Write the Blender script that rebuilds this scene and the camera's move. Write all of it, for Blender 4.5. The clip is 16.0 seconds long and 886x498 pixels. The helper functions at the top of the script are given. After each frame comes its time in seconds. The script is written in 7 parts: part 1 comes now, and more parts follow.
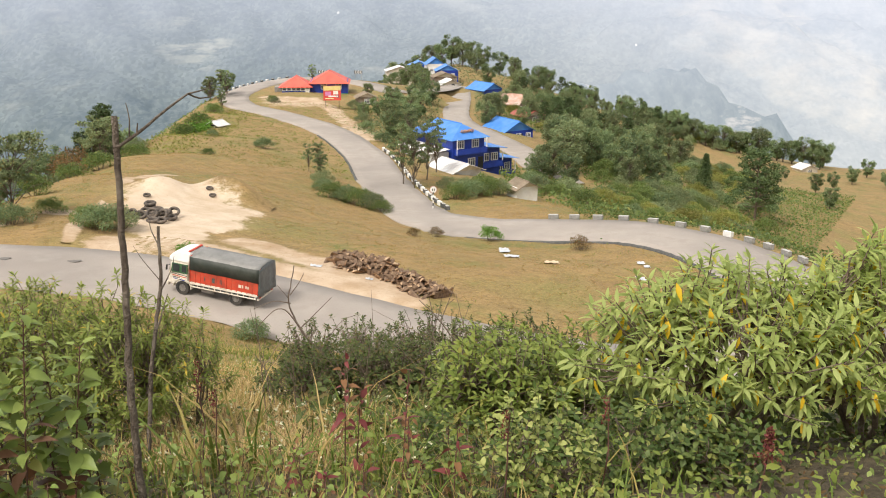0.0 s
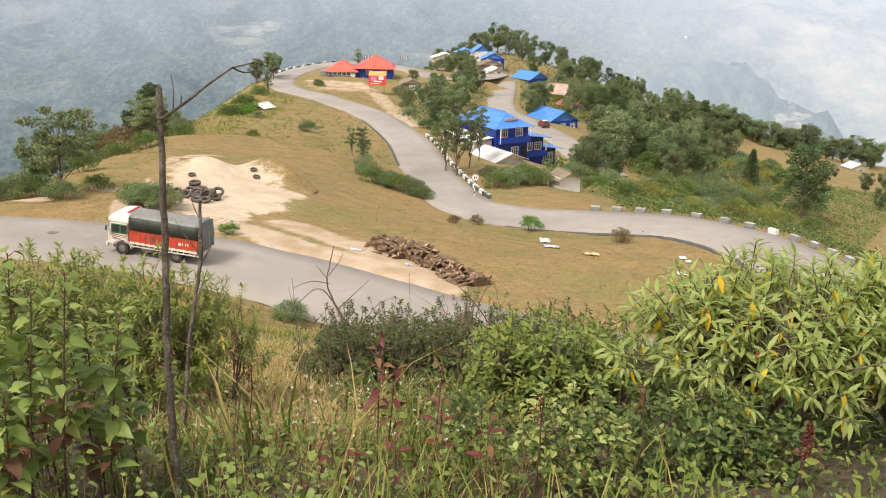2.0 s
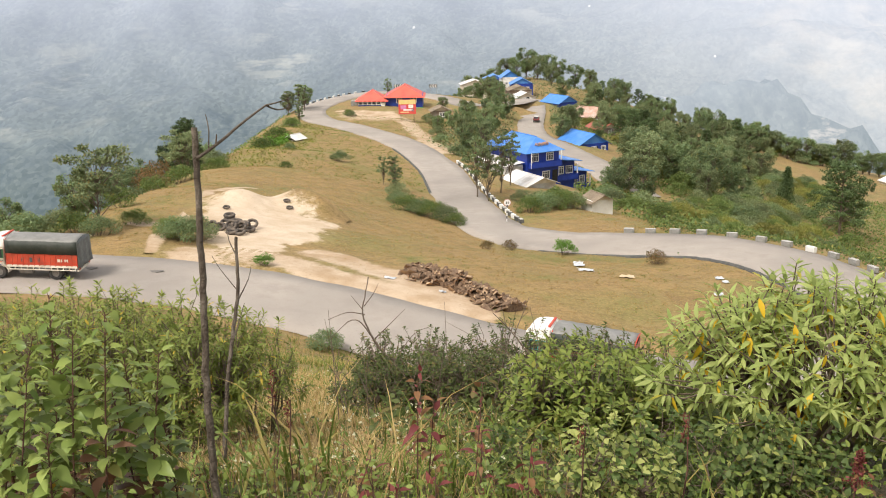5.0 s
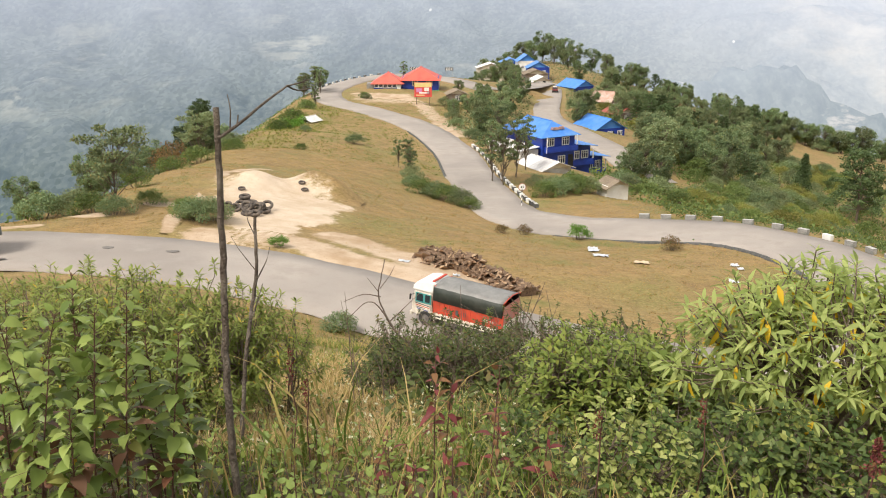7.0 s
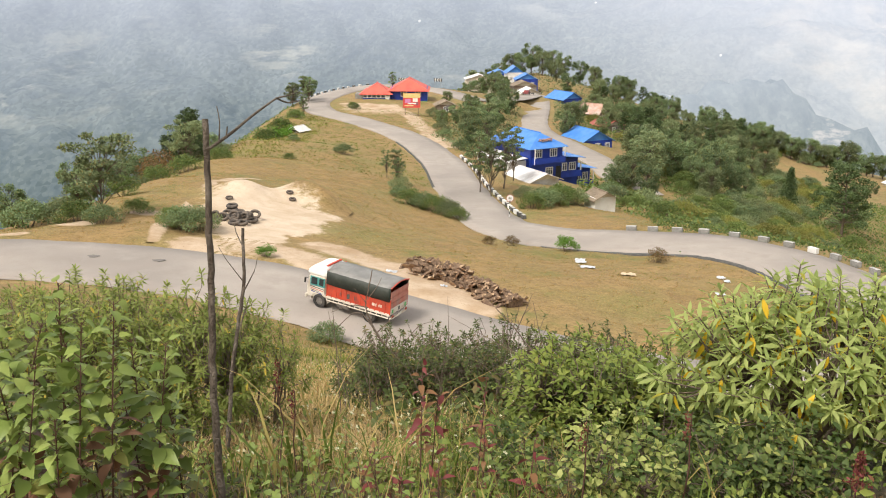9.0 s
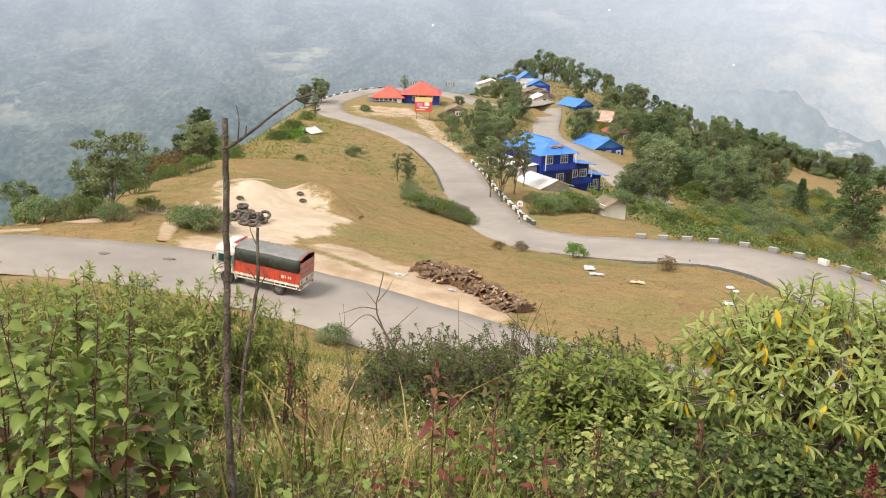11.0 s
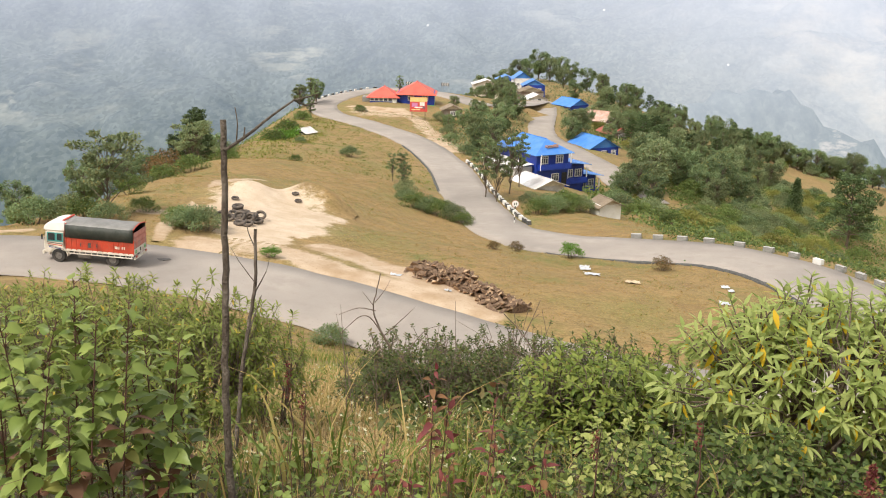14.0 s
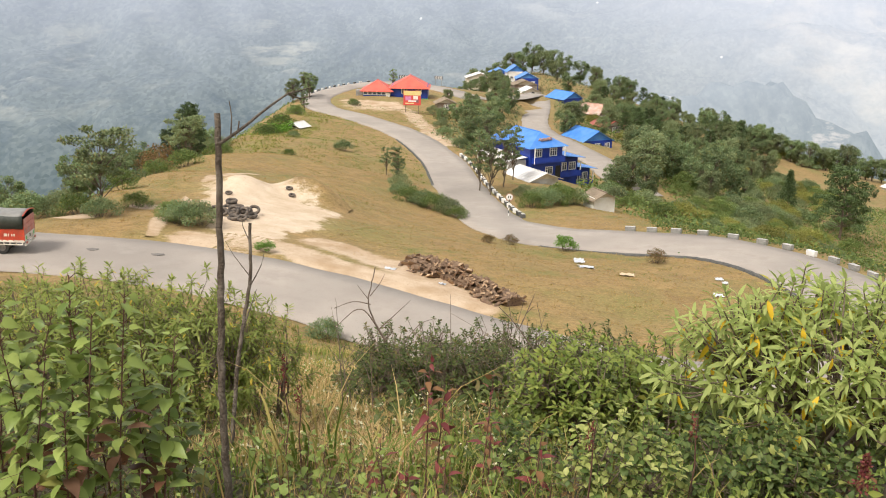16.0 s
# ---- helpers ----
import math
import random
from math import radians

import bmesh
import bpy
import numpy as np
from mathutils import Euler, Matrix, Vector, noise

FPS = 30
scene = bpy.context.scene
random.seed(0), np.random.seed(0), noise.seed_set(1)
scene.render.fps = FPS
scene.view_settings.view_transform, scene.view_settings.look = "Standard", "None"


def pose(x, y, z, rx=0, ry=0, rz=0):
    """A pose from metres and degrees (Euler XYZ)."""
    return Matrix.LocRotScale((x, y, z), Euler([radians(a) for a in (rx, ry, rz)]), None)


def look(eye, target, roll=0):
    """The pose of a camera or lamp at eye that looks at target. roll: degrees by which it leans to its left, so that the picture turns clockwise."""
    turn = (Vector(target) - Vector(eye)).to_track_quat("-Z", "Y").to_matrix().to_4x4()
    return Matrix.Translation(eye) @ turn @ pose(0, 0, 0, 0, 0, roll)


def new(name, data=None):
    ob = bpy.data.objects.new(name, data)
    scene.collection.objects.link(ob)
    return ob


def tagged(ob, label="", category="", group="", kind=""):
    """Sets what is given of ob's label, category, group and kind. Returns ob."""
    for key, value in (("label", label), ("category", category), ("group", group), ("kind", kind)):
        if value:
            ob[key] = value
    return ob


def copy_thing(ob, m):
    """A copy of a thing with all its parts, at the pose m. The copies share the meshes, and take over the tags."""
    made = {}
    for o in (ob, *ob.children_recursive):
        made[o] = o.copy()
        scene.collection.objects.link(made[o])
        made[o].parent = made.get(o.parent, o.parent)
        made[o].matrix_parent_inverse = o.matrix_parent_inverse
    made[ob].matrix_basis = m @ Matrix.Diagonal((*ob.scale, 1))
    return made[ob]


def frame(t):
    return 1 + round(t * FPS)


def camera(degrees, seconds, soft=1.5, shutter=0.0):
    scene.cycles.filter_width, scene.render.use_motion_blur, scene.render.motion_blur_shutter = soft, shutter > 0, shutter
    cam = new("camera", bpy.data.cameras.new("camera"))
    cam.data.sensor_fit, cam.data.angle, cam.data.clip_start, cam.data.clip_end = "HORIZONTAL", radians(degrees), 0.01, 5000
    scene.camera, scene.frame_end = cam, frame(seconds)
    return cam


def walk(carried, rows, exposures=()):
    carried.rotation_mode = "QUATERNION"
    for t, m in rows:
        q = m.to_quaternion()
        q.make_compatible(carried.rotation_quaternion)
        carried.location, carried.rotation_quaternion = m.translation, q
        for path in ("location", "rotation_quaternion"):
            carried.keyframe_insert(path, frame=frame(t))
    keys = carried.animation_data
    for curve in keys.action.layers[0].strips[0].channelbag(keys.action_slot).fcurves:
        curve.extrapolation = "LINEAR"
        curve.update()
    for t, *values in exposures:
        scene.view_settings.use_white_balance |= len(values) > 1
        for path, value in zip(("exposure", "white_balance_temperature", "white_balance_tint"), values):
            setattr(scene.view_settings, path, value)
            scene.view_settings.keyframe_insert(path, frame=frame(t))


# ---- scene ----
cam = camera(51.5, 16.0, soft=1.0)
METRES, EYE, TILT, LEAN, TURN = 8.0, 1.5, 0.0, 0.0, 0.0
PATH = [
    (0, (0.437, -0.877, 0.446), (0.377, 1.038, -0.126), 0.2),
    (0.5, (0.447, -0.832, 0.417), (0.364, 1.077, -0.176), -0.0),
    (1, (0.493, -0.87, 0.434), (0.405, 1.037, -0.16), 0.4),
    (1.5, (0.511, -0.909, 0.44), (0.416, 0.998, -0.152), 1.0),
    (2, (0.444, -0.857, 0.404), (0.298, 1.045, -0.194), 1.3),
    (2.5, (0.425, -0.875, 0.411), (0.214, 1.025, -0.175), 0.8),
    (3, (0.424, -0.879, 0.418), (0.157, 1.023, -0.139), -0.1),
    (3.5, (0.42, -0.857, 0.422), (0.161, 1.052, -0.117), -0.5),
    (4, (0.431, -0.829, 0.424), (0.221, 1.085, -0.116), -0.8),
    (6.5, (0.41, -0.846, 0.426), (0.165, 1.056, -0.141), -0.4),
    (7, (0.402, -0.843, 0.421), (0.153, 1.055, -0.157), -0.3),
    (7.5, (0.408, -0.86, 0.428), (0.161, 1.039, -0.148), -0.1),
    (8, (0.403, -0.86, 0.427), (0.17, 1.043, -0.139), -0.0),
    (8.5, (0.4, -0.855, 0.43), (0.179, 1.052, -0.131), 0.2),
    (9, (0.404, -0.861, 0.437), (0.181, 1.047, -0.119), 0.3),
    (11.5, (0.369, -0.88, 0.43), (0.126, 1.028, -0.116), 1.4),
    (12, (0.37, -0.87, 0.427), (0.128, 1.04, -0.117), 1.4),
    (12.5, (0.37, -0.885, 0.432), (0.124, 1.025, -0.108), 1.4),
    (13, (0.351, -0.885, 0.433), (0.096, 1.024, -0.109), 1.8),
    (13.5, (0.354, -0.872, 0.437), (0.115, 1.037, -0.111), 1.8),
    (14, (0.352, -0.872, 0.439), (0.12, 1.037, -0.108), 1.3),
    (14.5, (0.36, -0.881, 0.443), (0.115, 1.027, -0.103), 0.8),
    (15, (0.345, -0.882, 0.442), (0.087, 1.024, -0.107), 0.8),
    (15.5, (0.346, -0.881, 0.443), (0.099, 1.025, -0.11), 0.9),
    (16, (0.349, -0.879, 0.435), (0.13, 1.028, -0.125), 1.1),
]
walk(cam, [(t, look(eye, target, roll)) for t, eye, target, roll in PATH])

# ---- world, sun, exposure ----
scene.view_settings.exposure = 0.61
world = bpy.data.worlds.new("hazy_sky")
scene.world = world
world.use_nodes = True
wn = world.node_tree.nodes
sky = wn.new("ShaderNodeTexSky")
sky.sky_type, sky.sun_disc = "NISHITA", False
sky.sun_elevation, sky.sun_rotation = radians(52), radians(215)
sky.air_density, sky.dust_density, sky.ozone_density = 1.0, 6.0, 1.0
haze = wn.new("ShaderNodeMix")
haze.data_type = "RGBA"
haze.inputs[0].default_value, haze.inputs[7].default_value = 0.55, (7.7, 7.45, 6.9, 1)
world.node_tree.links.new(sky.outputs[0], haze.inputs[6])
world.node_tree.links.new(haze.outputs[2], wn["Background"].inputs[0])
wn["Background"].inputs[1].default_value = 0.105
sun = new("sun", bpy.data.lights.new("sun", "SUN"))
sun.data.energy, sun.data.angle, sun.data.color = 2.1, radians(16), (1.0, 0.95, 0.87)
sun.matrix_world = look((-60, -85, 140), (0, 0, 0))


# ---- materials ----
def ramp_mix(nt, fac, a, b):
    m = nt.nodes.new("ShaderNodeMix")
    m.data_type = "RGBA"
    for sock, v in ((0, fac), (6, a), (7, b)):
        if isinstance(v, (tuple, list)):
            m.inputs[sock].default_value = (*v[:3], 1)
        elif isinstance(v, (int, float)):
            m.inputs[sock].default_value = v
        else:
            nt.links.new(v, m.inputs[sock])
    return m.outputs[2]


def noise_fac(nt, scale, lo=0.35, hi=0.65, detail=5, rough=0.6, stretch=None, where="Object"):
    tc = nt.nodes.new("ShaderNodeTexCoord")
    vec = tc.outputs[where]
    if stretch:
        mp = nt.nodes.new("ShaderNodeMapping")
        mp.inputs["Scale"].default_value = stretch
        nt.links.new(vec, mp.inputs[0])
        vec = mp.outputs[0]
    n = nt.nodes.new("ShaderNodeTexNoise")
    n.inputs["Scale"].default_value, n.inputs["Detail"].default_value = scale, detail
    n.inputs["Roughness"].default_value = rough
    nt.links.new(vec, n.inputs["Vector"])
    r = nt.nodes.new("ShaderNodeMapRange")
    r.inputs[1].default_value, r.inputs[2].default_value = lo, hi
    nt.links.new(n.outputs[0], r.inputs[0])
    return r.outputs[0]


def surface(name, a, b, scale=3.0, c=None, cscale=0.4, rough=0.8, metal=0.0, bump=0.2, bscale=None, stretch=None, speck=0.0, patches=None):
    """A surface of colour a, varied to b by a grain and to c in larger stains."""
    m = bpy.data.materials.new(name)
    m.use_nodes = True
    nt = m.node_tree
    p = nt.nodes["Principled BSDF"]
    f = noise_fac(nt, scale, stretch=stretch)
    col = ramp_mix(nt, f, a, b)
    if c:
        col = ramp_mix(nt, noise_fac(nt, cscale, 0.45, 0.7), col, c)
    if patches:
        col = ramp_mix(nt, noise_fac(nt, cscale * 4, 0.5, 0.72), col, patches)
    if speck:
        col = ramp_mix(nt, noise_fac(nt, scale * 14, 0.62, 0.7, detail=2), col, tuple(min(1, v * (1 + speck)) for v in b))
    nt.links.new(col, p.inputs["Base Color"])
    p.inputs["Roughness"].default_value, p.inputs["Metallic"].default_value = rough, metal
    if bump:
        bp = nt.nodes.new("ShaderNodeBump")
        bp.inputs["Strength"].default_value, bp.inputs["Distance"].default_value = bump, 0.05
        nt.links.new(noise_fac(nt, bscale or scale * 4, 0.2, 0.8), bp.inputs["Height"])
        nt.links.new(bp.outputs[0], p.inputs["Normal"])
    return m


def foliage(name, a, b, c=None, share=0.1, through_light=0.3, rough=0.5, vary=0.3):
    """Leaves, each of its own green between a and b, a share of them of colour c."""
    m = bpy.data.materials.new(name)
    m.use_nodes = True
    nt = m.node_tree
    p = nt.nodes["Principled BSDF"]
    g = nt.nodes.new("ShaderNodeNewGeometry")
    col = ramp_mix(nt, g.outputs["Random Per Island"], a, b)
    oi = nt.nodes.new("ShaderNodeObjectInfo")
    hs = nt.nodes.new("ShaderNodeHueSaturation")
    mr = nt.nodes.new("ShaderNodeMapRange")
    mr.inputs[3].default_value, mr.inputs[4].default_value = 1 - vary, 1 + vary
    nt.links.new(oi.outputs["Random"], mr.inputs[0])
    nt.links.new(mr.outputs[0], hs.inputs["Value"])
    nt.links.new(col, hs.inputs["Color"])
    col = hs.outputs[0]
    if c:
        mt = nt.nodes.new("ShaderNodeMath")
        mt.operation = "MULTIPLY"
        mt.inputs[1].default_value = 37.0
        fr = nt.nodes.new("ShaderNodeMath")
        fr.operation = "FRACT"
        lt = nt.nodes.new("ShaderNodeMath")
        lt.operation = "LESS_THAN"
        lt.inputs[1].default_value = share
        nt.links.new(g.outputs["Random Per Island"], mt.inputs[0])
        nt.links.new(mt.outputs[0], fr.inputs[0])
        nt.links.new(fr.outputs[0], lt.inputs[0])
        col = ramp_mix(nt, lt.outputs[0], col, c)
    nt.links.new(col, p.inputs["Base Color"])
    p.inputs["Roughness"].default_value = rough
    p.inputs["Specular IOR Level"].default_value = 0.22
    tr = nt.nodes.new("ShaderNodeBsdfTranslucent")
    nt.links.new(col, tr.inputs[0])
    mx = nt.nodes.new("ShaderNodeMixShader")
    mx.inputs[0].default_value = through_light
    nt.links.new(p.outputs[0], mx.inputs[1])
    nt.links.new(tr.outputs[0], mx.inputs[2])
    nt.links.new(mx.outputs[0], nt.nodes["Material Output"].inputs[0])
    return m


ASPHALT = surface("worn_asphalt", (0.32, 0.28, 0.245), (0.385, 0.34, 0.298), 0.8, c=(0.245, 0.216, 0.192), cscale=0.1, rough=0.9, bump=0.15, bscale=30, patches=(0.33, 0.295, 0.26), speck=-0.25)
TIMBER = surface("split_timber", (0.10, 0.06, 0.038), (0.22, 0.145, 0.09), 6, rough=0.85)
BARK = surface("bark", (0.10, 0.075, 0.05), (0.19, 0.15, 0.11), 14, rough=0.9, bump=0.6, stretch=(1, 1, 0.2))
BLUE = surface("blue_paint", (0.012, 0.04, 0.30), (0.018, 0.055, 0.36), 1.5, c=(0.012, 0.03, 0.2), rough=0.45, bump=0.05)
BLUE_TIN = surface("blue_tin_roof", (0.05, 0.2, 0.62), (0.07, 0.25, 0.68), 0.7, c=(0.12, 0.28, 0.6), cscale=0.5, rough=0.4, bump=0.05)
RED_TIN = surface("red_tin_roof", (0.62, 0.085, 0.06), (0.70, 0.12, 0.08), 0.6, c=(0.55, 0.12, 0.08), rough=0.5, bump=0.05)
WHITE = surface("white_paint", (0.74, 0.73, 0.70), (0.8, 0.79, 0.77), 1.5, c=(0.6, 0.57, 0.52), rough=0.6, bump=0.05)
STONE = surface("parapet_stone", (0.22, 0.215, 0.2), (0.36, 0.35, 0.33), 5, c=(0.2, 0.2, 0.18), cscale=2, rough=0.9, bump=0.5)
RED_PAINT = surface("red_truck_paint", (0.50, 0.05, 0.025), (0.58, 0.075, 0.035), 2, c=(0.3, 0.05, 0.03), cscale=1.5, rough=0.5, bump=0.05, patches=(0.42, 0.10, 0.06))
TARP = surface("dark_green_tarpaulin", (0.022, 0.03, 0.024), (0.034, 0.042, 0.034), 2, c=(0.05, 0.055, 0.046), cscale=1, rough=0.6, bump=0.3, bscale=3)
RUBBER = surface("black_rubber", (0.02, 0.02, 0.02), (0.04, 0.038, 0.035), 10, c=(0.08, 0.07, 0.06), rough=0.8)


# ---- mesh tools ----
def mesh_of(name, verts, faces, mats, midx=None, smooth=False):
    """A mesh from arrays: verts (n, 3), faces as a list of (k, 3 or 4) index arrays."""
    me = bpy.data.meshes.new(name)
    verts = np.asarray(verts, float)
    me.vertices.add(len(verts))
    me.vertices.foreach_set("co", verts.ravel())
    groups = [np.asarray(f, int) for f in (faces if isinstance(faces, list) else [faces]) if len(f)]
    total = sum(g.size for g in groups)
    me.loops.add(total)
    me.loops.foreach_set("vertex_index", np.concatenate([g.ravel() for g in groups]))
    sizes = np.concatenate([np.full(len(g), g.shape[1]) for g in groups])
    me.polygons.add(len(sizes))
    me.polygons.foreach_set("loop_start", np.concatenate([[0], np.cumsum(sizes)[:-1]]))
    if midx is not None:
        me.polygons.foreach_set("material_index", np.asarray(midx, int))
    if smooth:
        me.polygons.foreach_set("use_smooth", np.ones(len(sizes), bool))
    for m in (mats if isinstance(mats, (list, tuple)) else [mats]):
        me.materials.append(m)
    me.update(calc_edges=True)
    me.validate()
    return me


def part(name, bm, material, parent=None, label=""):
    """Links a bmesh as one mesh object, under a thing or a part."""
    me = bpy.data.meshes.new(name)
    bm.to_mesh(me)
    bm.free()
    me.materials.append(material)
    ob = new(name, me)
    if parent:
        ob.parent = parent
    return tagged(ob, label)


def hold(name, m, label, category, group="", kind=""):
    ob = new(name)
    ob.matrix_world = m
    return tagged(ob, label, category, group, kind)


def box(bm, size, at=(0, 0, 0), turn=(0, 0, 0), bevel=0.0):
    made = bmesh.ops.create_cube(bm, size=1.0)["verts"]
    bmesh.ops.scale(bm, vec=size, verts=made)
    if bevel:
        edges = list({e for v in made for e in v.link_edges})
        out = bmesh.ops.bevel(bm, geom=edges, offset=bevel, segments=2, affect="EDGES", profile=0.6)
        made = list({v for f in out["faces"] for v in f.verts} | {v for v in made if v.is_valid})
    bmesh.ops.transform(bm, matrix=pose(*at, *turn), verts=made)
    return made


def rod(bm, a, b, r0, r1=None, sides=8):
    a, b = Vector(a), Vector(b)
    made = bmesh.ops.create_cone(bm, cap_ends=True, segments=sides, radius1=r0, radius2=r0 if r1 is None else r1, depth=(b - a).length)["verts"]
    q = (b - a).to_track_quat("Z", "Y").to_matrix().to_4x4()
    bmesh.ops.transform(bm, matrix=Matrix.Translation((a + b) / 2) @ q, verts=made)
    return made


def fresh():
    return bmesh.new()


def smooth_line(points, step=2.0):
    """A rounded line through the points, sampled at about even steps."""
    p = np.array(points, float)
    p = np.vstack([2 * p[0] - p[1], p, 2 * p[-1] - p[-2]])
    out = []
    for i in range(1, len(p) - 2):
        n = max(2, int(np.linalg.norm(p[i + 1] - p[i]) / step))
        t = np.linspace(0, 1, n, endpoint=False)[:, None]
        a, b, c, d = p[i - 1], p[i], p[i + 1], p[i + 2]
        out.append(0.5 * (2 * b + (c - a) * t + (2 * a - 5 * b + 4 * c - d) * t**2 + (3 * b - a - 3 * c + d) * t**3))
    return np.vstack(out + [p[-2:-1]])


# ---- the lie of the land ----
ROAD = smooth_line([(-75, 40, -15.3), (-56, 47, -16.3), (-44, 51.5, -16.9), (-34.5, 54.2, -17.3), (-24, 54.8, -17.9), (-15, 53.6, -18.8), (-9, 51.6, -19.5),
                    (0, 48.2, -20.2), (9, 46.6, -20.8), (17, 48.8, -21.1), (22.6, 55, -21.4), (24.2, 63.5, -21.7), (22.8, 71, -21.9), (20.6, 77, -22.2), (18, 80.8, -22.5), (14.8, 83.5, -22.8),
                    (9.7, 85.2, -23.2), (4, 86.8, -23.6), (-1.5, 91, -24.2), (-6, 99, -25), (-11.3, 119.6, -26.2), (-17, 144, -27), (-27, 171, -27.6),
                    (-40.8, 193, -28), (-52.5, 208, -28.2), (-58.5, 229, -28.4), (-56.5, 254, -28.6), (-48, 270, -28.7), (-33, 263, -29), (-19.5, 245, -29.6)])
LOW_ROAD = smooth_line([(-19.5, 245, -29.6), (-10, 262, -31), (-5, 285, -32.6), (-3.4, 266, -33), (-3.2, 225, -33.5), (4, 203, -33.8), (10, 186, -34), (13.5, 170, -34.2), (17, 156, -34.4)])
HALF = 4.3


def half_width(s_line):
    """Half the road's width: wide round the near hairpin, narrower beyond it."""
    return 3.45 + 0.85 * np.clip((97 - s_line[:, 1]) / 10, 0, 1)


def sides(line, half):
    d = np.gradient(line[:, :2], axis=0)
    d /= np.linalg.norm(d, axis=1)[:, None]
    n = np.stack([-d[:, 1], d[:, 0], np.zeros(len(d))], 1)
    return line + n * half, line - n * half


GUIDES = [np.array([
    # the hillside below the eye
    (0.4, -0.9, -1.25), (0, 4, -2.55), (-6, 4, -2.5), (6, 4, -2.6), (0, 9, -4.6), (-9, 10, -4.7), (9, 10, -5.0), (0, 20, -9.4), (-14, 20, -8.8), (14, 20, -9.9),
    (-25, 35, -13.2), (-4, 36, -15.6), (14, 36, -16.5), (34, 40, -18), (0, -12, 3), (-30, 5, 0), (30, 5, -2), (0, -80, 30), (-90, -40, 18), (90, -40, 12),
    # the flank that falls away beside the spur
    (-47, 66, -19.5), (-37, 75.5, -18.3), (-39.5, 87.5, -18.9), (-43, 109, -21), (-47, 136, -23), (-53.3, 181, -26),
    (-62, 75, -30), (-53, 100, -26), (-68, 125, -37), (-62, 160, -31), (-90, 190, -52), (-76, 235, -38), (-110, 90, -62), (-150, 200, -110), (-70, 285, -42),
    # beyond the spur and the wooded side
    (-30, 290, -36), (-7, 370, -37), (-8, 412, -37), (20, 440, -58), (-45, 420, -60), (36, 92, -27), (46, 118, -37), (34, 200, -43), (75, 150, -53), (45, 300, -55), (100, 320, -65),
    (150, 260, -63), (170, 420, -86), (70, 75, -38), (120, 110, -68), (-36, 236, -28.4),
    (-90, 110, -62), (-72, 68, -36), (-130, 130, -100), (-200, 300, -170), (-250, 100, -150), (-110, 30, -30)])]
for line, half in ((ROAD, half_width(ROAD)[:, None] + 0.9), (LOW_ROAD, 4.0)):
    l, r = sides(line, half)
    GUIDES += [line[::4], l[::4], r[::4]]
GUIDES = np.vstack(GUIDES)
# drop guides that crowd one another
keep = []
for g in GUIDES:
    if all((g[0] - k[0]) ** 2 + (g[1] - k[1]) ** 2 > 4 for k in keep):
        keep.append(g)
GUIDES = np.array(keep)
_d = np.linalg.norm(GUIDES[:, None, :2] - GUIDES[None, :, :2], axis=2)
_n = len(GUIDES)
_a = np.zeros((_n + 3, _n + 3))
_a[:_n, :_n] = _d - 0.06 * np.eye(_n)
_a[:_n, _n], _a[:_n, _n + 1:] = 1, GUIDES[:, :2]
_a[_n:, :_n] = _a[:_n, _n:].T
COEF = np.linalg.solve(_a, np.concatenate([GUIDES[:, 2], np.zeros(3)]))


def heights(xy):
    xy = np.asarray(xy, float).reshape(-1, 2)
    out = np.empty(len(xy))
    for i in range(0, len(xy), 20000):
        q = xy[i:i + 20000]
        r = np.linalg.norm(q[:, None] - GUIDES[None, :, :2], axis=2)
        out[i:i + 20000] = r @ COEF[:_n] + COEF[_n] + q @ COEF[_n + 1:]
    far = np.clip((np.hypot(xy[:, 0], xy[:, 1] - 150) - 330) / 500, 0, 1)
    return out * (1 - far) + far * np.minimum(out, -260)


def h(x, y):
    return float(heights([(x, y)])[0])


def line_distance(xy, line):
    out = np.full(len(xy), 1e9)
    for p in line[:, :2]:
        out = np.minimum(out, np.hypot(xy[:, 0] - p[0], xy[:, 1] - p[1]))
    return out


def surface_z(xy):
    """The height of the ground itself: with its bumps, and cut a little below the roads."""
    xy = np.asarray(xy, float).reshape(-1, 2)
    z = heights(xy)
    away = np.minimum(line_distance(xy, ROAD) + HALF - half_width(xy), line_distance(xy, LOW_ROAD) + 0.3)
    bumps = np.array([noise.fractal(Vector((x * 0.11, y * 0.11, 0)), 1.0, 2.0, 4) for x, y in xy])
    z += np.clip((away - 5) / 6, 0, 1) * bumps * 0.35
    return z - np.clip((HALF + 0.9 - away) / 1.0, 0, 1) * 0.22


def gz(x, y):
    return float(surface_z([(x, y)])[0])


def ground_mesh():
    ys = np.concatenate([-np.cumsum(np.geomspace(0.6, 60, 40))[::-1], [0], np.cumsum(np.geomspace(0.55, 12, 330))])
    gx = np.concatenate([-np.cumsum(np.geomspace(0.5, 18, 190))[::-1], [0], np.cumsum(np.geomspace(0.5, 18, 190))])
    X, Y = np.meshgrid(gx, ys)
    xy = np.stack([X.ravel(), Y.ravel()], 1)
    z = surface_z(xy)
    nx, ny = len(gx), len(ys)
    i = np.arange(nx * ny).reshape(ny, nx)
    f = np.stack([i[:-1, :-1], i[:-1, 1:], i[1:, 1:], i[1:, :-1]], -1).reshape(-1, 4)
    return mesh_of("ground", np.column_stack([xy, z]), f, GRASSLAND, smooth=True)


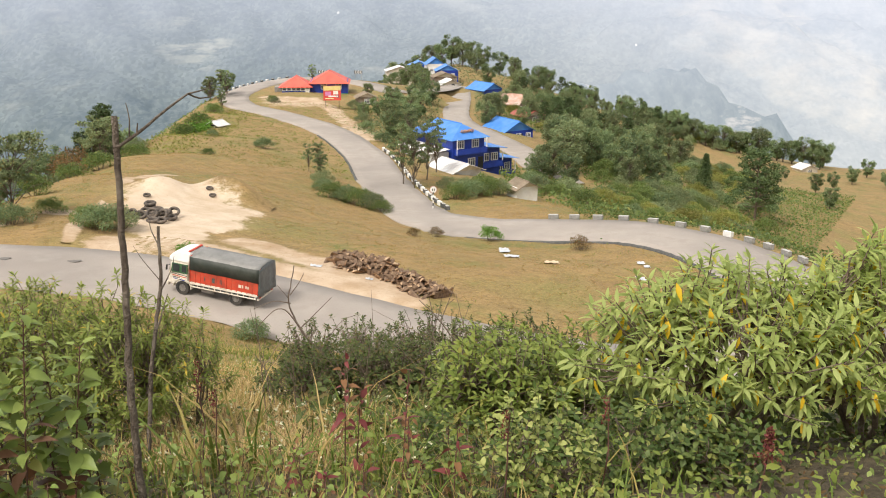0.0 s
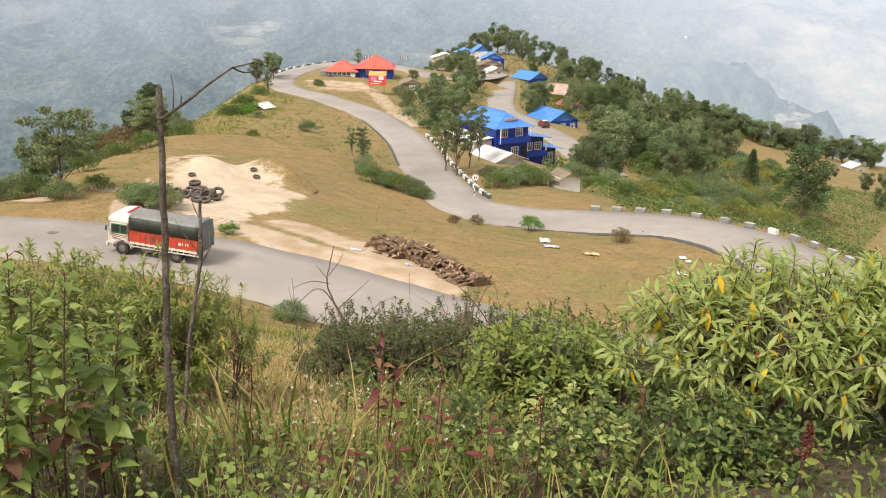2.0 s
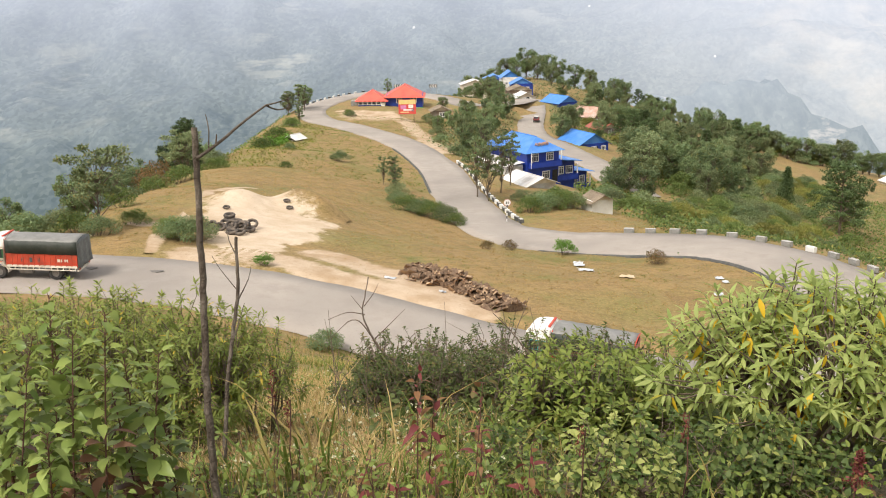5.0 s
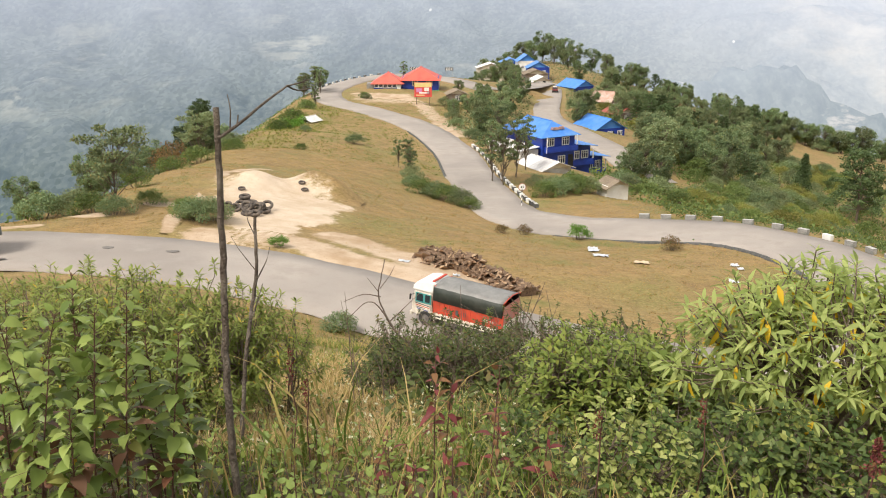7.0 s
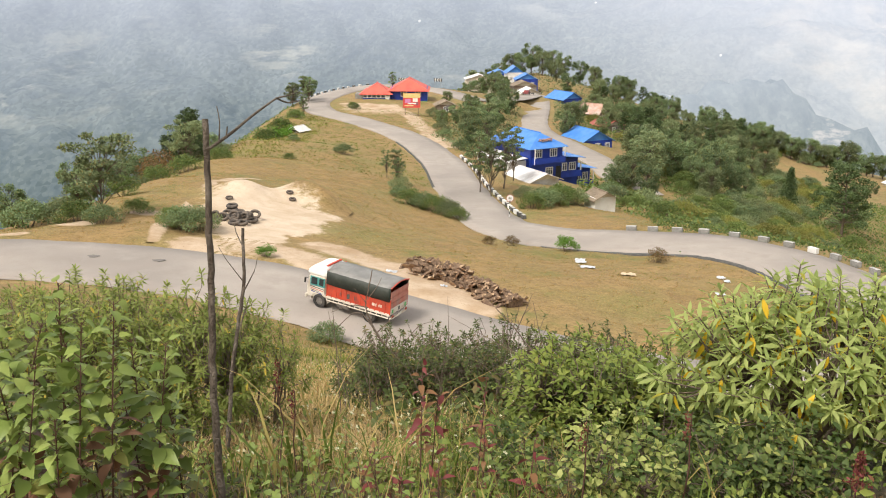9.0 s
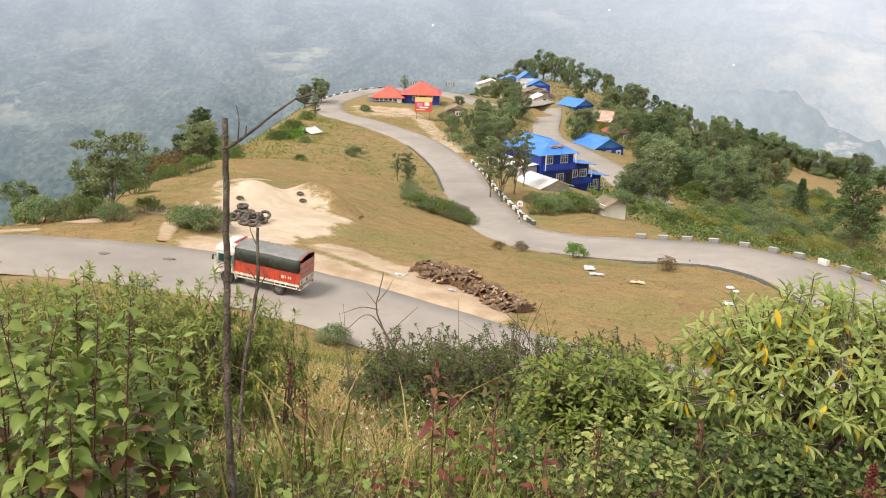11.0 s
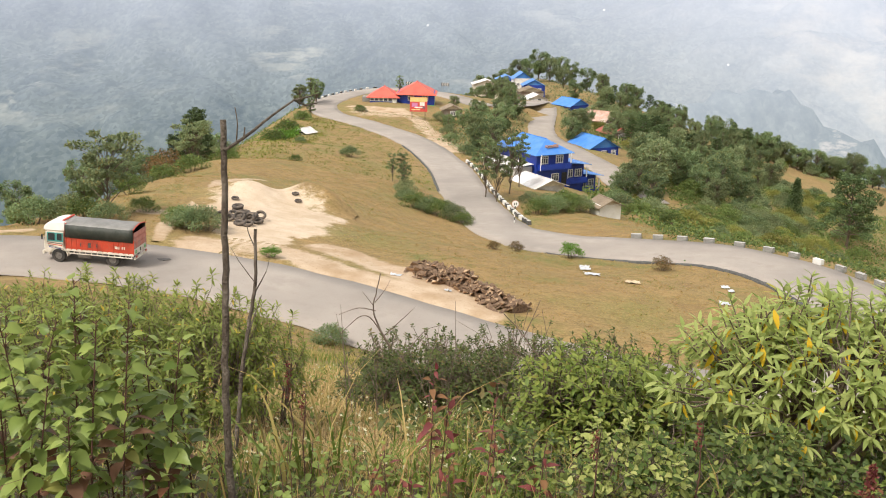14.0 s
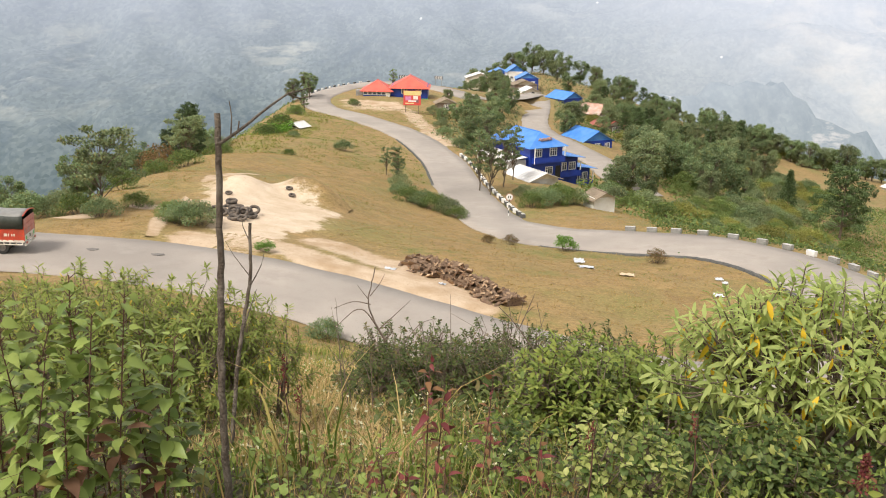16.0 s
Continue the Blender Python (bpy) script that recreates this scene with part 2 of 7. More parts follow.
def grassland():
    m = surface("dry_grassland", (0.32, 0.205, 0.08), (0.215, 0.15, 0.05), 0.6, c=(0.17, 0.175, 0.045), cscale=0.1, rough=0.95, bump=0.6, bscale=6, patches=(0.2, 0.125, 0.05))
    nt = m.node_tree
    p = nt.nodes["Principled BSDF"]
    col = p.inputs["Base Color"].links[0].from_socket
    col = ramp_mix(nt, noise_fac(nt, 5.0, 0.45, 0.75, detail=9, rough=0.8), col, (0.40, 0.275, 0.13))
    col = ramp_mix(nt, noise_fac(nt, 2.3, 0.5, 0.68, detail=9, rough=0.8), col, (0.13, 0.085, 0.03))
    col = ramp_mix(nt, noise_fac(nt, 0.16, 0.54, 0.7, detail=8, rough=0.7), col, (0.135, 0.15, 0.035))
    nt.links.new(col, p.inputs["Base Color"])
    return m


GRASSLAND = grassland()


def bare_ground(name, a, b, c, scale, cscale, edge=(0.1, 0.45)):
    """Bare soil that thins out into the dry grass where its cover attribute falls to 0."""
    m = grassland()
    m.name = name
    nt = m.node_tree
    p = nt.nodes["Principled BSDF"]
    grass = p.inputs["Base Color"].links[0].from_socket
    soil = ramp_mix(nt, noise_fac(nt, scale), a, b)
    soil = ramp_mix(nt, noise_fac(nt, cscale, 0.45, 0.7), soil, c)
    soil = ramp_mix(nt, noise_fac(nt, 6.0, 0.56, 0.7, detail=8, rough=0.75), soil, tuple(v * 0.72 for v in c))
    at = nt.nodes.new("ShaderNodeAttribute")
    at.attribute_name = "cover"
    fine = nt.nodes.new("ShaderNodeMath")
    fine.operation = "MULTIPLY_ADD"
    fine.inputs[1].default_value, fine.inputs[2].default_value = 0.5, -0.25
    nt.links.new(noise_fac(nt, 1.1, 0.25, 0.75, detail=9, rough=0.75), fine.inputs[0])
    add = nt.nodes.new("ShaderNodeMath")
    nt.links.new(at.outputs["Fac"], add.inputs[0])
    nt.links.new(fine.outputs[0], add.inputs[1])
    r = nt.nodes.new("ShaderNodeMapRange")
    r.interpolation_type = "SMOOTHSTEP"
    r.inputs[1].default_value, r.inputs[2].default_value = edge
    nt.links.new(add.outputs[0], r.inputs[0])
    nt.links.new(ramp_mix(nt, r.outputs[0], grass, soil), p.inputs["Base Color"])
    return m


SAND = bare_ground("pale_sand", (0.55, 0.43, 0.31), (0.64, 0.52, 0.39), (0.47, 0.35, 0.23), 0.8, 0.25, (0.06, 0.3))
DIRT = bare_ground("bare_dirt", (0.45, 0.33, 0.22), (0.55, 0.43, 0.31), (0.36, 0.24, 0.13), 0.7, 0.3)
ground = tagged(new("ground", ground_mesh()), "dry grassy hillside in straw brown and green", "ground", kind="structure")


def strip(name, line, half, lift, mat, label, kind="structure", ragged=0.25, category="road"):
    """A paved strip with a thin crumbling edge along a line."""
    cross = np.array([-1, -0.985, -0.6, -0.2, 0.2, 0.6, 0.985, 1])
    drop = np.array([-0.14, 0, 0.03, 0.06, 0.06, 0.03, 0, -0.14])
    line = smooth_line(line[::2], 0.8)
    l, r = sides(line, 1.0)
    n = (l - line)
    rows = []
    for k, (c, d) in enumerate(zip(cross, drop)):
        base = half_width(line) if half == HALF else np.full(len(line), half)
        w = base + np.array([(ragged * noise.noise(Vector((p[0] * 0.35, p[1] * 0.35, 3 if c > 0 else 9))) if abs(c) > 0.9 else 0) for p in line])
        q = line + n * (c * w)[:, None]
        q[:, 2] += lift + d
        rows.append(q)
    V = np.stack(rows, 1).reshape(-1, 3)
    i = np.arange(len(V)).reshape(len(line), len(cross))
    f = np.stack([i[:-1, 1:], i[:-1, :-1], i[1:, :-1], i[1:, 1:]], -1).reshape(-1, 4)
    return tagged(new(name, mesh_of(name, V, f, mat, smooth=True)), label, category, kind=kind)


road = strip("road", ROAD, HALF, 0.02, ASPHALT, "worn pale grey asphalt hill road with crumbling edges")
road_lower = strip("road", LOW_ROAD, 3.4, 0.02, ASPHALT, "pale grey asphalt lane behind the blue houses")


# ---- the far side of the valley ----
def backdrop_material():
    m = bpy.data.materials.new("far_hills_painted_haze")
    m.use_nodes = True
    nt = m.node_tree
    p = nt.nodes["Principled BSDF"]
    geo = nt.nodes.new("ShaderNodeNewGeometry")
    sep = nt.nodes.new("ShaderNodeSeparateXYZ")
    nt.links.new(geo.outputs["Position"], sep.inputs[0])

    def band(sock, lo, hi):
        r = nt.nodes.new("ShaderNodeMapRange")
        r.interpolation_type = "SMOOTHSTEP"
        r.inputs[1].default_value, r.inputs[2].default_value = lo, hi
        nt.links.new(sock, r.inputs[0])
        return r.outputs[0]
    def cells(scale, lo, hi, out="Distance"):
        sq = nt.nodes.new("ShaderNodeMapping")
        sq.inputs["Scale"].default_value = (1, 0.5, 1)
        nt.links.new(geo.outputs["Position"], sq.inputs[0])
        v = nt.nodes.new("ShaderNodeTexVoronoi")
        v.inputs["Scale"].default_value = scale
        nt.links.new(sq.outputs[0], v.inputs["Vector"])
        r = nt.nodes.new("ShaderNodeMapRange")
        r.inputs[1].default_value, r.inputs[2].default_value = lo, hi
        nt.links.new(v.outputs[out], r.inputs[0])
        return r.outputs[0]

    def both(p_, q_):
        mt = nt.nodes.new("ShaderNodeMath")
        mt.operation = "MULTIPLY"
        nt.links.new(p_, mt.inputs[0])
        if isinstance(q_, float):
            mt.inputs[1].default_value = q_
        else:
            nt.links.new(q_, mt.inputs[1])
        return mt.outputs[0]
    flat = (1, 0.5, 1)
    # the blue-grey base tones already hold the distance haze
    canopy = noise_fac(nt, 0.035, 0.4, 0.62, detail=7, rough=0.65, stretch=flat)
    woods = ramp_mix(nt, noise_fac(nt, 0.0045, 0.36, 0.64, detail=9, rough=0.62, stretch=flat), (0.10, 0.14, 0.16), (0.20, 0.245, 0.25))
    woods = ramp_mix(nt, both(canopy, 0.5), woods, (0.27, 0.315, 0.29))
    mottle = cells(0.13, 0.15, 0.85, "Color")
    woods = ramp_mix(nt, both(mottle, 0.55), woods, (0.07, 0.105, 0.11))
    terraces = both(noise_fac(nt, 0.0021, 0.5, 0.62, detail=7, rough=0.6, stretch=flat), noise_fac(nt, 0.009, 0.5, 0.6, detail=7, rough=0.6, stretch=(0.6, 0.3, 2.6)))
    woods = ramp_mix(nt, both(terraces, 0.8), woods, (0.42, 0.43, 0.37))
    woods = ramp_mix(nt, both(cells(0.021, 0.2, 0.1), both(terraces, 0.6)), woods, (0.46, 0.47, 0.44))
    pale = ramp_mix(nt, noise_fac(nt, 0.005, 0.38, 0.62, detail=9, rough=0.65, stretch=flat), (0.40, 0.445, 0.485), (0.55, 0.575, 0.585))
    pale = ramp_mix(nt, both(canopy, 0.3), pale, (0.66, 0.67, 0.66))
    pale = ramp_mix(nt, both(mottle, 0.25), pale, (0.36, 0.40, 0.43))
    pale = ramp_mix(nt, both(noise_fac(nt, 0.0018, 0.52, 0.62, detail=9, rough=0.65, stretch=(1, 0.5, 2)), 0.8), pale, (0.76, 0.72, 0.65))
    # painted haze thickens towards the right
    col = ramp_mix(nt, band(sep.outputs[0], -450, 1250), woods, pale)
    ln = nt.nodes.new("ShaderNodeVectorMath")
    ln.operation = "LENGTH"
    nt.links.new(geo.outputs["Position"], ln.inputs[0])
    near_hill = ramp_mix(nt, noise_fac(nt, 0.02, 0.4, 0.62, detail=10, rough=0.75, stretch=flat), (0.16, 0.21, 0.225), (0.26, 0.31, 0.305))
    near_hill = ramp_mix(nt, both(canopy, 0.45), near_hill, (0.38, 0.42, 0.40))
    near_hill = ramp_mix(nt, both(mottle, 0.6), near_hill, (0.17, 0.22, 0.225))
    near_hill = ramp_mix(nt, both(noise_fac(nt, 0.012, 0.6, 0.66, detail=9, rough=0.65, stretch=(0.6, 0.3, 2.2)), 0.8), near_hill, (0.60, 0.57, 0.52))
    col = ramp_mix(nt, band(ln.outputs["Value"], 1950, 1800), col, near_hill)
    # and pales the colour to light blue with height
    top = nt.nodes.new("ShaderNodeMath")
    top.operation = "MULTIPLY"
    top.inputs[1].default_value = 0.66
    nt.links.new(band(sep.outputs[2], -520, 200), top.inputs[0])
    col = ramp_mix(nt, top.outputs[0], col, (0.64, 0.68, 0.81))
    vor = nt.nodes.new("ShaderNodeTexVoronoi")
    vor.inputs["Scale"].default_value = 0.012
    squeeze = nt.nodes.new("ShaderNodeMapping")
    squeeze.inputs["Scale"].default_value = (1, 0.3, 1)
    nt.links.new(geo.outputs["Position"], squeeze.inputs[0])
    nt.links.new(squeeze.outputs[0], vor.inputs["Vector"])
    house = nt.nodes.new("ShaderNodeMath")
    house.operation = "LESS_THAN"
    house.inputs[1].default_value = 0.06
    nt.links.new(vor.outputs["Distance"], house.inputs[0])
    some = nt.nodes.new("ShaderNodeMath")
    some.operation = "MULTIPLY"
    nt.links.new(house.outputs[0], some.inputs[0])
    nt.links.new(noise_fac(nt, 0.0028, 0.52, 0.6, detail=4, stretch=(1, 0.3, 1)), some.inputs[1])
    col = ramp_mix(nt, some.outputs[0], col, (0.78, 0.79, 0.8))
    # the slopes emit their hazy colour, a glow standing in for lit air
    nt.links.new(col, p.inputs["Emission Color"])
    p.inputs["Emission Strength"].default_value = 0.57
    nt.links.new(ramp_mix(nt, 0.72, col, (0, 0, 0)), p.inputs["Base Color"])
    p.inputs["Specular IOR Level"].default_value = 0
    p.inputs["Roughness"].default_value = 1
    return m


def far_hills():
    a = np.radians(np.linspace(-75, 75, 220))
    r = np.concatenate([np.linspace(700, 1700, 40), np.linspace(1720, 4400, 110)])
    A, R = np.meshgrid(a, r)
    X, Y = R * np.sin(A), R * np.cos(A)
    base = -820 + np.clip((R - 1250) / 2700, 0, 1.3) ** 0.8 * 950
    rough = np.array([noise.hetero_terrain(Vector((x / 900, y / 900, 0.3)), 0.9, 2.1, 6, 0.5) for x, y in zip(X.ravel(), Y.ravel())]).reshape(X.shape)
    knobs = np.array([noise.fractal(Vector((x / 140, y / 140, 2.0)), 0.9, 2.1, 4) for x, y in zip(X.ravel(), Y.ravel())]).reshape(X.shape)
    spurs = np.array([noise.fractal(Vector((x / 420, y / 700, 7.0)), 0.9, 2.1, 4) for x, y in zip(X.ravel(), Y.ravel())]).reshape(X.shape)
    Z = base + ((rough - 0.6) * 150 + 70 * spurs + 26 * knobs) * np.clip((R - 900) / 800, 0, 1)
    # a nearer hill across the valley floor
    u, v = (X - 310) * 0.94 + (Y - 1520) * 0.34, -(X - 310) * 0.34 + (Y - 1520) * 0.94
    hill = np.exp(-np.abs(u / 470) ** 2.2 - (v / 190) ** 2)
    crowns = np.array([noise.fractal(Vector((x / 38, y / 38, 5.0)), 0.8, 2.1, 3) for x, y in zip(X.ravel(), Y.ravel())]).reshape(X.shape)
    Z = Z * (1 - hill) + hill * (-190 + 90 * (rough - 0.6) + 45 * knobs + 18 * crowns - np.clip(u, 0, 900) * 0.1)
    i = np.arange(X.size).reshape(X.shape)
    f = np.stack([i[:-1, :-1], i[:-1, 1:], i[1:, 1:], i[1:, :-1]], -1).reshape(-1, 4)
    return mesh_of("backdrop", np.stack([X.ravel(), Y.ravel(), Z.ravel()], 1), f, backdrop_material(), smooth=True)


backdrop = tagged(new("backdrop", far_hills()), "blue-grey forested mountain slopes across the valley, self-glowing, haze painted in", "backdrop", kind="structure")


# ---- patches of bare ground ----
def patch(name, mask, bounds, mat, label, lift=0.045, cell=0.45, heap=None, category="ground"):
    """A sheet of bare ground over the hillside wherever mask is above 0, with a ragged edge."""
    x0, x1, y0, y1 = bounds
    X, Y = np.meshgrid(np.arange(x0, x1, cell), np.arange(y0, y1, cell))
    rag = np.array([noise.fractal(Vector((x * 0.3, y * 0.3, 5)), 1.0, 2.0, 4) for x, y in zip(X.ravel(), Y.ravel())]).reshape(X.shape)
    M = mask(X, Y) + 0.3 * rag
    Z = surface_z(np.stack([X.ravel(), Y.ravel()], 1)).reshape(X.shape) + lift + np.clip(M * 0.35, -0.12, 0)
    if heap is not None:
        Z = Z + heap(X, Y)
    i = np.arange(X.size).reshape(X.shape)
    q = np.stack([i[:-1, :-1], i[:-1, 1:], i[1:, 1:], i[1:, :-1]], -1).reshape(-1, 4)
    ok = (M.ravel()[q] > -0.4).all(1)
    me = mesh_of(name, np.stack([X.ravel(), Y.ravel(), Z.ravel()], 1), q[ok], mat, smooth=True)
    me.attributes.new("cover", "FLOAT", "POINT").data.foreach_set("value", M.ravel().astype(np.float32))
    return tagged(new(name, me), label, category, kind="structure")


def blob(cx, cy, rx, ry, turn=0.0):
    c, s = math.cos(radians(turn)), math.sin(radians(turn))
    return lambda X, Y: 1 - np.hypot(((X - cx) * c + (Y - cy) * s) / rx, (-(X - cx) * s + (Y - cy) * c) / ry)


def along(line, width):
    pts = smooth_line(line, 0.6)
    return lambda X, Y: 1 - line_distance(np.stack([X.ravel(), Y.ravel()], 1), pts).reshape(X.shape) / width


def any_of(*masks):
    return lambda X, Y: np.max([m(X, Y) for m in masks], axis=0)


def bump_at(cx, cy, r, top):
    return lambda X, Y: top * np.exp(-((X - cx) ** 2 + (Y - cy) ** 2) / (r * r))


sand_heaps = [bump_at(-28.4, 82, 2.6, 1.5), bump_at(-23.6, 86, 2.9, 1.7), bump_at(-21.2, 85, 2.6, 1.0), bump_at(-29.5, 77.5, 2.2, 0.3)]
sand = patch("sand", any_of(blob(-25.6, 78, 5.6, 10, 16), blob(-22.8, 67.5, 3.6, 8.5, 12), blob(-21.8, 77, 4, 6), blob(-20.8, 71, 3.6, 4)), (-40, -8, 54, 100), SAND,
             "pale sand heap spread over the lay-by", heap=lambda X, Y: sum(b(X, Y) for b in sand_heaps), category="sand")
shoulder = patch("shoulder", any_of(along([(-25, 61, 0), (-19, 61.5, 0), (-13, 58.5, 0), (-7.5, 57, 0), (-4, 55, 0)], 2.6), along([(-17, 66, 0), (-10.5, 62, 0), (-5, 57, 0)], 2.2),
                                    along([(-46, 56, 0), (-38, 60, 0)], 1.0)),
                 (-50, 8, 50, 72), DIRT, "trodden bare earth shoulder beside the asphalt", category="dirt")
yard = patch("yard", any_of(blob(-41, 214, 9, 11, 20), along([(-50, 222, 0), (-38, 219, 0), (-31, 205, 0), (-24, 180, 0), (-17.5, 160, 0)], 2.6)), (-60, -8, 150, 240), DIRT,
             "sandy forecourt before the red-roofed house", cell=0.8, category="dirt")
footpath = patch("footpath", any_of(along([(-28, 60.5, 0), (-29.6, 66, 0), (-30.2, 71, 0), (-31.2, 76, 0), (-32.8, 84.5, 0), (-33.7, 89, 0), (-32, 96, 0)], 0.75), blob(-30.5, 80, 2.4, 3), blob(-33, 70.5, 2.2, 1.6), blob(-36, 64.5, 2.4, 1.3)),
                 (-44, -24, 56, 110), DIRT, "narrow trodden footpath over the dry grass", cell=0.4, category="path")


# litter and soil, coloured darker to hold the shade under the weeds
LEAF_LITTER = surface("leaf_litter_and_shade", (0.055, 0.042, 0.026), (0.11, 0.085, 0.05), 9, c=(0.17, 0.13, 0.07), cscale=1.2, rough=1.0, bump=0.8, bscale=30)
litter_floor = patch("leaf_litter", any_of(blob(1.6, 4.6, 7, 5), blob(-3.4, 4.2, 4.5, 3.6)), (-9, 10, -1, 12), LEAF_LITTER, "leaf litter and soil under the weeds, darkened for their shade", lift=0.03, cell=0.25, category="soil")

# ---- road furniture ----
ROAD_S = np.concatenate([[0], np.cumsum(np.linalg.norm(np.diff(ROAD[:, :2], axis=0), axis=1))])


def on_road(s, off=0.0, line=None):
    """The place, heading and slope at s metres along the road, off metres to the left of it."""
    L = ROAD if line is None else line
    S = np.concatenate([[0], np.cumsum(np.linalg.norm(np.diff(L[:, :2], axis=0), axis=1))])
    p = np.array([np.interp(s, S, L[:, k]) for k in range(3)])
    a = np.array([np.interp(s - 2.0, S, L[:, k]) for k in range(3)])
    b = np.array([np.interp(s + 2.0, S, L[:, k]) for k in range(3)])
    d = (b - a) / np.linalg.norm((b - a)[:2])
    return p + np.array([-d[1], d[0], 0]) * off, math.degrees(math.atan2(d[1], d[0])), math.degrees(math.atan(d[2]))


def road_at(x, y):
    return float(ROAD_S[np.argmin(np.hypot(ROAD[:, 0] - x, ROAD[:, 1] - y))])


def block_mesh(mat, cap, jitter):
    bm = fresh()
    box(bm, (1.0, 0.4, 0.5), (0, 0, 0.14), bevel=0.03)
    for v in bm.verts:
        v.co += Vector(noise.noise_vector(v.co * 3 + Vector((jitter, 0, 0)))) * 0.035
    me = bpy.data.meshes.new("parapet_block")
    bm.to_mesh(me)
    bm.free()
    me.materials.append(mat)
    me.materials.append(cap)
    # upward faces take the second, paler material
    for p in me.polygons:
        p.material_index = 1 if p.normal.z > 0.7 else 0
    return me


CAP = surface("paler_block_top", (0.4, 0.39, 0.37), (0.54, 0.53, 0.5), 4, c=(0.34, 0.33, 0.3), cscale=2, rough=0.9)
# dark stone, which on the kerbs also carries their shadow
BLACKISH = surface("blackish_and_kerb_shade", (0.06, 0.06, 0.058), (0.12, 0.118, 0.11), 5, rough=0.9, bump=0.4)
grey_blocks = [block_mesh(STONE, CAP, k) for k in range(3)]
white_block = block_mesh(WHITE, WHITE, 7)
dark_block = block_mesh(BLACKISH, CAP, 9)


def parapet(s0, s1, step, pick, side, group):
    n = int((s1 - s0) / step)
    for k in range(n + 1):
        p, a, g = on_road(s0 + k * step, side * (float(half_width(np.array([on_road(s0 + k * step)[0]]))[0]) + 0.5))
        ob = new("parapet_block", pick(k))
        ob.matrix_world = pose(p[0], p[1], p[2] - 0.02, 0, -g, a + random.uniform(-4, 4))
        white = ob.data is white_block
        tagged(ob, "whitewashed concrete parapet block beside the road" if white else "rough grey stone parapet block beside the road", "parapet block", group)


sB0, sB1 = road_at(22.8, 71), road_at(7.0, 86)
parapet(sB0 - 7, sB1 + 0.5, 2.12, lambda k: white_block if k in (7, 17) else grey_blocks[k % 3], -1, "parapet blocks on the outer bend")
parapet(road_at(-5.5, 98), road_at(-18, 148), 1.75, lambda k: white_block if k % 2 == 0 and k > 2 else (white_block if k == 2 else dark_block), -1, "parapet blocks above the blue house")
parapet(road_at(-56.5, 222), road_at(-40, 268), 2.6, lambda k: white_block if k % 2 else dark_block, 1, "parapet blocks round the far bend")


def tar_patch(x, y, w, d, turn):
    """A dark mended place in the asphalt, a little proud of it."""
    s0 = road_at(x, y)
    z = on_road(s0)[0][2] + 0.072
    bm = fresh()
    ring = [bm.verts.new((math.cos(k * math.pi / 7) * w * (1 + 0.7 * noise.noise(Vector((k * 0.73, x, y)))), math.sin(k * math.pi / 7) * d * (1 + 0.7 * noise.noise(Vector((k * 0.73, y, x)))), 0)) for k in range(14)]
    top_face = bm.faces.new(ring)
    out = bmesh.ops.extrude_face_region(bm, geom=[top_face])
    bmesh.ops.translate(bm, vec=(0, 0, 0.012), verts=[g for g in out["geom"] if isinstance(g, bmesh.types.BMVert)])
    ob = part("tar_patch", bm, surface("dark_tar", (0.14, 0.128, 0.118), (0.2, 0.182, 0.165), 6, rough=0.9), None, "dark mended patch in the worn asphalt")
    ob.matrix_world = pose(x, y, z, 0, 0, turn)
    tagged(ob, category="road patch", kind="structure")


for x, y, w, d, turn in ((-30.0, 55.6, 0.5, 0.26, 10), (-25.6, 56.0, 0.5, 0.24, 5), (-35.2, 51.4, 0.4, 0.22, 20)):
    tar_patch(x, y, w, d, turn)


def kerb(s0, s1, side, label):
    """A low rough stone edge that holds the road above the grass."""
    V, prof = [], ((0.0, 0.06), (0.22, 0.05), (0.3, -0.1), (0.34, -0.6), (0.0, -0.6))
    ss = np.arange(s0, s1, 0.7)
    for s in ss:
        c = on_road(s)[0]
        w = float(half_width(np.array([c]))[0])
        for dx, dz in prof:
            p = on_road(s, side * (w - 0.12 + dx + 0.07 * noise.noise(Vector((s, dx, 1)))))[0]
            V.append((p[0], p[1], p[2] + dz + 0.05 * noise.noise(Vector((s * 1.3, dx * 4, 5)))))
    n = len(prof)
    Fq = [(i * n + k, i * n + (k + 1) % n, (i + 1) * n + (k + 1) % n, (i + 1) * n + k) for i in range(len(ss) - 1) for k in range(n)]
    # the drop's shadow is put into the edge's near-black colour
    return tagged(new("kerb", mesh_of("kerb", V, np.array(Fq), BLACKISH)), label, "kerb", kind="structure")


kerb(road_at(23.5, 60), road_at(2, 87), 1, "stone edge along the inner side of the bend, its shadow in the dark colour")
kerb(road_at(-12.5, 122), road_at(-24, 165), 1, "stone drain edge beside the road, its shadow in the dark colour")


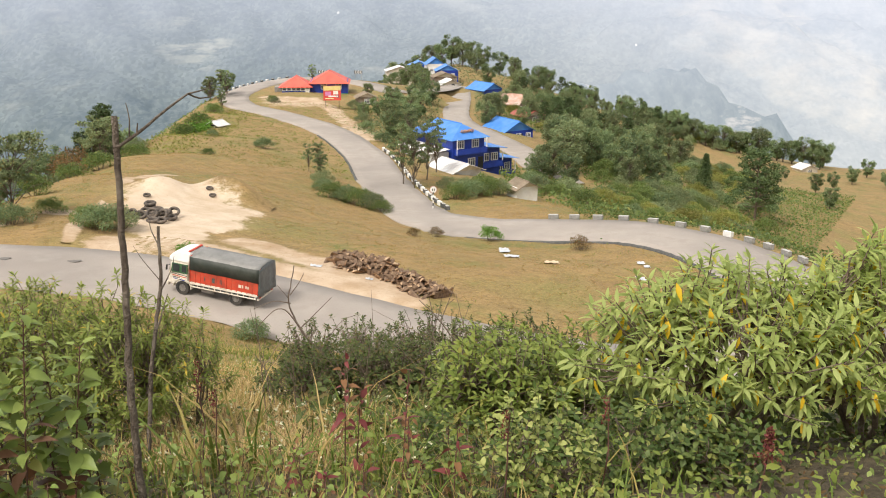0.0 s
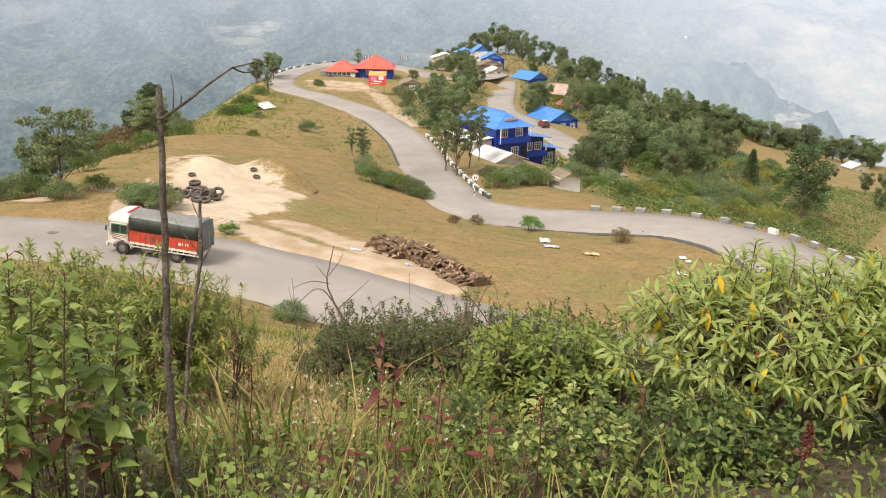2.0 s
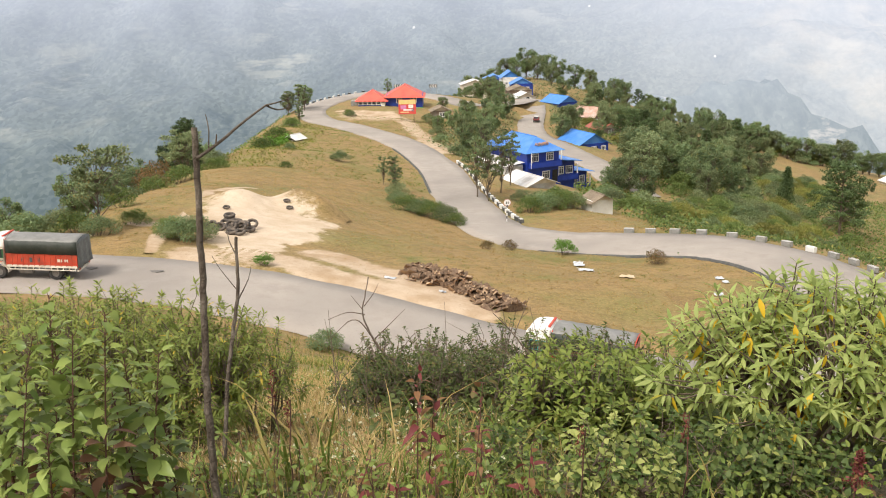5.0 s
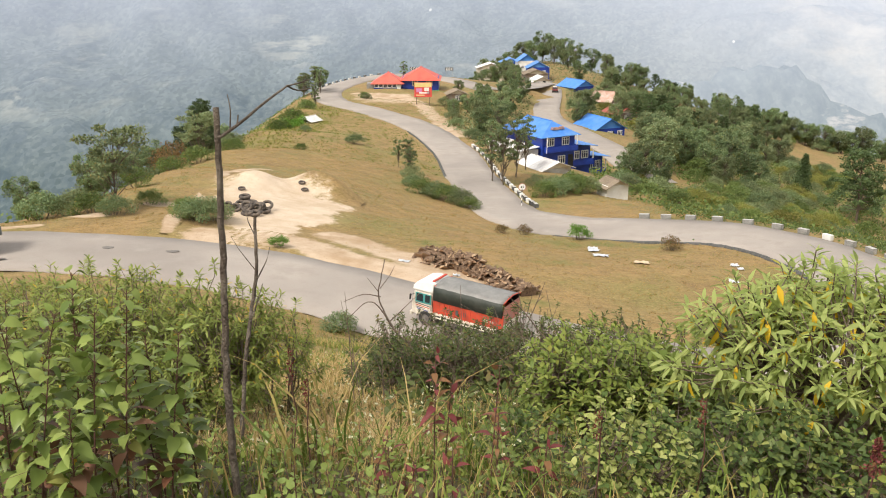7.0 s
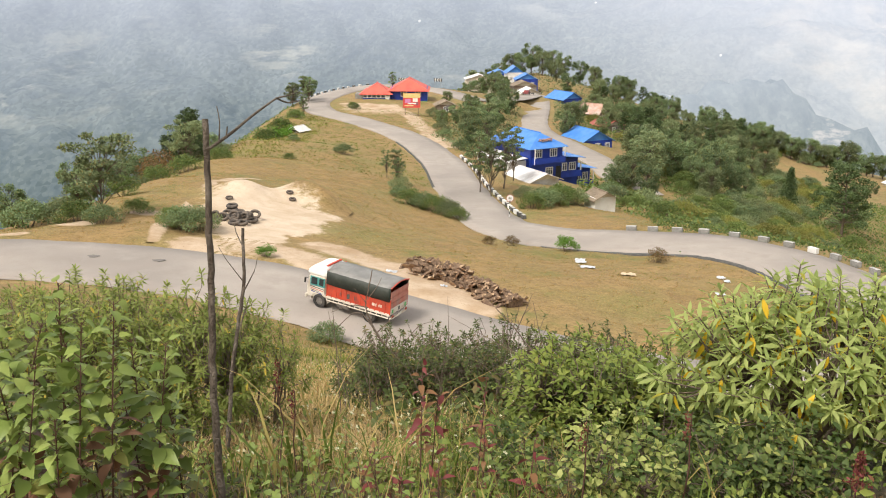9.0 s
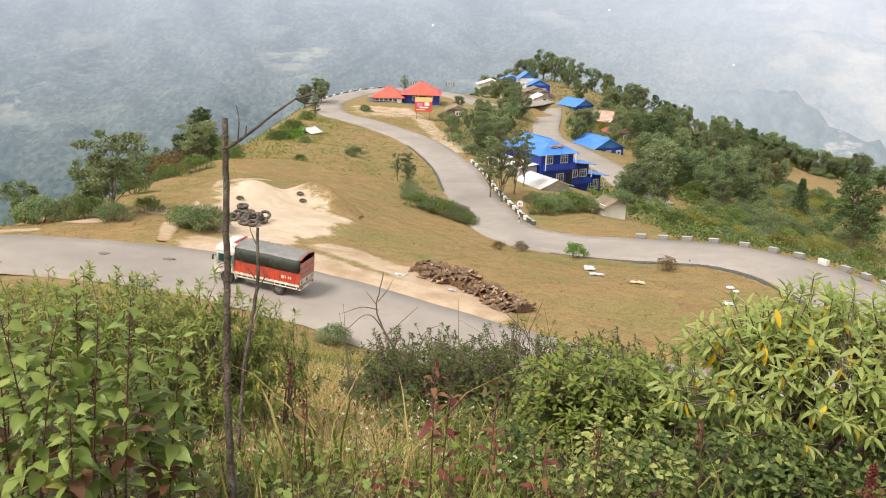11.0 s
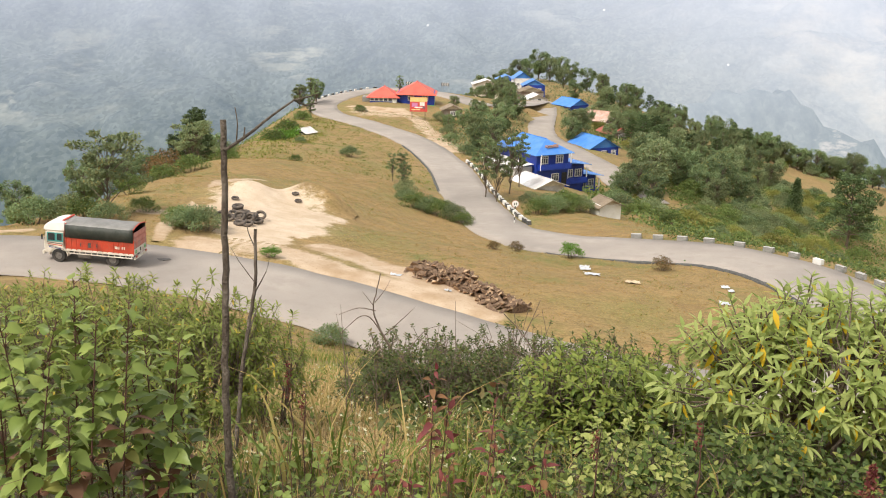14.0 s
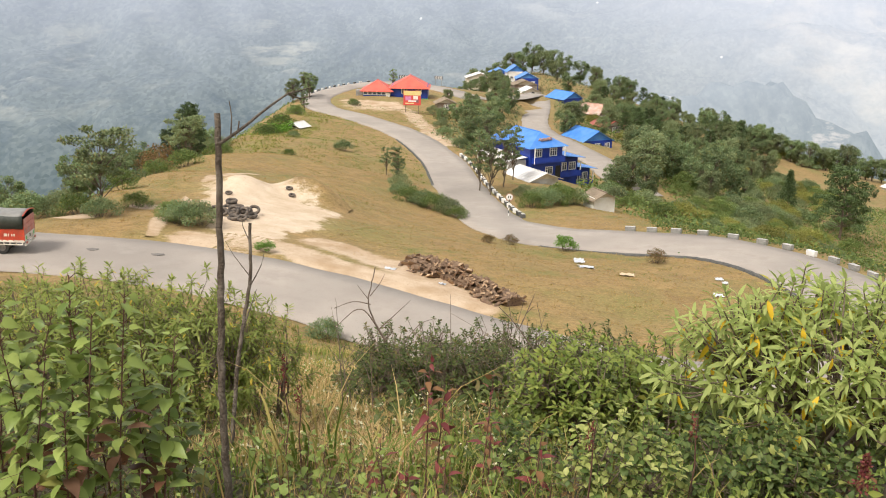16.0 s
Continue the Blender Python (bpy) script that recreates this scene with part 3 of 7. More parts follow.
def speed_sign():
    t = hold("road_sign", pose(-3.9, 100.5, gz(-3.9, 100.5) - 0.05, 0, 1.0, 5), "round white speed sign on a black and white banded post", "road sign")
    for k in range(7):
        bm = fresh()
        rod(bm, (0, 0, k * 0.32), (0, 0, (k + 1) * 0.32), 0.065, sides=10)
        part("band", bm, WHITE if k % 2 else BLACKISH, t)
    bm = fresh()
    rod(bm, (0, 0.02, 2.5), (0, -0.02, 2.5), 0.37, sides=28)
    disc = part("disc", bm, WHITE, t, "round white sign plate")
    bm = fresh()
    rod(bm, (0, 0.0, 2.5), (0, -0.025, 2.5), 0.42, sides=28)
    ring = part("rim", bm, surface("faded_red_rim", (0.45, 0.2, 0.16), (0.55, 0.3, 0.26), 6), t)
    ring.location.y = 0.016
    for dx in (-0.1, 0.1):
        bm = fresh()
        box(bm, (0.1, 0.01, 0.26), (dx, -0.028, 2.5))
        part("mark", bm, BLACKISH, t, "dark worn figure")


def chevron_board(x, y, z, turn):
    t = hold("chevron_board", pose(x, y, z, 0, 0, turn), "black and white chevron board on two posts at the bend", "road sign", "chevron boards")
    bm = fresh()
    box(bm, (2.4, 0.05, 0.9), (0, 0, 2.0), bevel=0.01)
    part("board", bm, BLACKISH, t)
    for k in range(3):
        for up in (1, -1):
            bm = fresh()
            box(bm, (0.22, 0.02, 0.58), (-0.75 + k * 0.75, -0.032, 2.0 + up * 0.21), (0, up * 38, 0))
            part("chevron", bm, WHITE, t)
    for dx in (-0.9, 0.9):
        bm = fresh()
        rod(bm, (dx, 0.04, -0.5), (dx, 0.04, 1.8), 0.05)
        part("post", bm, STONE, t)


speed_sign()
chevron_board(-32.9, 269, gz(-32.9, 269) + 0.3, -6)
chevron_board(-44.7, 277, gz(-44.7, 277) + 0.3, 12)


# ---- buildings ----
DARK = surface("dark_opening", (0.015, 0.016, 0.02), (0.03, 0.03, 0.035), 3, rough=0.3, bump=0)
GREY_TIN = surface("weathered_tin", (0.48, 0.48, 0.48), (0.6, 0.6, 0.59), 1.2, c=(0.4, 0.36, 0.32), cscale=0.8, rough=0.5, metal=0.1, bump=0.1)
WHITE_TIN = surface("bright_tin_roof", (0.68, 0.67, 0.66), (0.78, 0.77, 0.76), 0.8, c=(0.5, 0.46, 0.42), cscale=0.35, rough=0.5, bump=0.1)
RUST = surface("rusty_tin_roof", (0.36, 0.2, 0.14), (0.5, 0.32, 0.25), 0.8, c=(0.55, 0.48, 0.43), cscale=0.5, rough=0.8, bump=0.1)
THATCH = surface("old_thatch", (0.2, 0.15, 0.1), (0.33, 0.27, 0.2), 6, c=(0.13, 0.1, 0.07), rough=1, bump=0.6)
GREEN_PAINT = surface("green_paint", (0.09, 0.42, 0.12), (0.12, 0.5, 0.16), 2, rough=0.5)
BROWN_WALL = surface("brown_boards", (0.16, 0.11, 0.08), (0.25, 0.19, 0.14), 3, c=(0.32, 0.3, 0.27), rough=0.9, stretch=(6, 6, 0.5))
CREAM = surface("cream_plaster", (0.56, 0.5, 0.4), (0.66, 0.6, 0.5), 1.5, c=(0.42, 0.37, 0.3), rough=0.85)


def gable(parent, w, d, z, rise, mat, over=0.5, hip=0.0, at=(0, 0), label="", ribs=True):
    """A pitched tin roof, ridge along y; hip pulls in the ridge's ends. Its sheets have raised seams."""
    W, D, t = w / 2 + over, d / 2 + over, 0.07
    low = -over * rise / (w / 2)
    bm = fresh()
    c = [(-W, -D, low), (W, -D, low), (W, D, low), (-W, D, low), (0, -D + hip, rise), (0, D - hip, rise)]
    top = [bm.verts.new((x + at[0], y + at[1], z + h_)) for x, y, h_ in c]
    bot = [bm.verts.new((x + at[0], y + at[1], z + h_ - t)) for x, y, h_ in c]
    for f in ((0, 4, 5, 3), (1, 2, 5, 4), (0, 1, 4), (2, 3, 5)):
        if len(f) == 3 and not hip:
            continue
        bm.faces.new([top[k] for k in f])
        bm.faces.new([bot[k] for k in reversed(f)])
    rim = ((0, 3), (2, 1)) + (((1, 0), (3, 2)) if hip else ((4, 0), (1, 4), (5, 2), (3, 5)))
    for a, b in rim:
        bm.faces.new([top[a], top[b], bot[b], bot[a]])
    bm.normal_update()
    roof = part("roof", bm, mat, parent, label)
    if ribs and not hip:
        n = int(2 * D / 0.9)
        for k in range(n + 1):
            y = -D + 2 * D * k / n
            for sgn in (-1, 1):
                bm = fresh()
                rod(bm, (at[0] + sgn * W, at[1] + y, z + low + 0.01), (at[0], at[1] + y, z + rise + 0.01), 0.022, sides=4)
                part("seam", bm, mat, roof)
    bm = fresh()
    rod(bm, (at[0], at[1] - D + hip, z + rise + 0.02), (at[0], at[1] + D - hip, z + rise + 0.02), 0.09, sides=6)
    part("ridge_cap", bm, mat, roof)
    if not hip:
        for sgn in (-1, 1):
            bm = fresh()
            y = at[1] + sgn * (d / 2 - 0.06)
            v = [bm.verts.new((at[0] - w / 2 + 0.05, y, z)), bm.verts.new((at[0] + w / 2 - 0.05, y, z)), bm.verts.new((at[0], y, z + rise - 0.1))]
            bm.faces.new(v)
            out = bmesh.ops.extrude_face_region(bm, geom=bm.faces[:])
            bmesh.ops.translate(bm, vec=(0, 0.05, 0), verts=[g for g in out["geom"] if isinstance(g, bmesh.types.BMVert)])
            part("gable_end", bm, mat if mat in (BLUE_TIN,) else CREAM, roof)
    return roof


def lean_roof(parent, x0, x1, y0, y1, z0, z1, mat, along_x=True, label=""):
    """A single sloping tin sheet: z0 at the low x (or y) end, z1 at the other."""
    bm = fresh()
    zs = (lambda x, y: z0 + (z1 - z0) * ((x - x0) / (x1 - x0) if along_x else (y - y0) / (y1 - y0)))
    c = [(x0, y0), (x1, y0), (x1, y1), (x0, y1)]
    v = [bm.verts.new((x, y, zs(x, y))) for x, y in c] + [bm.verts.new((x, y, zs(x, y) - 0.06)) for x, y in c]
    bm.faces.new(v[:4])
    bm.faces.new(v[7:3:-1])
    for k in range(4):
        a, b = k, (k + 1) % 4
        bm.faces.new([v[b], v[a], v[a + 4], v[b + 4]])
    roof = part("roof", bm, mat, parent, label)
    n = max(2, int((y1 - y0 if along_x else x1 - x0) / 0.8))
    for k in range(n + 1):
        f = k / n
        a, b = ((x0, y0 + f * (y1 - y0)), (x1, y0 + f * (y1 - y0))) if along_x else ((x0 + f * (x1 - x0), y0), (x0 + f * (x1 - x0), y1))
        bm = fresh()
        rod(bm, (*a, zs(*a) + 0.01), (*b, zs(*b) + 0.01), 0.022, sides=4)
        part("seam", bm, mat, roof)
    return roof


def walls(parent, x0, x1, y0, y1, z0, z1, mat, label="", t=0.18, name="wall"):
    """Four walls, each a slab of its own."""
    for size, at in (((x1 - x0, t, z1 - z0), ((x0 + x1) / 2, y0 + t / 2)), ((x1 - x0, t, z1 - z0), ((x0 + x1) / 2, y1 - t / 2)),
                     ((t, y1 - y0 - 2 * t, z1 - z0), (x0 + t / 2, (y0 + y1) / 2)), ((t, y1 - y0 - 2 * t, z1 - z0), (x1 - t / 2, (y0 + y1) / 2))):
        bm = fresh()
        box(bm, size, (*at, (z0 + z1) / 2))
        part(name, bm, mat, parent, label)


def window(parent, x, y, z, w=1.3, hgt=1.2, turn=0, frame_mat=None, name="window", sashes=3):
    """A white-framed casement standing proud of its wall, which faces -y before turn."""
    frame_mat = frame_mat or WHITE
    bm = fresh()
    M = pose(x, y, z, 0, 0, turn)
    for sx, sz, dx, dz in ((w, 0.12, 0, hgt / 2), (w, 0.12, 0, -hgt / 2), (0.12, hgt, -w / 2, 0), (0.12, hgt, w / 2, 0)):
        box(bm, (sx + 0.1, 0.1, sz), (dx, -0.05, dz)) if sz < 0.2 else box(bm, (sx, 0.1, sz), (dx, -0.05, dz))
    for k in range(1, sashes):
        box(bm, (0.09, 0.08, hgt), (-w / 2 + w * k / sashes, -0.045, 0))
    box(bm, (w, 0.08, 0.07), (0, -0.045, hgt * 0.2))
    bmesh.ops.transform(bm, matrix=M, verts=bm.verts)
    win = part(name, bm, frame_mat, parent, "white painted window frame")
    for k in range(sashes):
        bm = fresh()
        box(bm, (w / sashes - 0.1, 0.02, hgt - 0.12), (-w / 2 + w * (k + 0.5) / sashes, -0.02, 0))
        bmesh.ops.transform(bm, matrix=M, verts=bm.verts)
        part("pane", bm, GLASS, win)
    return win


def balcony(parent, x0, x1, y, z, depth=0.9):
    bm = fresh()
    box(bm, (x1 - x0, depth, 0.12), ((x0 + x1) / 2, y - depth / 2, z))
    deck = part("balcony", bm, BLUE, parent)
    bm = fresh()
    box(bm, (x1 - x0, 0.06, 0.85), ((x0 + x1) / 2, y - depth, z + 0.48), bevel=0.015)
    part("parapet", bm, BLUE, deck)
    for x in (x0 + 0.06, x1 - 0.06):
        bm = fresh()
        box(bm, (0.06, depth - 0.1, 0.85), (x, y - depth / 2, z + 0.48))
        part("side_panel", bm, BLUE, deck)
        bm = fresh()
        box(bm, (0.14, 0.14, 2.5), (x, y - depth + 0.1, z + 1.2))
        part("column", bm, WHITE, deck, "white painted column")


GLASS = surface("dark_window_glass", (0.05, 0.06, 0.09), (0.09, 0.1, 0.13), 2, rough=0.12, bump=0)


def blue_house():
    # local x runs along the front, y into the house
    t = hold("guest_house", pose(-2.6, 142.6, -30.1, 0, 0, 36), "stepped blue-painted guest house with blue tin roofs and balconies", "house")
    walls(t, 0, 6.2, 0, 11, -1.5, 6.0, BLUE)
    gable(t, 6.2, 11, 6.0, 1.7, BLUE_TIN, over=0.7, at=(3.1, 5.5), hip=2.6, label="bright blue tin roof")
    bm = fresh()
    for k in range(22):
        rod(bm, (3.1 + random.uniform(-1.3, 1.3), 0.4 + random.uniform(-0.3, 0.3), 6.5 + random.uniform(0, 0.25)),
            (3.1 + random.uniform(-1.3, 1.3), 0.4 + random.uniform(-0.3, 0.3), 6.75 + random.uniform(0, 0.25)), 0.06, sides=5)
    part("roof_ornament", bm, RUST, t, "weathered carved gable ornament")
    for x in (1.5, 4.4):
        window(t, x, 0, 4.7)
    window(t, 3.7, 0, 1.75)
    balcony(t, 0.3, 6.2, 0, 3.2)
    # second and third steps of the house
    walls(t, 6.25, 10.3, 1.2, 9, -2.5, 3.3, BLUE)
    lean_roof(t, 5.9, 11.0, 0.0, 9.4, 3.95, 3.35, BLUE_TIN, label="blue tin roof of the lower step")
    for x in (7.4, 9.2):
        window(t, x, 1.2, 1.9)
    balcony(t, 6.4, 10.4, 1.2, 0.35)
    walls(t, 10.35, 14.0, 2.6, 8.6, -4, 0.9, BLUE)
    lean_roof(t, 10.1, 14.7, 1.3, 9, 1.6, 1.0, BLUE_TIN, label="blue tin roof of the lowest step")
    window(t, 11.4, 2.6, -0.35, w=1.2)
    window(t, 13.0, 2.6, -0.35, w=1.0)
    balcony(t, 10.5, 14.2, 2.6, -1.9)
    bm = fresh()
    box(bm, (1.0, 0.06, 2.1), (5.5, -0.04, 1.4))
    part("door", bm, DARK, t, "dark doorway")


def store_sheds():
    t = hold("tin_shed", pose(-2.6, 142.6, -29.7, 0, 0, 36), "grey corrugated tin shed with a pale flat roof", "shed")
    walls(t, -3.6, -0.35, 0.6, 10, 0.6, 3.3, GREY_TIN)
    lean_roof(t, -4.0, -0.32, 0.2, 10.5, 3.35, 3.75, WHITE_TIN)
    t = hold("low_shed", pose(-2.1, 138.0, -29.0, 0, 0, 36), "low shed under a bright silvery tin roof", "shed")
    walls(t, -3.6, 1.6, -4.6, 1.6, -0.6, 1.55, GREY_TIN)
    gable(t, 5.2, 6.6, 1.55, 0.95, WHITE_TIN, over=0.45, at=(-1.0, -1.5))
    t = hold("hut", pose(6.9, 113.5, gz(6.9, 113.5) + 0.1, 0, 0, 28), "small white hut with an old brown thatched roof", "hut")
    walls(t, -1.5, 1.5, -1.3, 1.3, -0.8, 1.7, WHITE)
    gable(t, 3.0, 2.6, 1.65, 0.75, THATCH, over=0.45, ribs=False)


def village_house(name, x, y, z, turn, w, d, hgt, rise, wall_mat, roof_mat, label, hip=0.0, wins=2, category="house", drop=4.0):
    t = hold(name, pose(x, y, z, 0, 0, turn), label, category)
    walls(t, -w / 2, w / 2, -d / 2, d / 2, -drop, hgt, wall_mat)
    gable(t, w, d, hgt, rise, roof_mat, over=0.5, hip=hip, ribs=False)
    for k in range(wins):
        window(t, -w / 2 + w * (k + 0.5) / wins, -d / 2, hgt * 0.55, w=min(1.2, w / wins * 0.6), hgt=1.0)
    bm = fresh()
    box(bm, (0.9, 0.06, 1.9), (w * 0.08, -d / 2 - 0.02, 0.95))
    part("door", bm, DARK, t)
    return t


def red_house():
    t = hold("roadside_house", pose(-39.0, 238, -29.0, 0, 0, 6), "blue and green roadside house with red tin roofs", "house")
    walls(t, -2.2, 7.2, -5.0, 4.0, 0.4, 3.4, BLUE)
    walls(t, 1.2, 7.25, -5.05, 3.9, -3.6, 0.38, GREEN_PAINT, "green painted lower storey")
    gable(t, 9.0, 9.4, 3.4, 2.5, RED_TIN, over=0.8, at=(2.5, -0.5), hip=3.6, label="red tin hipped roof")
    for x in (1.2, 4.9):
        window(t, x, -5.0, 2.2, w=1.4, hgt=1.3, sashes=2)
    window(t, 6.0, -5.05, -1.2, w=1.2, hgt=1.4, sashes=2)
    # the wing
    walls(t, -9.2, -2.4, -6.2, 1.0, -0.3, 2.6, BLUE)
    gable(t, 7.2, 6.9, 2.6, 2.2, RED_TIN, over=0.7, at=(-5.8, -2.6), hip=2.9, label="red tin hipped roof of the wing")
    for k in range(6):
        window(t, -8.6 + k * 1.15, -6.2, 1.75, w=1.0, hgt=0.9, sashes=1)
    bm = fresh()
    box(bm, (1.0, 0.08, 2.0), (-2.9, -6.25, 0.8))
    part("door", bm, WHITE, t, "pale door")
    bm = fresh()
    box(bm, (2.0, 3.0, 2.4), (-10.3, -2.8, 0.9), bevel=0.04)
    part("annex", bm, STONE, t, "grey plastered annex")
    b = hold("billboard", pose(-31.4, 208.0, gz(-31.4, 208) - 0.1, 0, 0, 8), "red and yellow billboard on two posts", "billboard")
    bm = fresh()
    box(bm, (4.0, 0.12, 3.3), (0, 0, 3.6), bevel=0.02)
    board = part("board", bm, surface("red_poster", (0.6, 0.06, 0.06), (0.66, 0.1, 0.07), 1.5, rough=0.5, bump=0), b)
    bm = fresh()
    box(bm, (3.9, 0.02, 1.0), (0, -0.075, 4.7))
    part("heading", bm, surface("yellow_poster", (0.7, 0.55, 0.16), (0.75, 0.62, 0.3), 1.2, rough=0.5, bump=0), board, "yellow heading strip")
    for x, z, w, hgt, c in ((-0.9, 3.5, 1.3, 0.9, (0.55, 0.2, 0.4)), (0.8, 3.7, 1.1, 0.8, (0.75, 0.7, 0.65)), (0.2, 2.9, 2.2, 0.3, (0.75, 0.72, 0.7)), (-0.6, 2.4, 2.0, 0.2, (0.72, 0.6, 0.3)), (1.2, 2.9, 0.6, 0.7, (0.25, 0.1, 0.12))):
        bm = fresh()
        box(bm, (w, 0.02, hgt), (x, -0.078, z), bevel=0.008)
        part("printed_bar", bm, surface("print", c, tuple(min(1, v * 1.2) for v in c), 2, rough=0.5, bump=0), board)
    for x in (-1.5, 1.5):
        bm = fresh()
        rod(bm, (x, 0.1, -0.5), (x, 0.1, 4.6), 0.07)
        part("post", bm, BARK, b)


blue_house()
store_sheds()
red_house()
village_house("lodge", 8.8, 214, -36.5, 32, 8, 9, 2.6, 2.2, BLUE, BLUE_TIN, "low house with a bright blue tin roof by the lower lane", wins=3)
village_house("annexe", 9.4, 204.5, -36.8, 32, 5.5, 3.0, 1.7, 0.7, BLUE, BLUE_TIN, "blue tin lean-to below the blue-roofed house", wins=2)
village_house("farmhouse", 11.4, 262, -37.2, 60, 6, 8, 3.2, 2.2, BROWN_WALL, RUST, "grey boarded house with a rusty tin roof", wins=2)
village_house("outhouse", 15.0, 246, -37.6, 40, 6, 6, 2.4, 1.2, BROWN_WALL, surface("red_brown_roof", (0.3, 0.08, 0.06), (0.38, 0.12, 0.09), 1, rough=0.7), "outhouse with a dark red tin roof", wins=1)
village_house("house", 4.0, 280, -36.0, 40, 7, 8, 3.6, 1.8, BLUE, BLUE_TIN, "blue tin-roofed house half hidden by a tree", wins=2)
village_house("tea_stall", -7.0, 292, -34.2, 20, 6.5, 5, 1.8, 1.5, WHITE, WHITE_TIN, "roadside stall under a pale tin roof", wins=1)
village_house("cabin", -9.5, 318, -36.4, 15, 8, 6, 3.6, 1.4, BROWN_WALL, THATCH, "brown wooden cabin with a faded roof", wins=2)
village_house("cottage", -9.5, 350, -37.6, 10, 8, 6, 3.8, 2.0, BLUE, BLUE_TIN, "blue cottage with a blue tin roof", wins=2)
village_house("cottage", -15.0, 372, -38.6, 12, 7, 7, 5.2, 2.4, WHITE, BLUE_TIN, "white cottage with a blue tin roof", wins=2)
village_house("cottage", -27.5, 352, -37.2, 12, 10, 6, 3.0, 1.6, CREAM, WHITE_TIN, "long cream house with a pale tin roof", wins=3)
village_house("cottage", -21.5, 378, -38.4, 8, 8, 7, 3.8, 1.6, BLUE, BLUE_TIN, "far blue-roofed cottage among trees", wins=2)
village_house("field_hut", 121, 330, -68.2, 20, 7, 5, 2.4, 1.3, CREAM, WHITE_TIN, "pale field hut with a white tin roof", wins=1, category="hut")
village_house("field_hut", 71, 345, -60.6, 20, 5, 4, 2.2, 1.2, WHITE, BLUE_TIN, "white farm hut with a blue roof", wins=1, category="hut")
village_house("field_hut", 76, 338, -61.6, 40, 4.5, 4, 2.0, 1.1, BROWN_WALL, RUST, "brown farm hut with a rusty roof", wins=1, category="hut")
village_house("bank_shed", -47.2, 168.5, -28.2, -24, 2.6, 2.6, 1.9, 0.6, BROWN_WALL, WHITE_TIN, "small brown shed with a white tin roof on the bank", wins=1, category="shed")
village_house("lean_to", -25.6, 224, -30.2, 15, 4.6, 4, 2.2, 1.0, BROWN_WALL, THATCH, "dark wooden shed under a rounded thatch", wins=1, category="shed")


# ---- tyres, timber, litter ----
def tyre_mesh(R=0.5, r=0.115):
    seg, ring = 22, 8
    V, Fq = [], []
    for i in range(seg):
        a = 2 * math.pi * i / seg
        for j in range(ring):
            b = 2 * math.pi * j / ring
            rr = R - r + r * 1.0 * math.cos(b) * (1.15 if math.cos(b) > 0.8 else 1)
            V.append((rr * math.cos(a), rr * math.sin(a), 0.13 * math.sin(b) * (1 + 0.25 * abs(math.sin(b)))))
            Fq.append((i * ring + j, ((i + 1) % seg) * ring + j, ((i + 1) % seg) * ring + (j + 1) % ring, i * ring + (j + 1) % ring))
    return mesh_of("tyre", V, np.array(Fq), OLD_RUBBER, smooth=True)


OLD_RUBBER = surface("dusty_old_rubber", (0.055, 0.048, 0.044), (0.12, 0.10, 0.085), 6, c=(0.2, 0.16, 0.125), cscale=2, rough=0.9)
tyre = tyre_mesh()
spots = [(-1.3, -0.3, 0.16, 0, 0), (-0.4, 0.1, 0.16, 0, 0), (0.6, 0.2, 0.16, 0, 0), (1.3, 0.0, 0.16, 6, 0), (-0.8, -0.8, 0.3, 30, 10), (0.1, -0.7, 0.5, 50, 5), (0.9, -0.6, 0.5, 48, -20),
         (-1.0, 0.6, 0.3, 20, 30), (-0.1, 0.7, 0.45, 15, 0), (0.5, 0.9, 0.3, 12, 40), (1.2, 0.8, 0.45, 35, 20), (0.4, -1.3, 0.16, 4, 0), (1.0, -1.2, 0.2, 12, 0), (-1.6, -0.7, 0.3, 40, -30),
         (-0.9, 1.1, 0.5, 8, 10), (-0.9, 1.15, 0.82, 5, 10), (0.2, 0.2, 0.5, 10, 60), (0.8, 0.1, 0.52, 16, -30)]
for dx, dy, dz, tilt, turn in spots:
    ob = new("tyre", tyre)
    x, y = -25.2 + dx * 1.0, 70.6 + dy * 1.35
    ob.matrix_world = pose(x, y, gz(x, y) + dz + 0.06, tilt, 0, turn)
    tagged(ob, "worn black tyre in a heap on the sand", "tyre", "heap of old tyres")
for x, y in ((-28.3, 77.6), (-27.0, 75.0), (-24.3, 83.2), (-23.7, 82.0)):
    ob = new("tyre", tyre)
    lift = sum(float(b(x, y)) for b in sand_heaps)
    ob.matrix_world = pose(x, y, gz(x, y) + 0.2 + lift, 8, 4, 0) @ Matrix.Scale(0.68, 4)
    tagged(ob, "worn black tyre lying on the sand", "tyre", "loose tyres on the sand")

BARE_WOOD = surface("split_wood_face", (0.36, 0.24, 0.14), (0.52, 0.38, 0.25), 7, c=(0.22, 0.12, 0.07), cscale=3, rough=0.85)


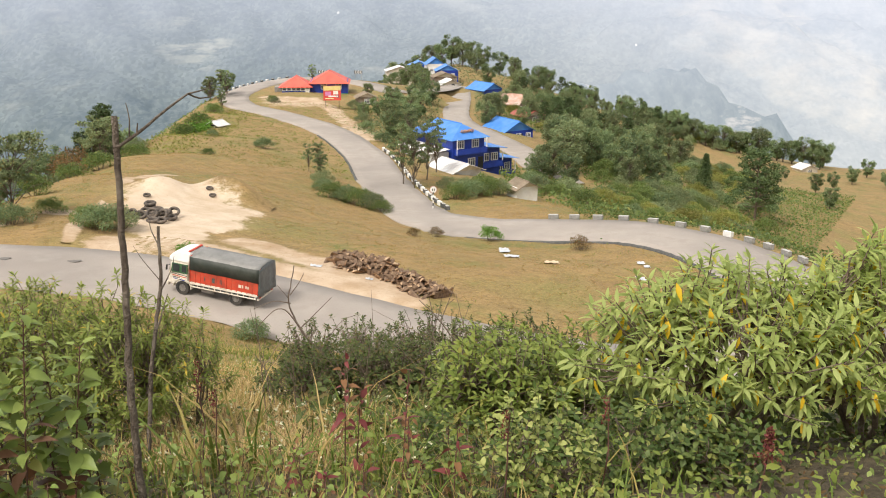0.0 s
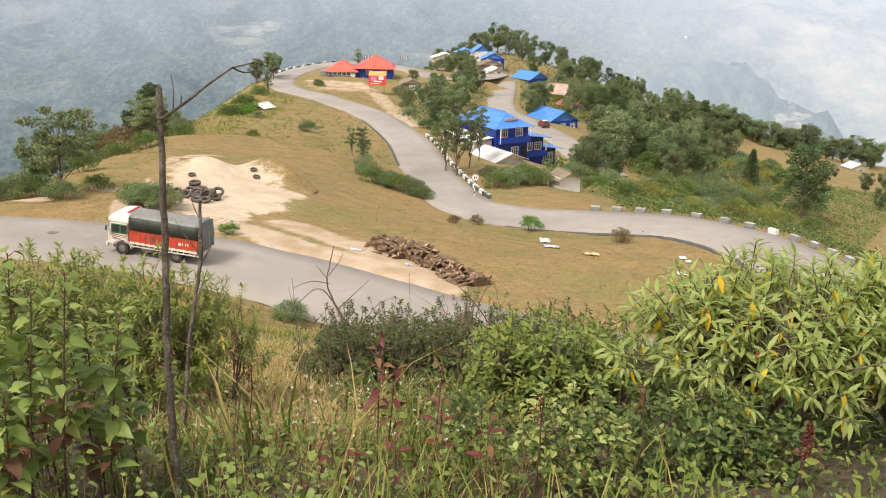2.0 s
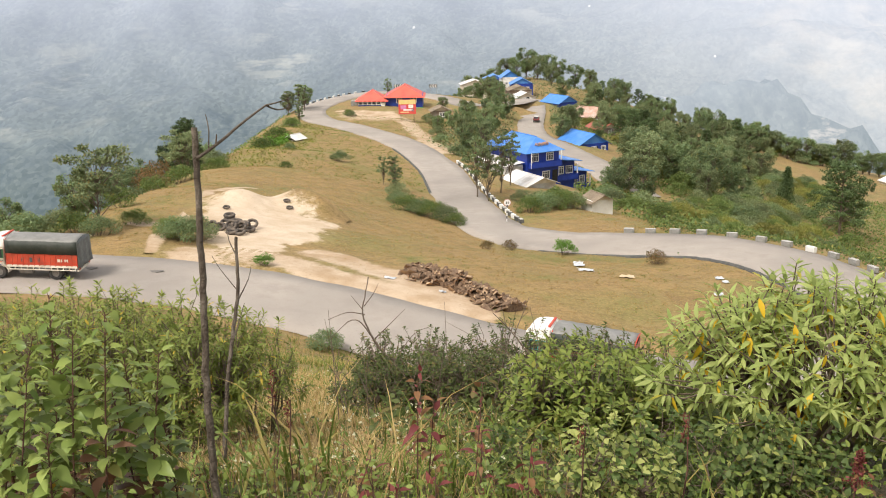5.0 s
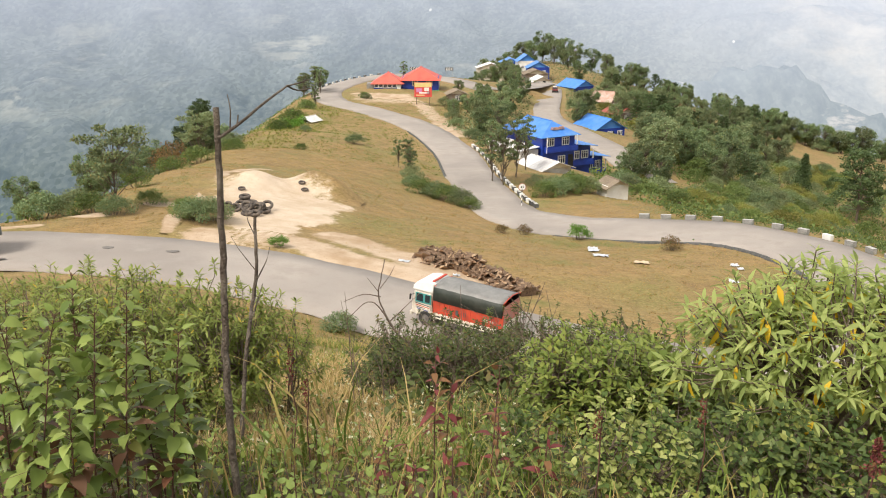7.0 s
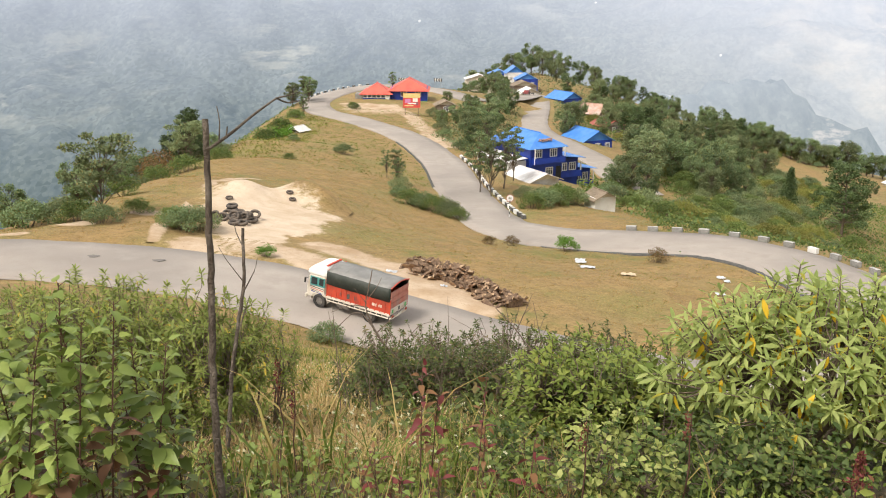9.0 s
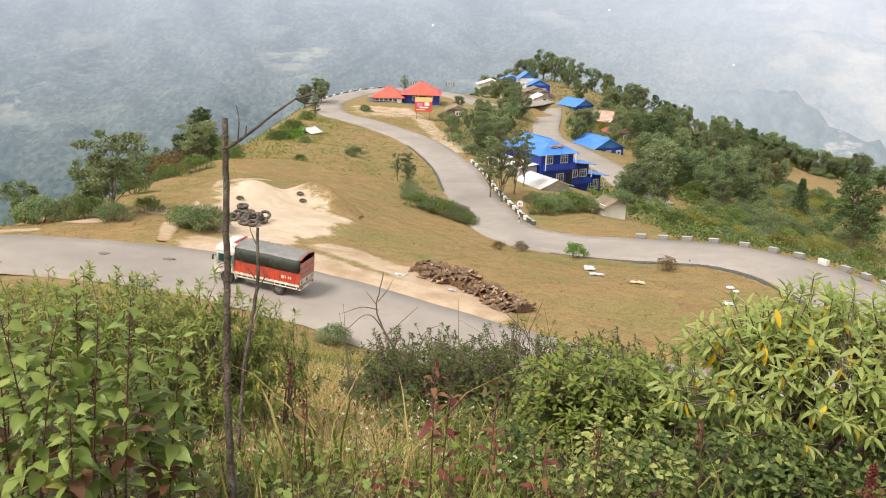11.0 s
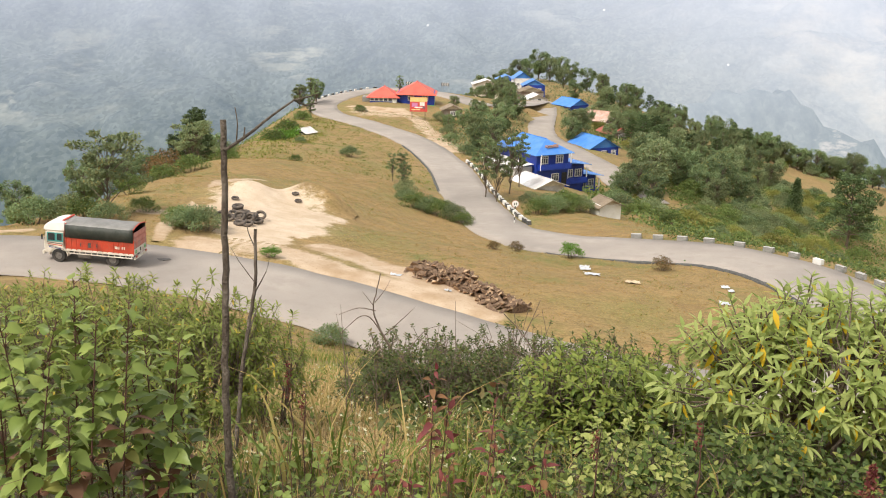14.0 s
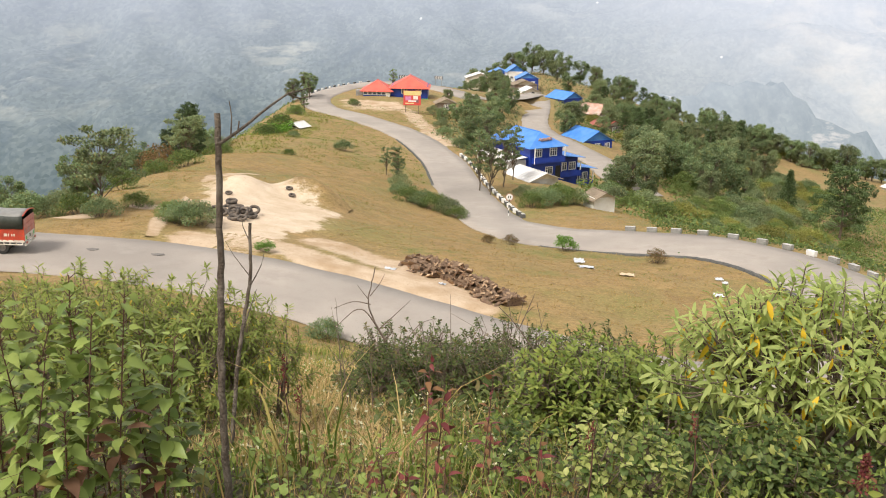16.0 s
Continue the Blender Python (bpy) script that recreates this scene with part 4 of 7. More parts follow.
def log_meshes():
    out = []
    for k in range(6):
        bm = fresh()
        L, r = random.uniform(0.7, 1.1), random.uniform(0.1, 0.17)
        n = 6
        ring = []
        for e in (-1, 1):
            vs = []
            for i in range(n):
                a = math.pi * i / (n - 1)
                vs.append(bm.verts.new((e * L / 2 + random.uniform(-0.05, 0.05), r * 1.3 * math.cos(a) * random.uniform(0.85, 1.1), r * math.sin(a) * random.uniform(0.8, 1.15) - r * 0.3)))
            ring.append(vs)
        for i in range(n):
            j = (i + 1) % n
            f = bm.faces.new([ring[0][i], ring[0][j], ring[1][j], ring[1][i]])
            f.material_index = 1 if i == n - 1 else 0
        for e, vs in ((0, ring[0][::-1]), (1, ring[1])):
            bm.faces.new(vs).material_index = 1
        bm.normal_update()
        me = bpy.data.meshes.new("log")
        bm.to_mesh(me)
        bm.free()
        me.materials.append(TIMBER)
        me.materials.append(BARE_WOOD)
        out.append(me)
    return out


def wood_pile():
    a, b = np.array((-9.3, 63.6)), np.array((-1.6, 57.0))
    t = hold("firewood_pile", pose(*((a + b) / 2), gz(*((a + b) / 2))), "long heap of split brown firewood on the grass", "firewood")
    logs = log_meshes()
    inv = Matrix.Translation(-Vector(t.location))
    d = (b - a) / np.linalg.norm(b - a)
    n = np.array((-d[1], d[0]))
    bm = fresh()
    L = np.linalg.norm(b - a)
    for k in range(14):
        c = a + (b - a) * (k + 0.5) / 14
        box(bm, (L / 14 + 0.4, 1.4, 0.7), (c[0] - t.location.x, c[1] - t.location.y, gz(*c) + 0.15 - t.location.z), (0, 0, math.degrees(math.atan2(d[1], d[0])) + random.uniform(-20, 20)))
    tagged(part("heap_core", bm, TIMBER, t), kind="stuff")
    for k in range(300):
        s = random.random()
        w = random.gauss(0, 0.42)
        w = max(-1.0, min(1.0, w))
        fat = 1.0 - 0.45 * abs(s - 0.45) * 2
        c = a + (b - a) * s + n * w * 1.55 * (0.8 + 0.3 * math.sin(s * 9))
        top = (1 - abs(w) ** 1.4) * 1.5 * fat * (0.75 + 0.35 * noise.noise(Vector((s * 9, 2, 0))))
        ob = new("log", logs[k % 6])
        ob.parent = t
        ob.matrix_basis = inv @ pose(c[0], c[1], gz(*c) + max(0.08, top + random.uniform(-0.12, 0.05)), random.uniform(-60, 60), random.uniform(-35, 35), random.uniform(0, 360))


wood_pile()


def litter(x, y, w, d, mat, label, name):
    n = 9
    V, Fq = [], []
    for i in range(n):
        for j in range(n):
            u, v = i / (n - 1) - 0.5, j / (n - 1) - 0.5
            k = 1 + 0.35 * noise.noise(Vector((u * 5 + x, v * 5, y)))
            px, py = x + u * w * k, y + v * d * k
            V.append((px, py, gz(px, py) + 0.06 + 0.16 * abs(noise.noise(Vector((u * 7 + x, v * 7 + y, 1))))))
            if i < n - 1 and j < n - 1:
                Fq.append((i * n + j, (i + 1) * n + j, (i + 1) * n + j + 1, i * n + j + 1))
    tagged(new(name, mesh_of(name, V, np.array(Fq), mat)), label, "litter")


PLASTIC = surface("pale_plastic_sheet", (0.6, 0.62, 0.64), (0.75, 0.76, 0.78), 5, c=(0.4, 0.42, 0.45), cscale=2, rough=0.35)
ORANGE = surface("faded_sack", (0.6, 0.42, 0.22), (0.66, 0.55, 0.4), 4, rough=0.7)
litter(3.4, 76.4, 0.9, 3.0, PLASTIC, "crumpled pale plastic sheeting on the grass", "plastic_sheet")
litter(3.9, 73.0, 1.3, 1.6, PLASTIC, "crumpled pale plastic sheet on the grass", "plastic_sheet")
litter(6.9, 69.8, 1.1, 1.6, ORANGE, "faded orange and white sack on the grass", "sack")
litter(14.3, 71.0, 0.6, 0.9, PLASTIC, "white scrap of plastic on the grass", "plastic_scrap")
litter(14.6, 69.8, 0.5, 0.8, PLASTIC, "white scrap of plastic on the grass", "plastic_scrap")
litter(13.3, 65.3, 0.7, 0.7, PLASTIC, "white scrap of plastic on the grass", "plastic_scrap")
litter(-10.5, 60.9, 0.8, 0.7, PLASTIC, "white scrap of plastic beside the road", "plastic_scrap")
litter(-6.5, 58.9, 0.5, 0.5, PLASTIC, "white scrap of plastic beside the road", "plastic_scrap")


# ---- trucks and car ----
GLASS_DARK = surface("dark_cab_glass", (0.02, 0.03, 0.035), (0.04, 0.05, 0.055), 2, rough=0.08, bump=0)
TEAL = surface("teal_cab_frame", (0.05, 0.25, 0.25), (0.08, 0.32, 0.3), 2, rough=0.4, bump=0)
RIM = surface("dusty_steel_rim", (0.16, 0.15, 0.14), (0.26, 0.24, 0.22), 5, rough=0.6, metal=0.3)
CHASSIS = surface("black_chassis", (0.025, 0.025, 0.025), (0.05, 0.045, 0.04), 3, rough=0.7)
CREAMY = surface("cream_truck_paint", (0.68, 0.63, 0.54), (0.74, 0.7, 0.62), 2, c=(0.5, 0.42, 0.33), cscale=1.5, rough=0.5, bump=0.03)
LAMP = surface("headlamp_glass", (0.7, 0.7, 0.65), (0.8, 0.8, 0.78), 3, rough=0.1, bump=0)
PINKISH = surface("faded_red_boards", (0.46, 0.16, 0.12), (0.54, 0.24, 0.19), 3, c=(0.35, 0.25, 0.22), cscale=1.2, rough=0.7)


def wheel(t, x, y, r=0.49, w=0.3, name="wheel"):
    bm = fresh()
    prof = [(r * 0.56, -w / 2), (r * 0.93, -w / 2), (r, -w * 0.36), (r, w * 0.36), (r * 0.93, w / 2), (r * 0.56, w / 2)]
    n = 22
    rings = [[bm.verts.new((0, rr * math.cos(2 * math.pi * i / n), rr * math.sin(2 * math.pi * i / n))) for i in range(n)] for rr, _ in prof]
    for (rr, ww), ring in zip(prof, rings):
        for v in ring:
            v.co.x = ww
    for a, b in zip(rings, rings[1:]):
        for i in range(n):
            bm.faces.new([a[i], a[(i + 1) % n], b[(i + 1) % n], b[i]])
    ty = part(name, bm, RUBBER, t, "dusty black tyre")
    ty.location = (x, y, r)
    s = -1 if x < 0 else 1
    bm = fresh()
    rod(bm, (-s * w * 0.3, 0, 0), (s * w * 0.3, 0, 0), r * 0.57, sides=18)
    rod(bm, (s * w * 0.3, 0, 0), (s * w * 0.42, 0, 0), r * 0.26, r * 0.2, sides=12)
    for i in range(8):
        a = 2 * math.pi * i / 8
        rod(bm, (s * w * 0.3, r * 0.38 * math.cos(a), r * 0.38 * math.sin(a)), (s * w * 0.34, r * 0.38 * math.cos(a), r * 0.38 * math.sin(a)), 0.025, sides=6)
    part("rim", bm, RIM, ty)
    return ty


def truck(label, closed, cab_trim):
    """A lorry facing +y, its origin on the road below the middle between the axles."""
    t = hold("truck", pose(0, 0, 0), label, "truck", "lorries on the hill road")
    wheels = [wheel(t, x, y) for x, y in ((-0.98, 1.95), (0.98, 1.95), (-0.92, -1.95), (0.92, -1.95))]
    for x in (-0.62, 0.62):
        wheels.append(wheel(t, x, -1.95, w=0.26, name="inner_wheel"))
    for x in (-0.42, 0.42):
        bm = fresh()
        box(bm, (0.09, 6.2, 0.24), (x, -0.2, 0.78))
        part("chassis_rail", bm, CHASSIS, t)
    for y in (1.95, -1.95):
        bm = fresh()
        rod(bm, (-0.9, y, 0.49), (0.9, y, 0.49), 0.08)
        part("axle", bm, CHASSIS, t)
    bm = fresh()
    rod(bm, (-0.85, -0.35, 0.62), (-0.85, 0.55, 0.62), 0.25, sides=14)
    part("fuel_tank", bm, RIM, t)
    # cab
    bm = fresh()
    prof = [(1.55, 0.75), (2.55, 0.62), (2.98, 0.62), (3.02, 1.35), (2.86, 2.25), (1.55, 2.25)]
    sid = [[bm.verts.new((s * 1.08, y, z)) for y, z in prof] for s in (-1, 1)]
    for i in range(len(prof)):
        j = (i + 1) % len(prof)
        bm.faces.new([sid[0][i], sid[0][j], sid[1][j], sid[1][i]])
    bm.faces.new(sid[0][::-1])
    bm.faces.new(sid[1])
    bmesh.ops.recalc_face_normals(bm, faces=bm.faces)
    bmesh.ops.bevel(bm, geom=bm.edges[:], offset=0.06, segments=2, affect="EDGES")
    cab = part("cab", bm, CREAMY, t, "cream painted cab with dark stripes")
    bm = fresh()
    prof = [(1.42, 2.25), (3.0, 2.25), (3.05, 2.45), (2.75, 2.82), (2.2, 2.98), (1.42, 3.0)]
    sid = [[bm.verts.new((s * (1.1 if z < 2.6 else 0.98), y, z)) for y, z in prof] for s in (-1, 1)]
    for i in range(len(prof)):
        j = (i + 1) % len(prof)
        bm.faces.new([sid[0][i], sid[0][j], sid[1][j], sid[1][i]])
    bm.faces.new(sid[0][::-1])
    bm.faces.new(sid[1])
    bmesh.ops.recalc_face_normals(bm, faces=bm.faces)
    bmesh.ops.bevel(bm, geom=bm.edges[:], offset=0.09, segments=3, affect="EDGES")
    part("roof_fairing", bm, WHITE, cab, "rounded white roof fairing")
    for dz, cm in ((0.02, RED_PAINT),):
        bm = fresh()
        box(bm, (1.7, 0.16, 0.1), (0, 1.62, 3.03), bevel=0.03)
        part("roof_rack", bm, cm, cab, "red painted roof rack")
    bm = fresh()
    box(bm, (1.9, 0.04, 0.72), (0, 2.965, 1.82), (11, 0, 0), bevel=0.01)
    part("windscreen", bm, GLASS_DARK, cab)
    for s in (-1, 1):
        for y0, w in ((2.42, 0.56), (1.85, 0.42)):
            bm = fresh()
            box(bm, (0.04, w + 0.1, 0.66), (s * 1.085, y0, 1.82), bevel=0.01)
            part("window_surround", bm, cab_trim, cab)
            bm = fresh()
            box(bm, (0.03, w - 0.08, 0.5), (s * 1.1, y0, 1.84), bevel=0.01)
            part("side_window", bm, GLASS_DARK, cab)
        for k, (z, c) in enumerate(((1.38, BLACKISH), (1.26, RED_PAINT), (1.14, BLACKISH), (1.04, BLUE))):
            bm = fresh()
            box(bm, (0.02, 1.15 - 0.1 * k, 0.045), (s * 1.087, 2.2, z), (4, 0, 0))
            part("stripe", bm, c, cab)
        bm = fresh()
        for i in range(9):
            a = math.pi * (i + 0.5) / 9
            box(bm, (0.42, 0.25, 0.05), (s * 0.93, 1.95 + 0.66 * math.cos(a), 0.5 + 0.62 * math.sin(a)), (math.degrees(a) - 90, 0, 0))
        part("mudguard", bm, CREAMY, cab)
        bm = fresh()
        rod(bm, (s * 1.08, 2.85, 2.0), (s * 1.32, 2.98, 1.95), 0.02, sides=6)
        box(bm, (0.16, 0.06, 0.36), (s * 1.36, 2.98, 1.85), bevel=0.02)
        part("mirror", bm, CHASSIS, cab)
        bm = fresh()
        rod(bm, (s * 0.78, 2.98, 0.95), (s * 0.78, 3.07, 0.95), 0.12, sides=16)
        part("headlight", bm, LAMP, cab)
    bm = fresh()
    box(bm, (2.2, 0.16, 0.28), (0, 3.06, 0.62), bevel=0.04)
    part("bumper", bm, CREAMY, t)
    bm = fresh()
    box(bm, (1.3, 0.05, 0.4), (0, 3.03, 1.1), bevel=0.02)
    part("grille", bm, CHASSIS, cab)
    # load body
    y0, y1, X, z0, z1 = -3.55, 1.35, 1.16, 1.02, 2.05
    bm = fresh()
    box(bm, (2 * X, y1 - y0, 0.1), (0, (y0 + y1) / 2, z0))
    part("load_floor", bm, CREAMY, t)
    for s in (-1, 1):
        for k in range(13):
            w = (y1 - y0) / 13
            bm = fresh()
            box(bm, (0.06, w - 0.05, z1 - z0 - 0.06), (s * (X - 0.03), y0 + w * (k + 0.5), (z0 + z1) / 2 + 0.03), bevel=0.012)
            part("side_board", bm, RED_PAINT, t, "bright red side board")
        for k in range(14):
            bm = fresh()
            box(bm, (0.07, 0.06, z1 - z0 + 0.02), (s * (X - 0.01), y0 + (y1 - y0) * k / 13, (z0 + z1) / 2), bevel=0.015)
            part("stake", bm, RED_PAINT, t)
        bm = fresh()
        box(bm, (0.08, y1 - y0, 0.11), (s * X, (y0 + y1) / 2, z0 - 0.05), bevel=0.015)
        box(bm, (0.06, y1 - y0 - 0.2, 0.07), (s * X, (y0 + y1) / 2, z0 - 0.27), bevel=0.01)
        for k in range(12):
            box(bm, (0.05, 0.06, 0.2), (s * X, y0 + 0.15 + (y1 - y0 - 0.3) * k / 11, z0 - 0.16))
        part("side_rail", bm, CREAMY, t, "pale double side rail")
        for y, w, hh in ((-0.9, 0.16, 0.42), (-0.35, 0.2, 0.5), (0.25, 0.14, 0.4), (-2.35, 0.34, 0.3), (-2.8, 0.24, 0.26)):
            bm = fresh()
            box(bm, (0.012, w, hh * 0.7), (s * (X + 0.006), y, 1.45), bevel=0.004)
            part("painted_mark", bm, CREAMY if y < -2 else BLACKISH, t, "faded painted mark")
    # tarpaulin: a ridged sheet over hoops
    top, drop = 3.0, 2.84
    rows = 15
    cross = [(-X - 0.04, 1.9), (-X - 0.05, drop), (-0.7, top - 0.03), (0, top + 0.05), (0.7, top - 0.03), (X + 0.05, drop), (X + 0.04, 1.9)]
    yb = y0 - (0.06 if closed else -0.05)
    V = []
    for i in range(rows):
        y = yb + (y1 + 0.05 - yb) * i / (rows - 1)
        for k, (x, z) in enumerate(cross):
            sag = 0.03 * noise.noise(Vector((x, y * 1.3, z))) - (0.015 if i % 2 else 0) * (1 if 0 < k < 6 else 0.3)
            V.append((x + 0.02 * noise.noise(Vector((y * 2, z, 3))), y, z + sag))
    nq = len(cross)
    Fq = [(i * nq + k, i * nq + k + 1, (i + 1) * nq + k + 1, (i + 1) * nq + k) for i in range(rows - 1) for k in range(nq - 1)]
    sheet = new("tarpaulin", mesh_of("tarpaulin", V, np.array(Fq), [TARP, TARP_TOP], midx=[1 if k in (1, 2, 3, 4) else 0 for i in range(rows - 1) for k in range(nq - 1)]))
    sheet.parent = t
    so = sheet.modifiers.new("cloth", "SOLIDIFY")
    so.thickness = 0.025
    tagged(sheet, "dark green tarpaulin with a sun-faded grey top")
    bm = fresh()
    box(bm, (2 * X - 0.1, 0.06, 1.6), (0, y1, 2.1))
    part("headboard", bm, RED_PAINT, t)
    if closed:
        V, n1, n2 = [], 9, 7
        for i in range(n1):
            for j in range(n2):
                u, v = i / (n1 - 1), j / (n2 - 1)
                z = 0.95 + (top - 0.95) * v
                x = (u - 0.5) * 2 * (X + 0.05)
                if v > 0.8:
                    z -= 0.28 * max(0, abs(u - 0.5) * 2 - 0.35) * (v - 0.8) / 0.2
                V.append((x, y0 - 0.1 - 0.16 * abs(math.sin(u * 8)) * (1 - v) - 0.05 * noise.noise(Vector((u * 5, v * 5, 0))), z))
        Fq = [(i * n2 + j, (i + 1) * n2 + j, (i + 1) * n2 + j + 1, i * n2 + j + 1) for i in range(n1 - 1) for j in range(n2 - 1)]
        flap = new("rear_flap", mesh_of("rear_flap", V, np.array(Fq), TARP_BACK, smooth=True))
        flap.parent = t
        so = flap.modifiers.new("cloth", "SOLIDIFY")
        so.thickness = 0.03
        tagged(flap, "creased grey-green tarpaulin hanging over the tail")
    else:
        for k in range(4):
            bm = fresh()
            box(bm, (2 * X - 0.08, 0.06, 0.37), (0, y0, 1.22 + 0.4 * k), bevel=0.012)
            part("tail_board", bm, PINKISH if k else CREAMY, t, "faded red tail board" if k else "painted lower tail board")
        bm = fresh()
        for a, b in zip(cross[1:-2], cross[2:-1]):
            rod(bm, (a[0], y0, a[1] + 0.02), (b[0], y0, b[1] + 0.02), 0.04, sides=6)
        part("rear_hoop", bm, RED_PAINT, t)
        for k in range(5):
            bm = fresh()
            box(bm, (0.2, 0.02, 0.24), (-0.85 + k * 0.42, y0 - 0.045, 1.2), bevel=0.006)
            part("painted_panel", bm, (GREEN_PAINT, CREAMY, BLACKISH, CREAMY, GREEN_PAINT)[k], t)
    bm = fresh()
    box(bm, (2.2, 0.12, 0.16), (0, y0 - 0.02, 0.72), bevel=0.03)
    part("rear_bumper", bm, CREAMY, t)
    for s in (-1, 1):
        bm = fresh()
        box(bm, (0.22, 0.05, 0.14), (s * 0.9, y0 - 0.1, 0.86), bevel=0.015)
        part("tail_light", bm, RED_PAINT, t)
    return t, wheels


TARP_TOP = surface("sun_faded_tarpaulin", (0.2, 0.195, 0.185), (0.26, 0.255, 0.24), 1.5, c=(0.15, 0.15, 0.14), cscale=0.8, rough=0.55, bump=0.3, bscale=3)
TARP_BACK = surface("creased_tarpaulin", (0.12, 0.13, 0.13), (0.18, 0.19, 0.19), 2, c=(0.08, 0.09, 0.09), cscale=1.2, rough=0.55, bump=0.5, bscale=4)
truck_a, wheels_a = truck("red-sided lorry closed with a dark green tarpaulin", True, surface("dark_green_cab_frame", (0.03, 0.09, 0.04), (0.045, 0.13, 0.06), 2, rough=0.5, bump=0))
truck_b, wheels_b = truck("red-sided lorry with open tail boards under a tarpaulin", False, TEAL)
truck_a.scale = truck_b.scale = (0.915, 0.915, 0.915)


def small_car():
    t = hold("car", pose(0, 0, 0), "small red and dark hatchback car on the lower lane", "car")
    bm = fresh()
    prof = [(-1.75, 0.35), (-1.8, 0.85), (-1.6, 1.0), (-1.3, 1.48), (0.3, 1.5), (0.95, 1.0), (1.7, 0.85), (1.8, 0.4)]
    sid = [[bm.verts.new((s * (0.78 if z < 1.2 else 0.64), y, z)) for y, z in prof] for s in (-1, 1)]
    for i in range(len(prof)):
        j = (i + 1) % len(prof)
        bm.faces.new([sid[0][i], sid[0][j], sid[1][j], sid[1][i]])
    bm.faces.new(sid[0][::-1])
    bm.faces.new(sid[1])
    bmesh.ops.recalc_face_normals(bm, faces=bm.faces)
    bmesh.ops.bevel(bm, geom=bm.edges[:], offset=0.06, segments=2, affect="EDGES")
    part("body", bm, CAR_RED, t)
    bm = fresh()
    box(bm, (1.15, 0.04, 0.42), (0, -1.48, 1.24), (-32, 0, 0))
    part("rear_window", bm, GLASS_DARK, t)
    bm = fresh()
    box(bm, (1.1, 1.3, 0.04), (0, -0.5, 1.52))
    part("roof", bm, WHITE, t, "pale car roof")
    bm = fresh()
    box(bm, (1.5, 0.1, 0.2), (0, -1.82, 0.5), bevel=0.03)
    part("rear_bumper", bm, CHASSIS, t)
    ws = [wheel(t, x, y, 0.28, 0.17) for x in (-0.7, 0.7) for y in (1.15, -1.15)]
    return t, ws


CAR_RED = surface("dark_red_car_paint", (0.16, 0.03, 0.03), (0.2, 0.04, 0.035), 3, rough=0.25, bump=0)
car, wheels_c = small_car()


# ---- plants: leaves and stems ----
def unit(a):
    return a / np.maximum(np.linalg.norm(a, axis=-1, keepdims=True), 1e-9)


def rand_dirs(n, up=0.0, rng=None):
    d = RNG.normal(size=(n, 3))
    d[:, 2] += up
    return unit(d)


RNG = np.random.default_rng(7)


def flat_leaves(P, D, N, L, W):
    """Four-cornered leaves: base, two sides, tip."""
    S = unit(np.cross(D, N)) * (W / 2)[:, None]
    mid = P + D * (L * 0.45)[:, None] + N * (L * 0.06)[:, None]
    V = np.stack([P, mid + S, P + D * L[:, None], mid - S], 1).reshape(-1, 3)
    return V, [np.arange(len(P) * 4).reshape(-1, 4)]


def full_leaves(P, D, N, L, W, droop=0.25, belly=0.4, fold=0.18):
    """Leaves with a midrib, folded a little along it and drooping to the tip."""
    n = len(P)
    S = unit(np.cross(D, N))
    N = unit(np.cross(S, D))

    def at(f, side, w):
        return P + D * (L * f)[:, None] - N * (droop * L * f * f)[:, None] + S * (side * w * W)[:, None] + N * (abs(side) * fold * w * W)[:, None]
    pts = [at(0, 0, 0), at(belly, 0, 0), at(0.75, 0, 0), at(1, 0, 0), at(belly, 1, 0.5), at(0.75, 1, 0.33), at(belly, -1, 0.5), at(0.75, -1, 0.33), at(0.12, 1, 0.22), at(0.12, -1, 0.22)]
    V = np.stack(pts, 1).reshape(-1, 3)
    o = (np.arange(n) * 10)[:, None]
    quads = np.concatenate([o + np.array([[0, 8, 4, 1]]), o + np.array([[1, 4, 5, 2]]), o + np.array([[0, 1, 6, 9]]), o + np.array([[1, 2, 7, 6]])])
    tris = np.concatenate([o + np.array([[2, 5, 3]]), o + np.array([[2, 3, 7]])])
    return V, [quads, tris]


def heart_leaves(P, D, N, L, W, droop=0.3, fold=0.22):
    """Broad pointed leaves with a rounded base, folded along the midrib."""
    n = len(P)
    S = unit(np.cross(D, N))
    N = unit(np.cross(S, D))
    fs, ws = (0.0, 0.06, 0.28, 0.55, 0.8, 1.0), (0.0, 0.34, 0.5, 0.4, 0.18, 0.0)
    pts = []
    for f, w in zip(fs, ws):
        mid = P + D * (L * f)[:, None] - N * (droop * L * f * f)[:, None]
        edge = N * (fold * w * W)[:, None] - D * (0.07 * L * (1 if 0 < f < 0.1 else 0))[:, None]
        pts += [mid, mid + S * (w * W)[:, None] + edge, mid - S * (w * W)[:, None] + edge]
    V = np.stack(pts, 1).reshape(-1, 3)
    o = (np.arange(n) * 18)[:, None]
    quads, tris = [], [o + np.array([[0, 4, 3]]), o + np.array([[0, 3, 5]]), o + np.array([[12, 13, 15]]), o + np.array([[12, 15, 14]])]
    for k in range(1, 4):
        a = 3 * k
        quads += [o + np.array([[a, a + 1, a + 4, a + 3]]), o + np.array([[a, a + 3, a + 5, a + 2]])]
    return V, [np.concatenate(quads), np.concatenate(tris)]


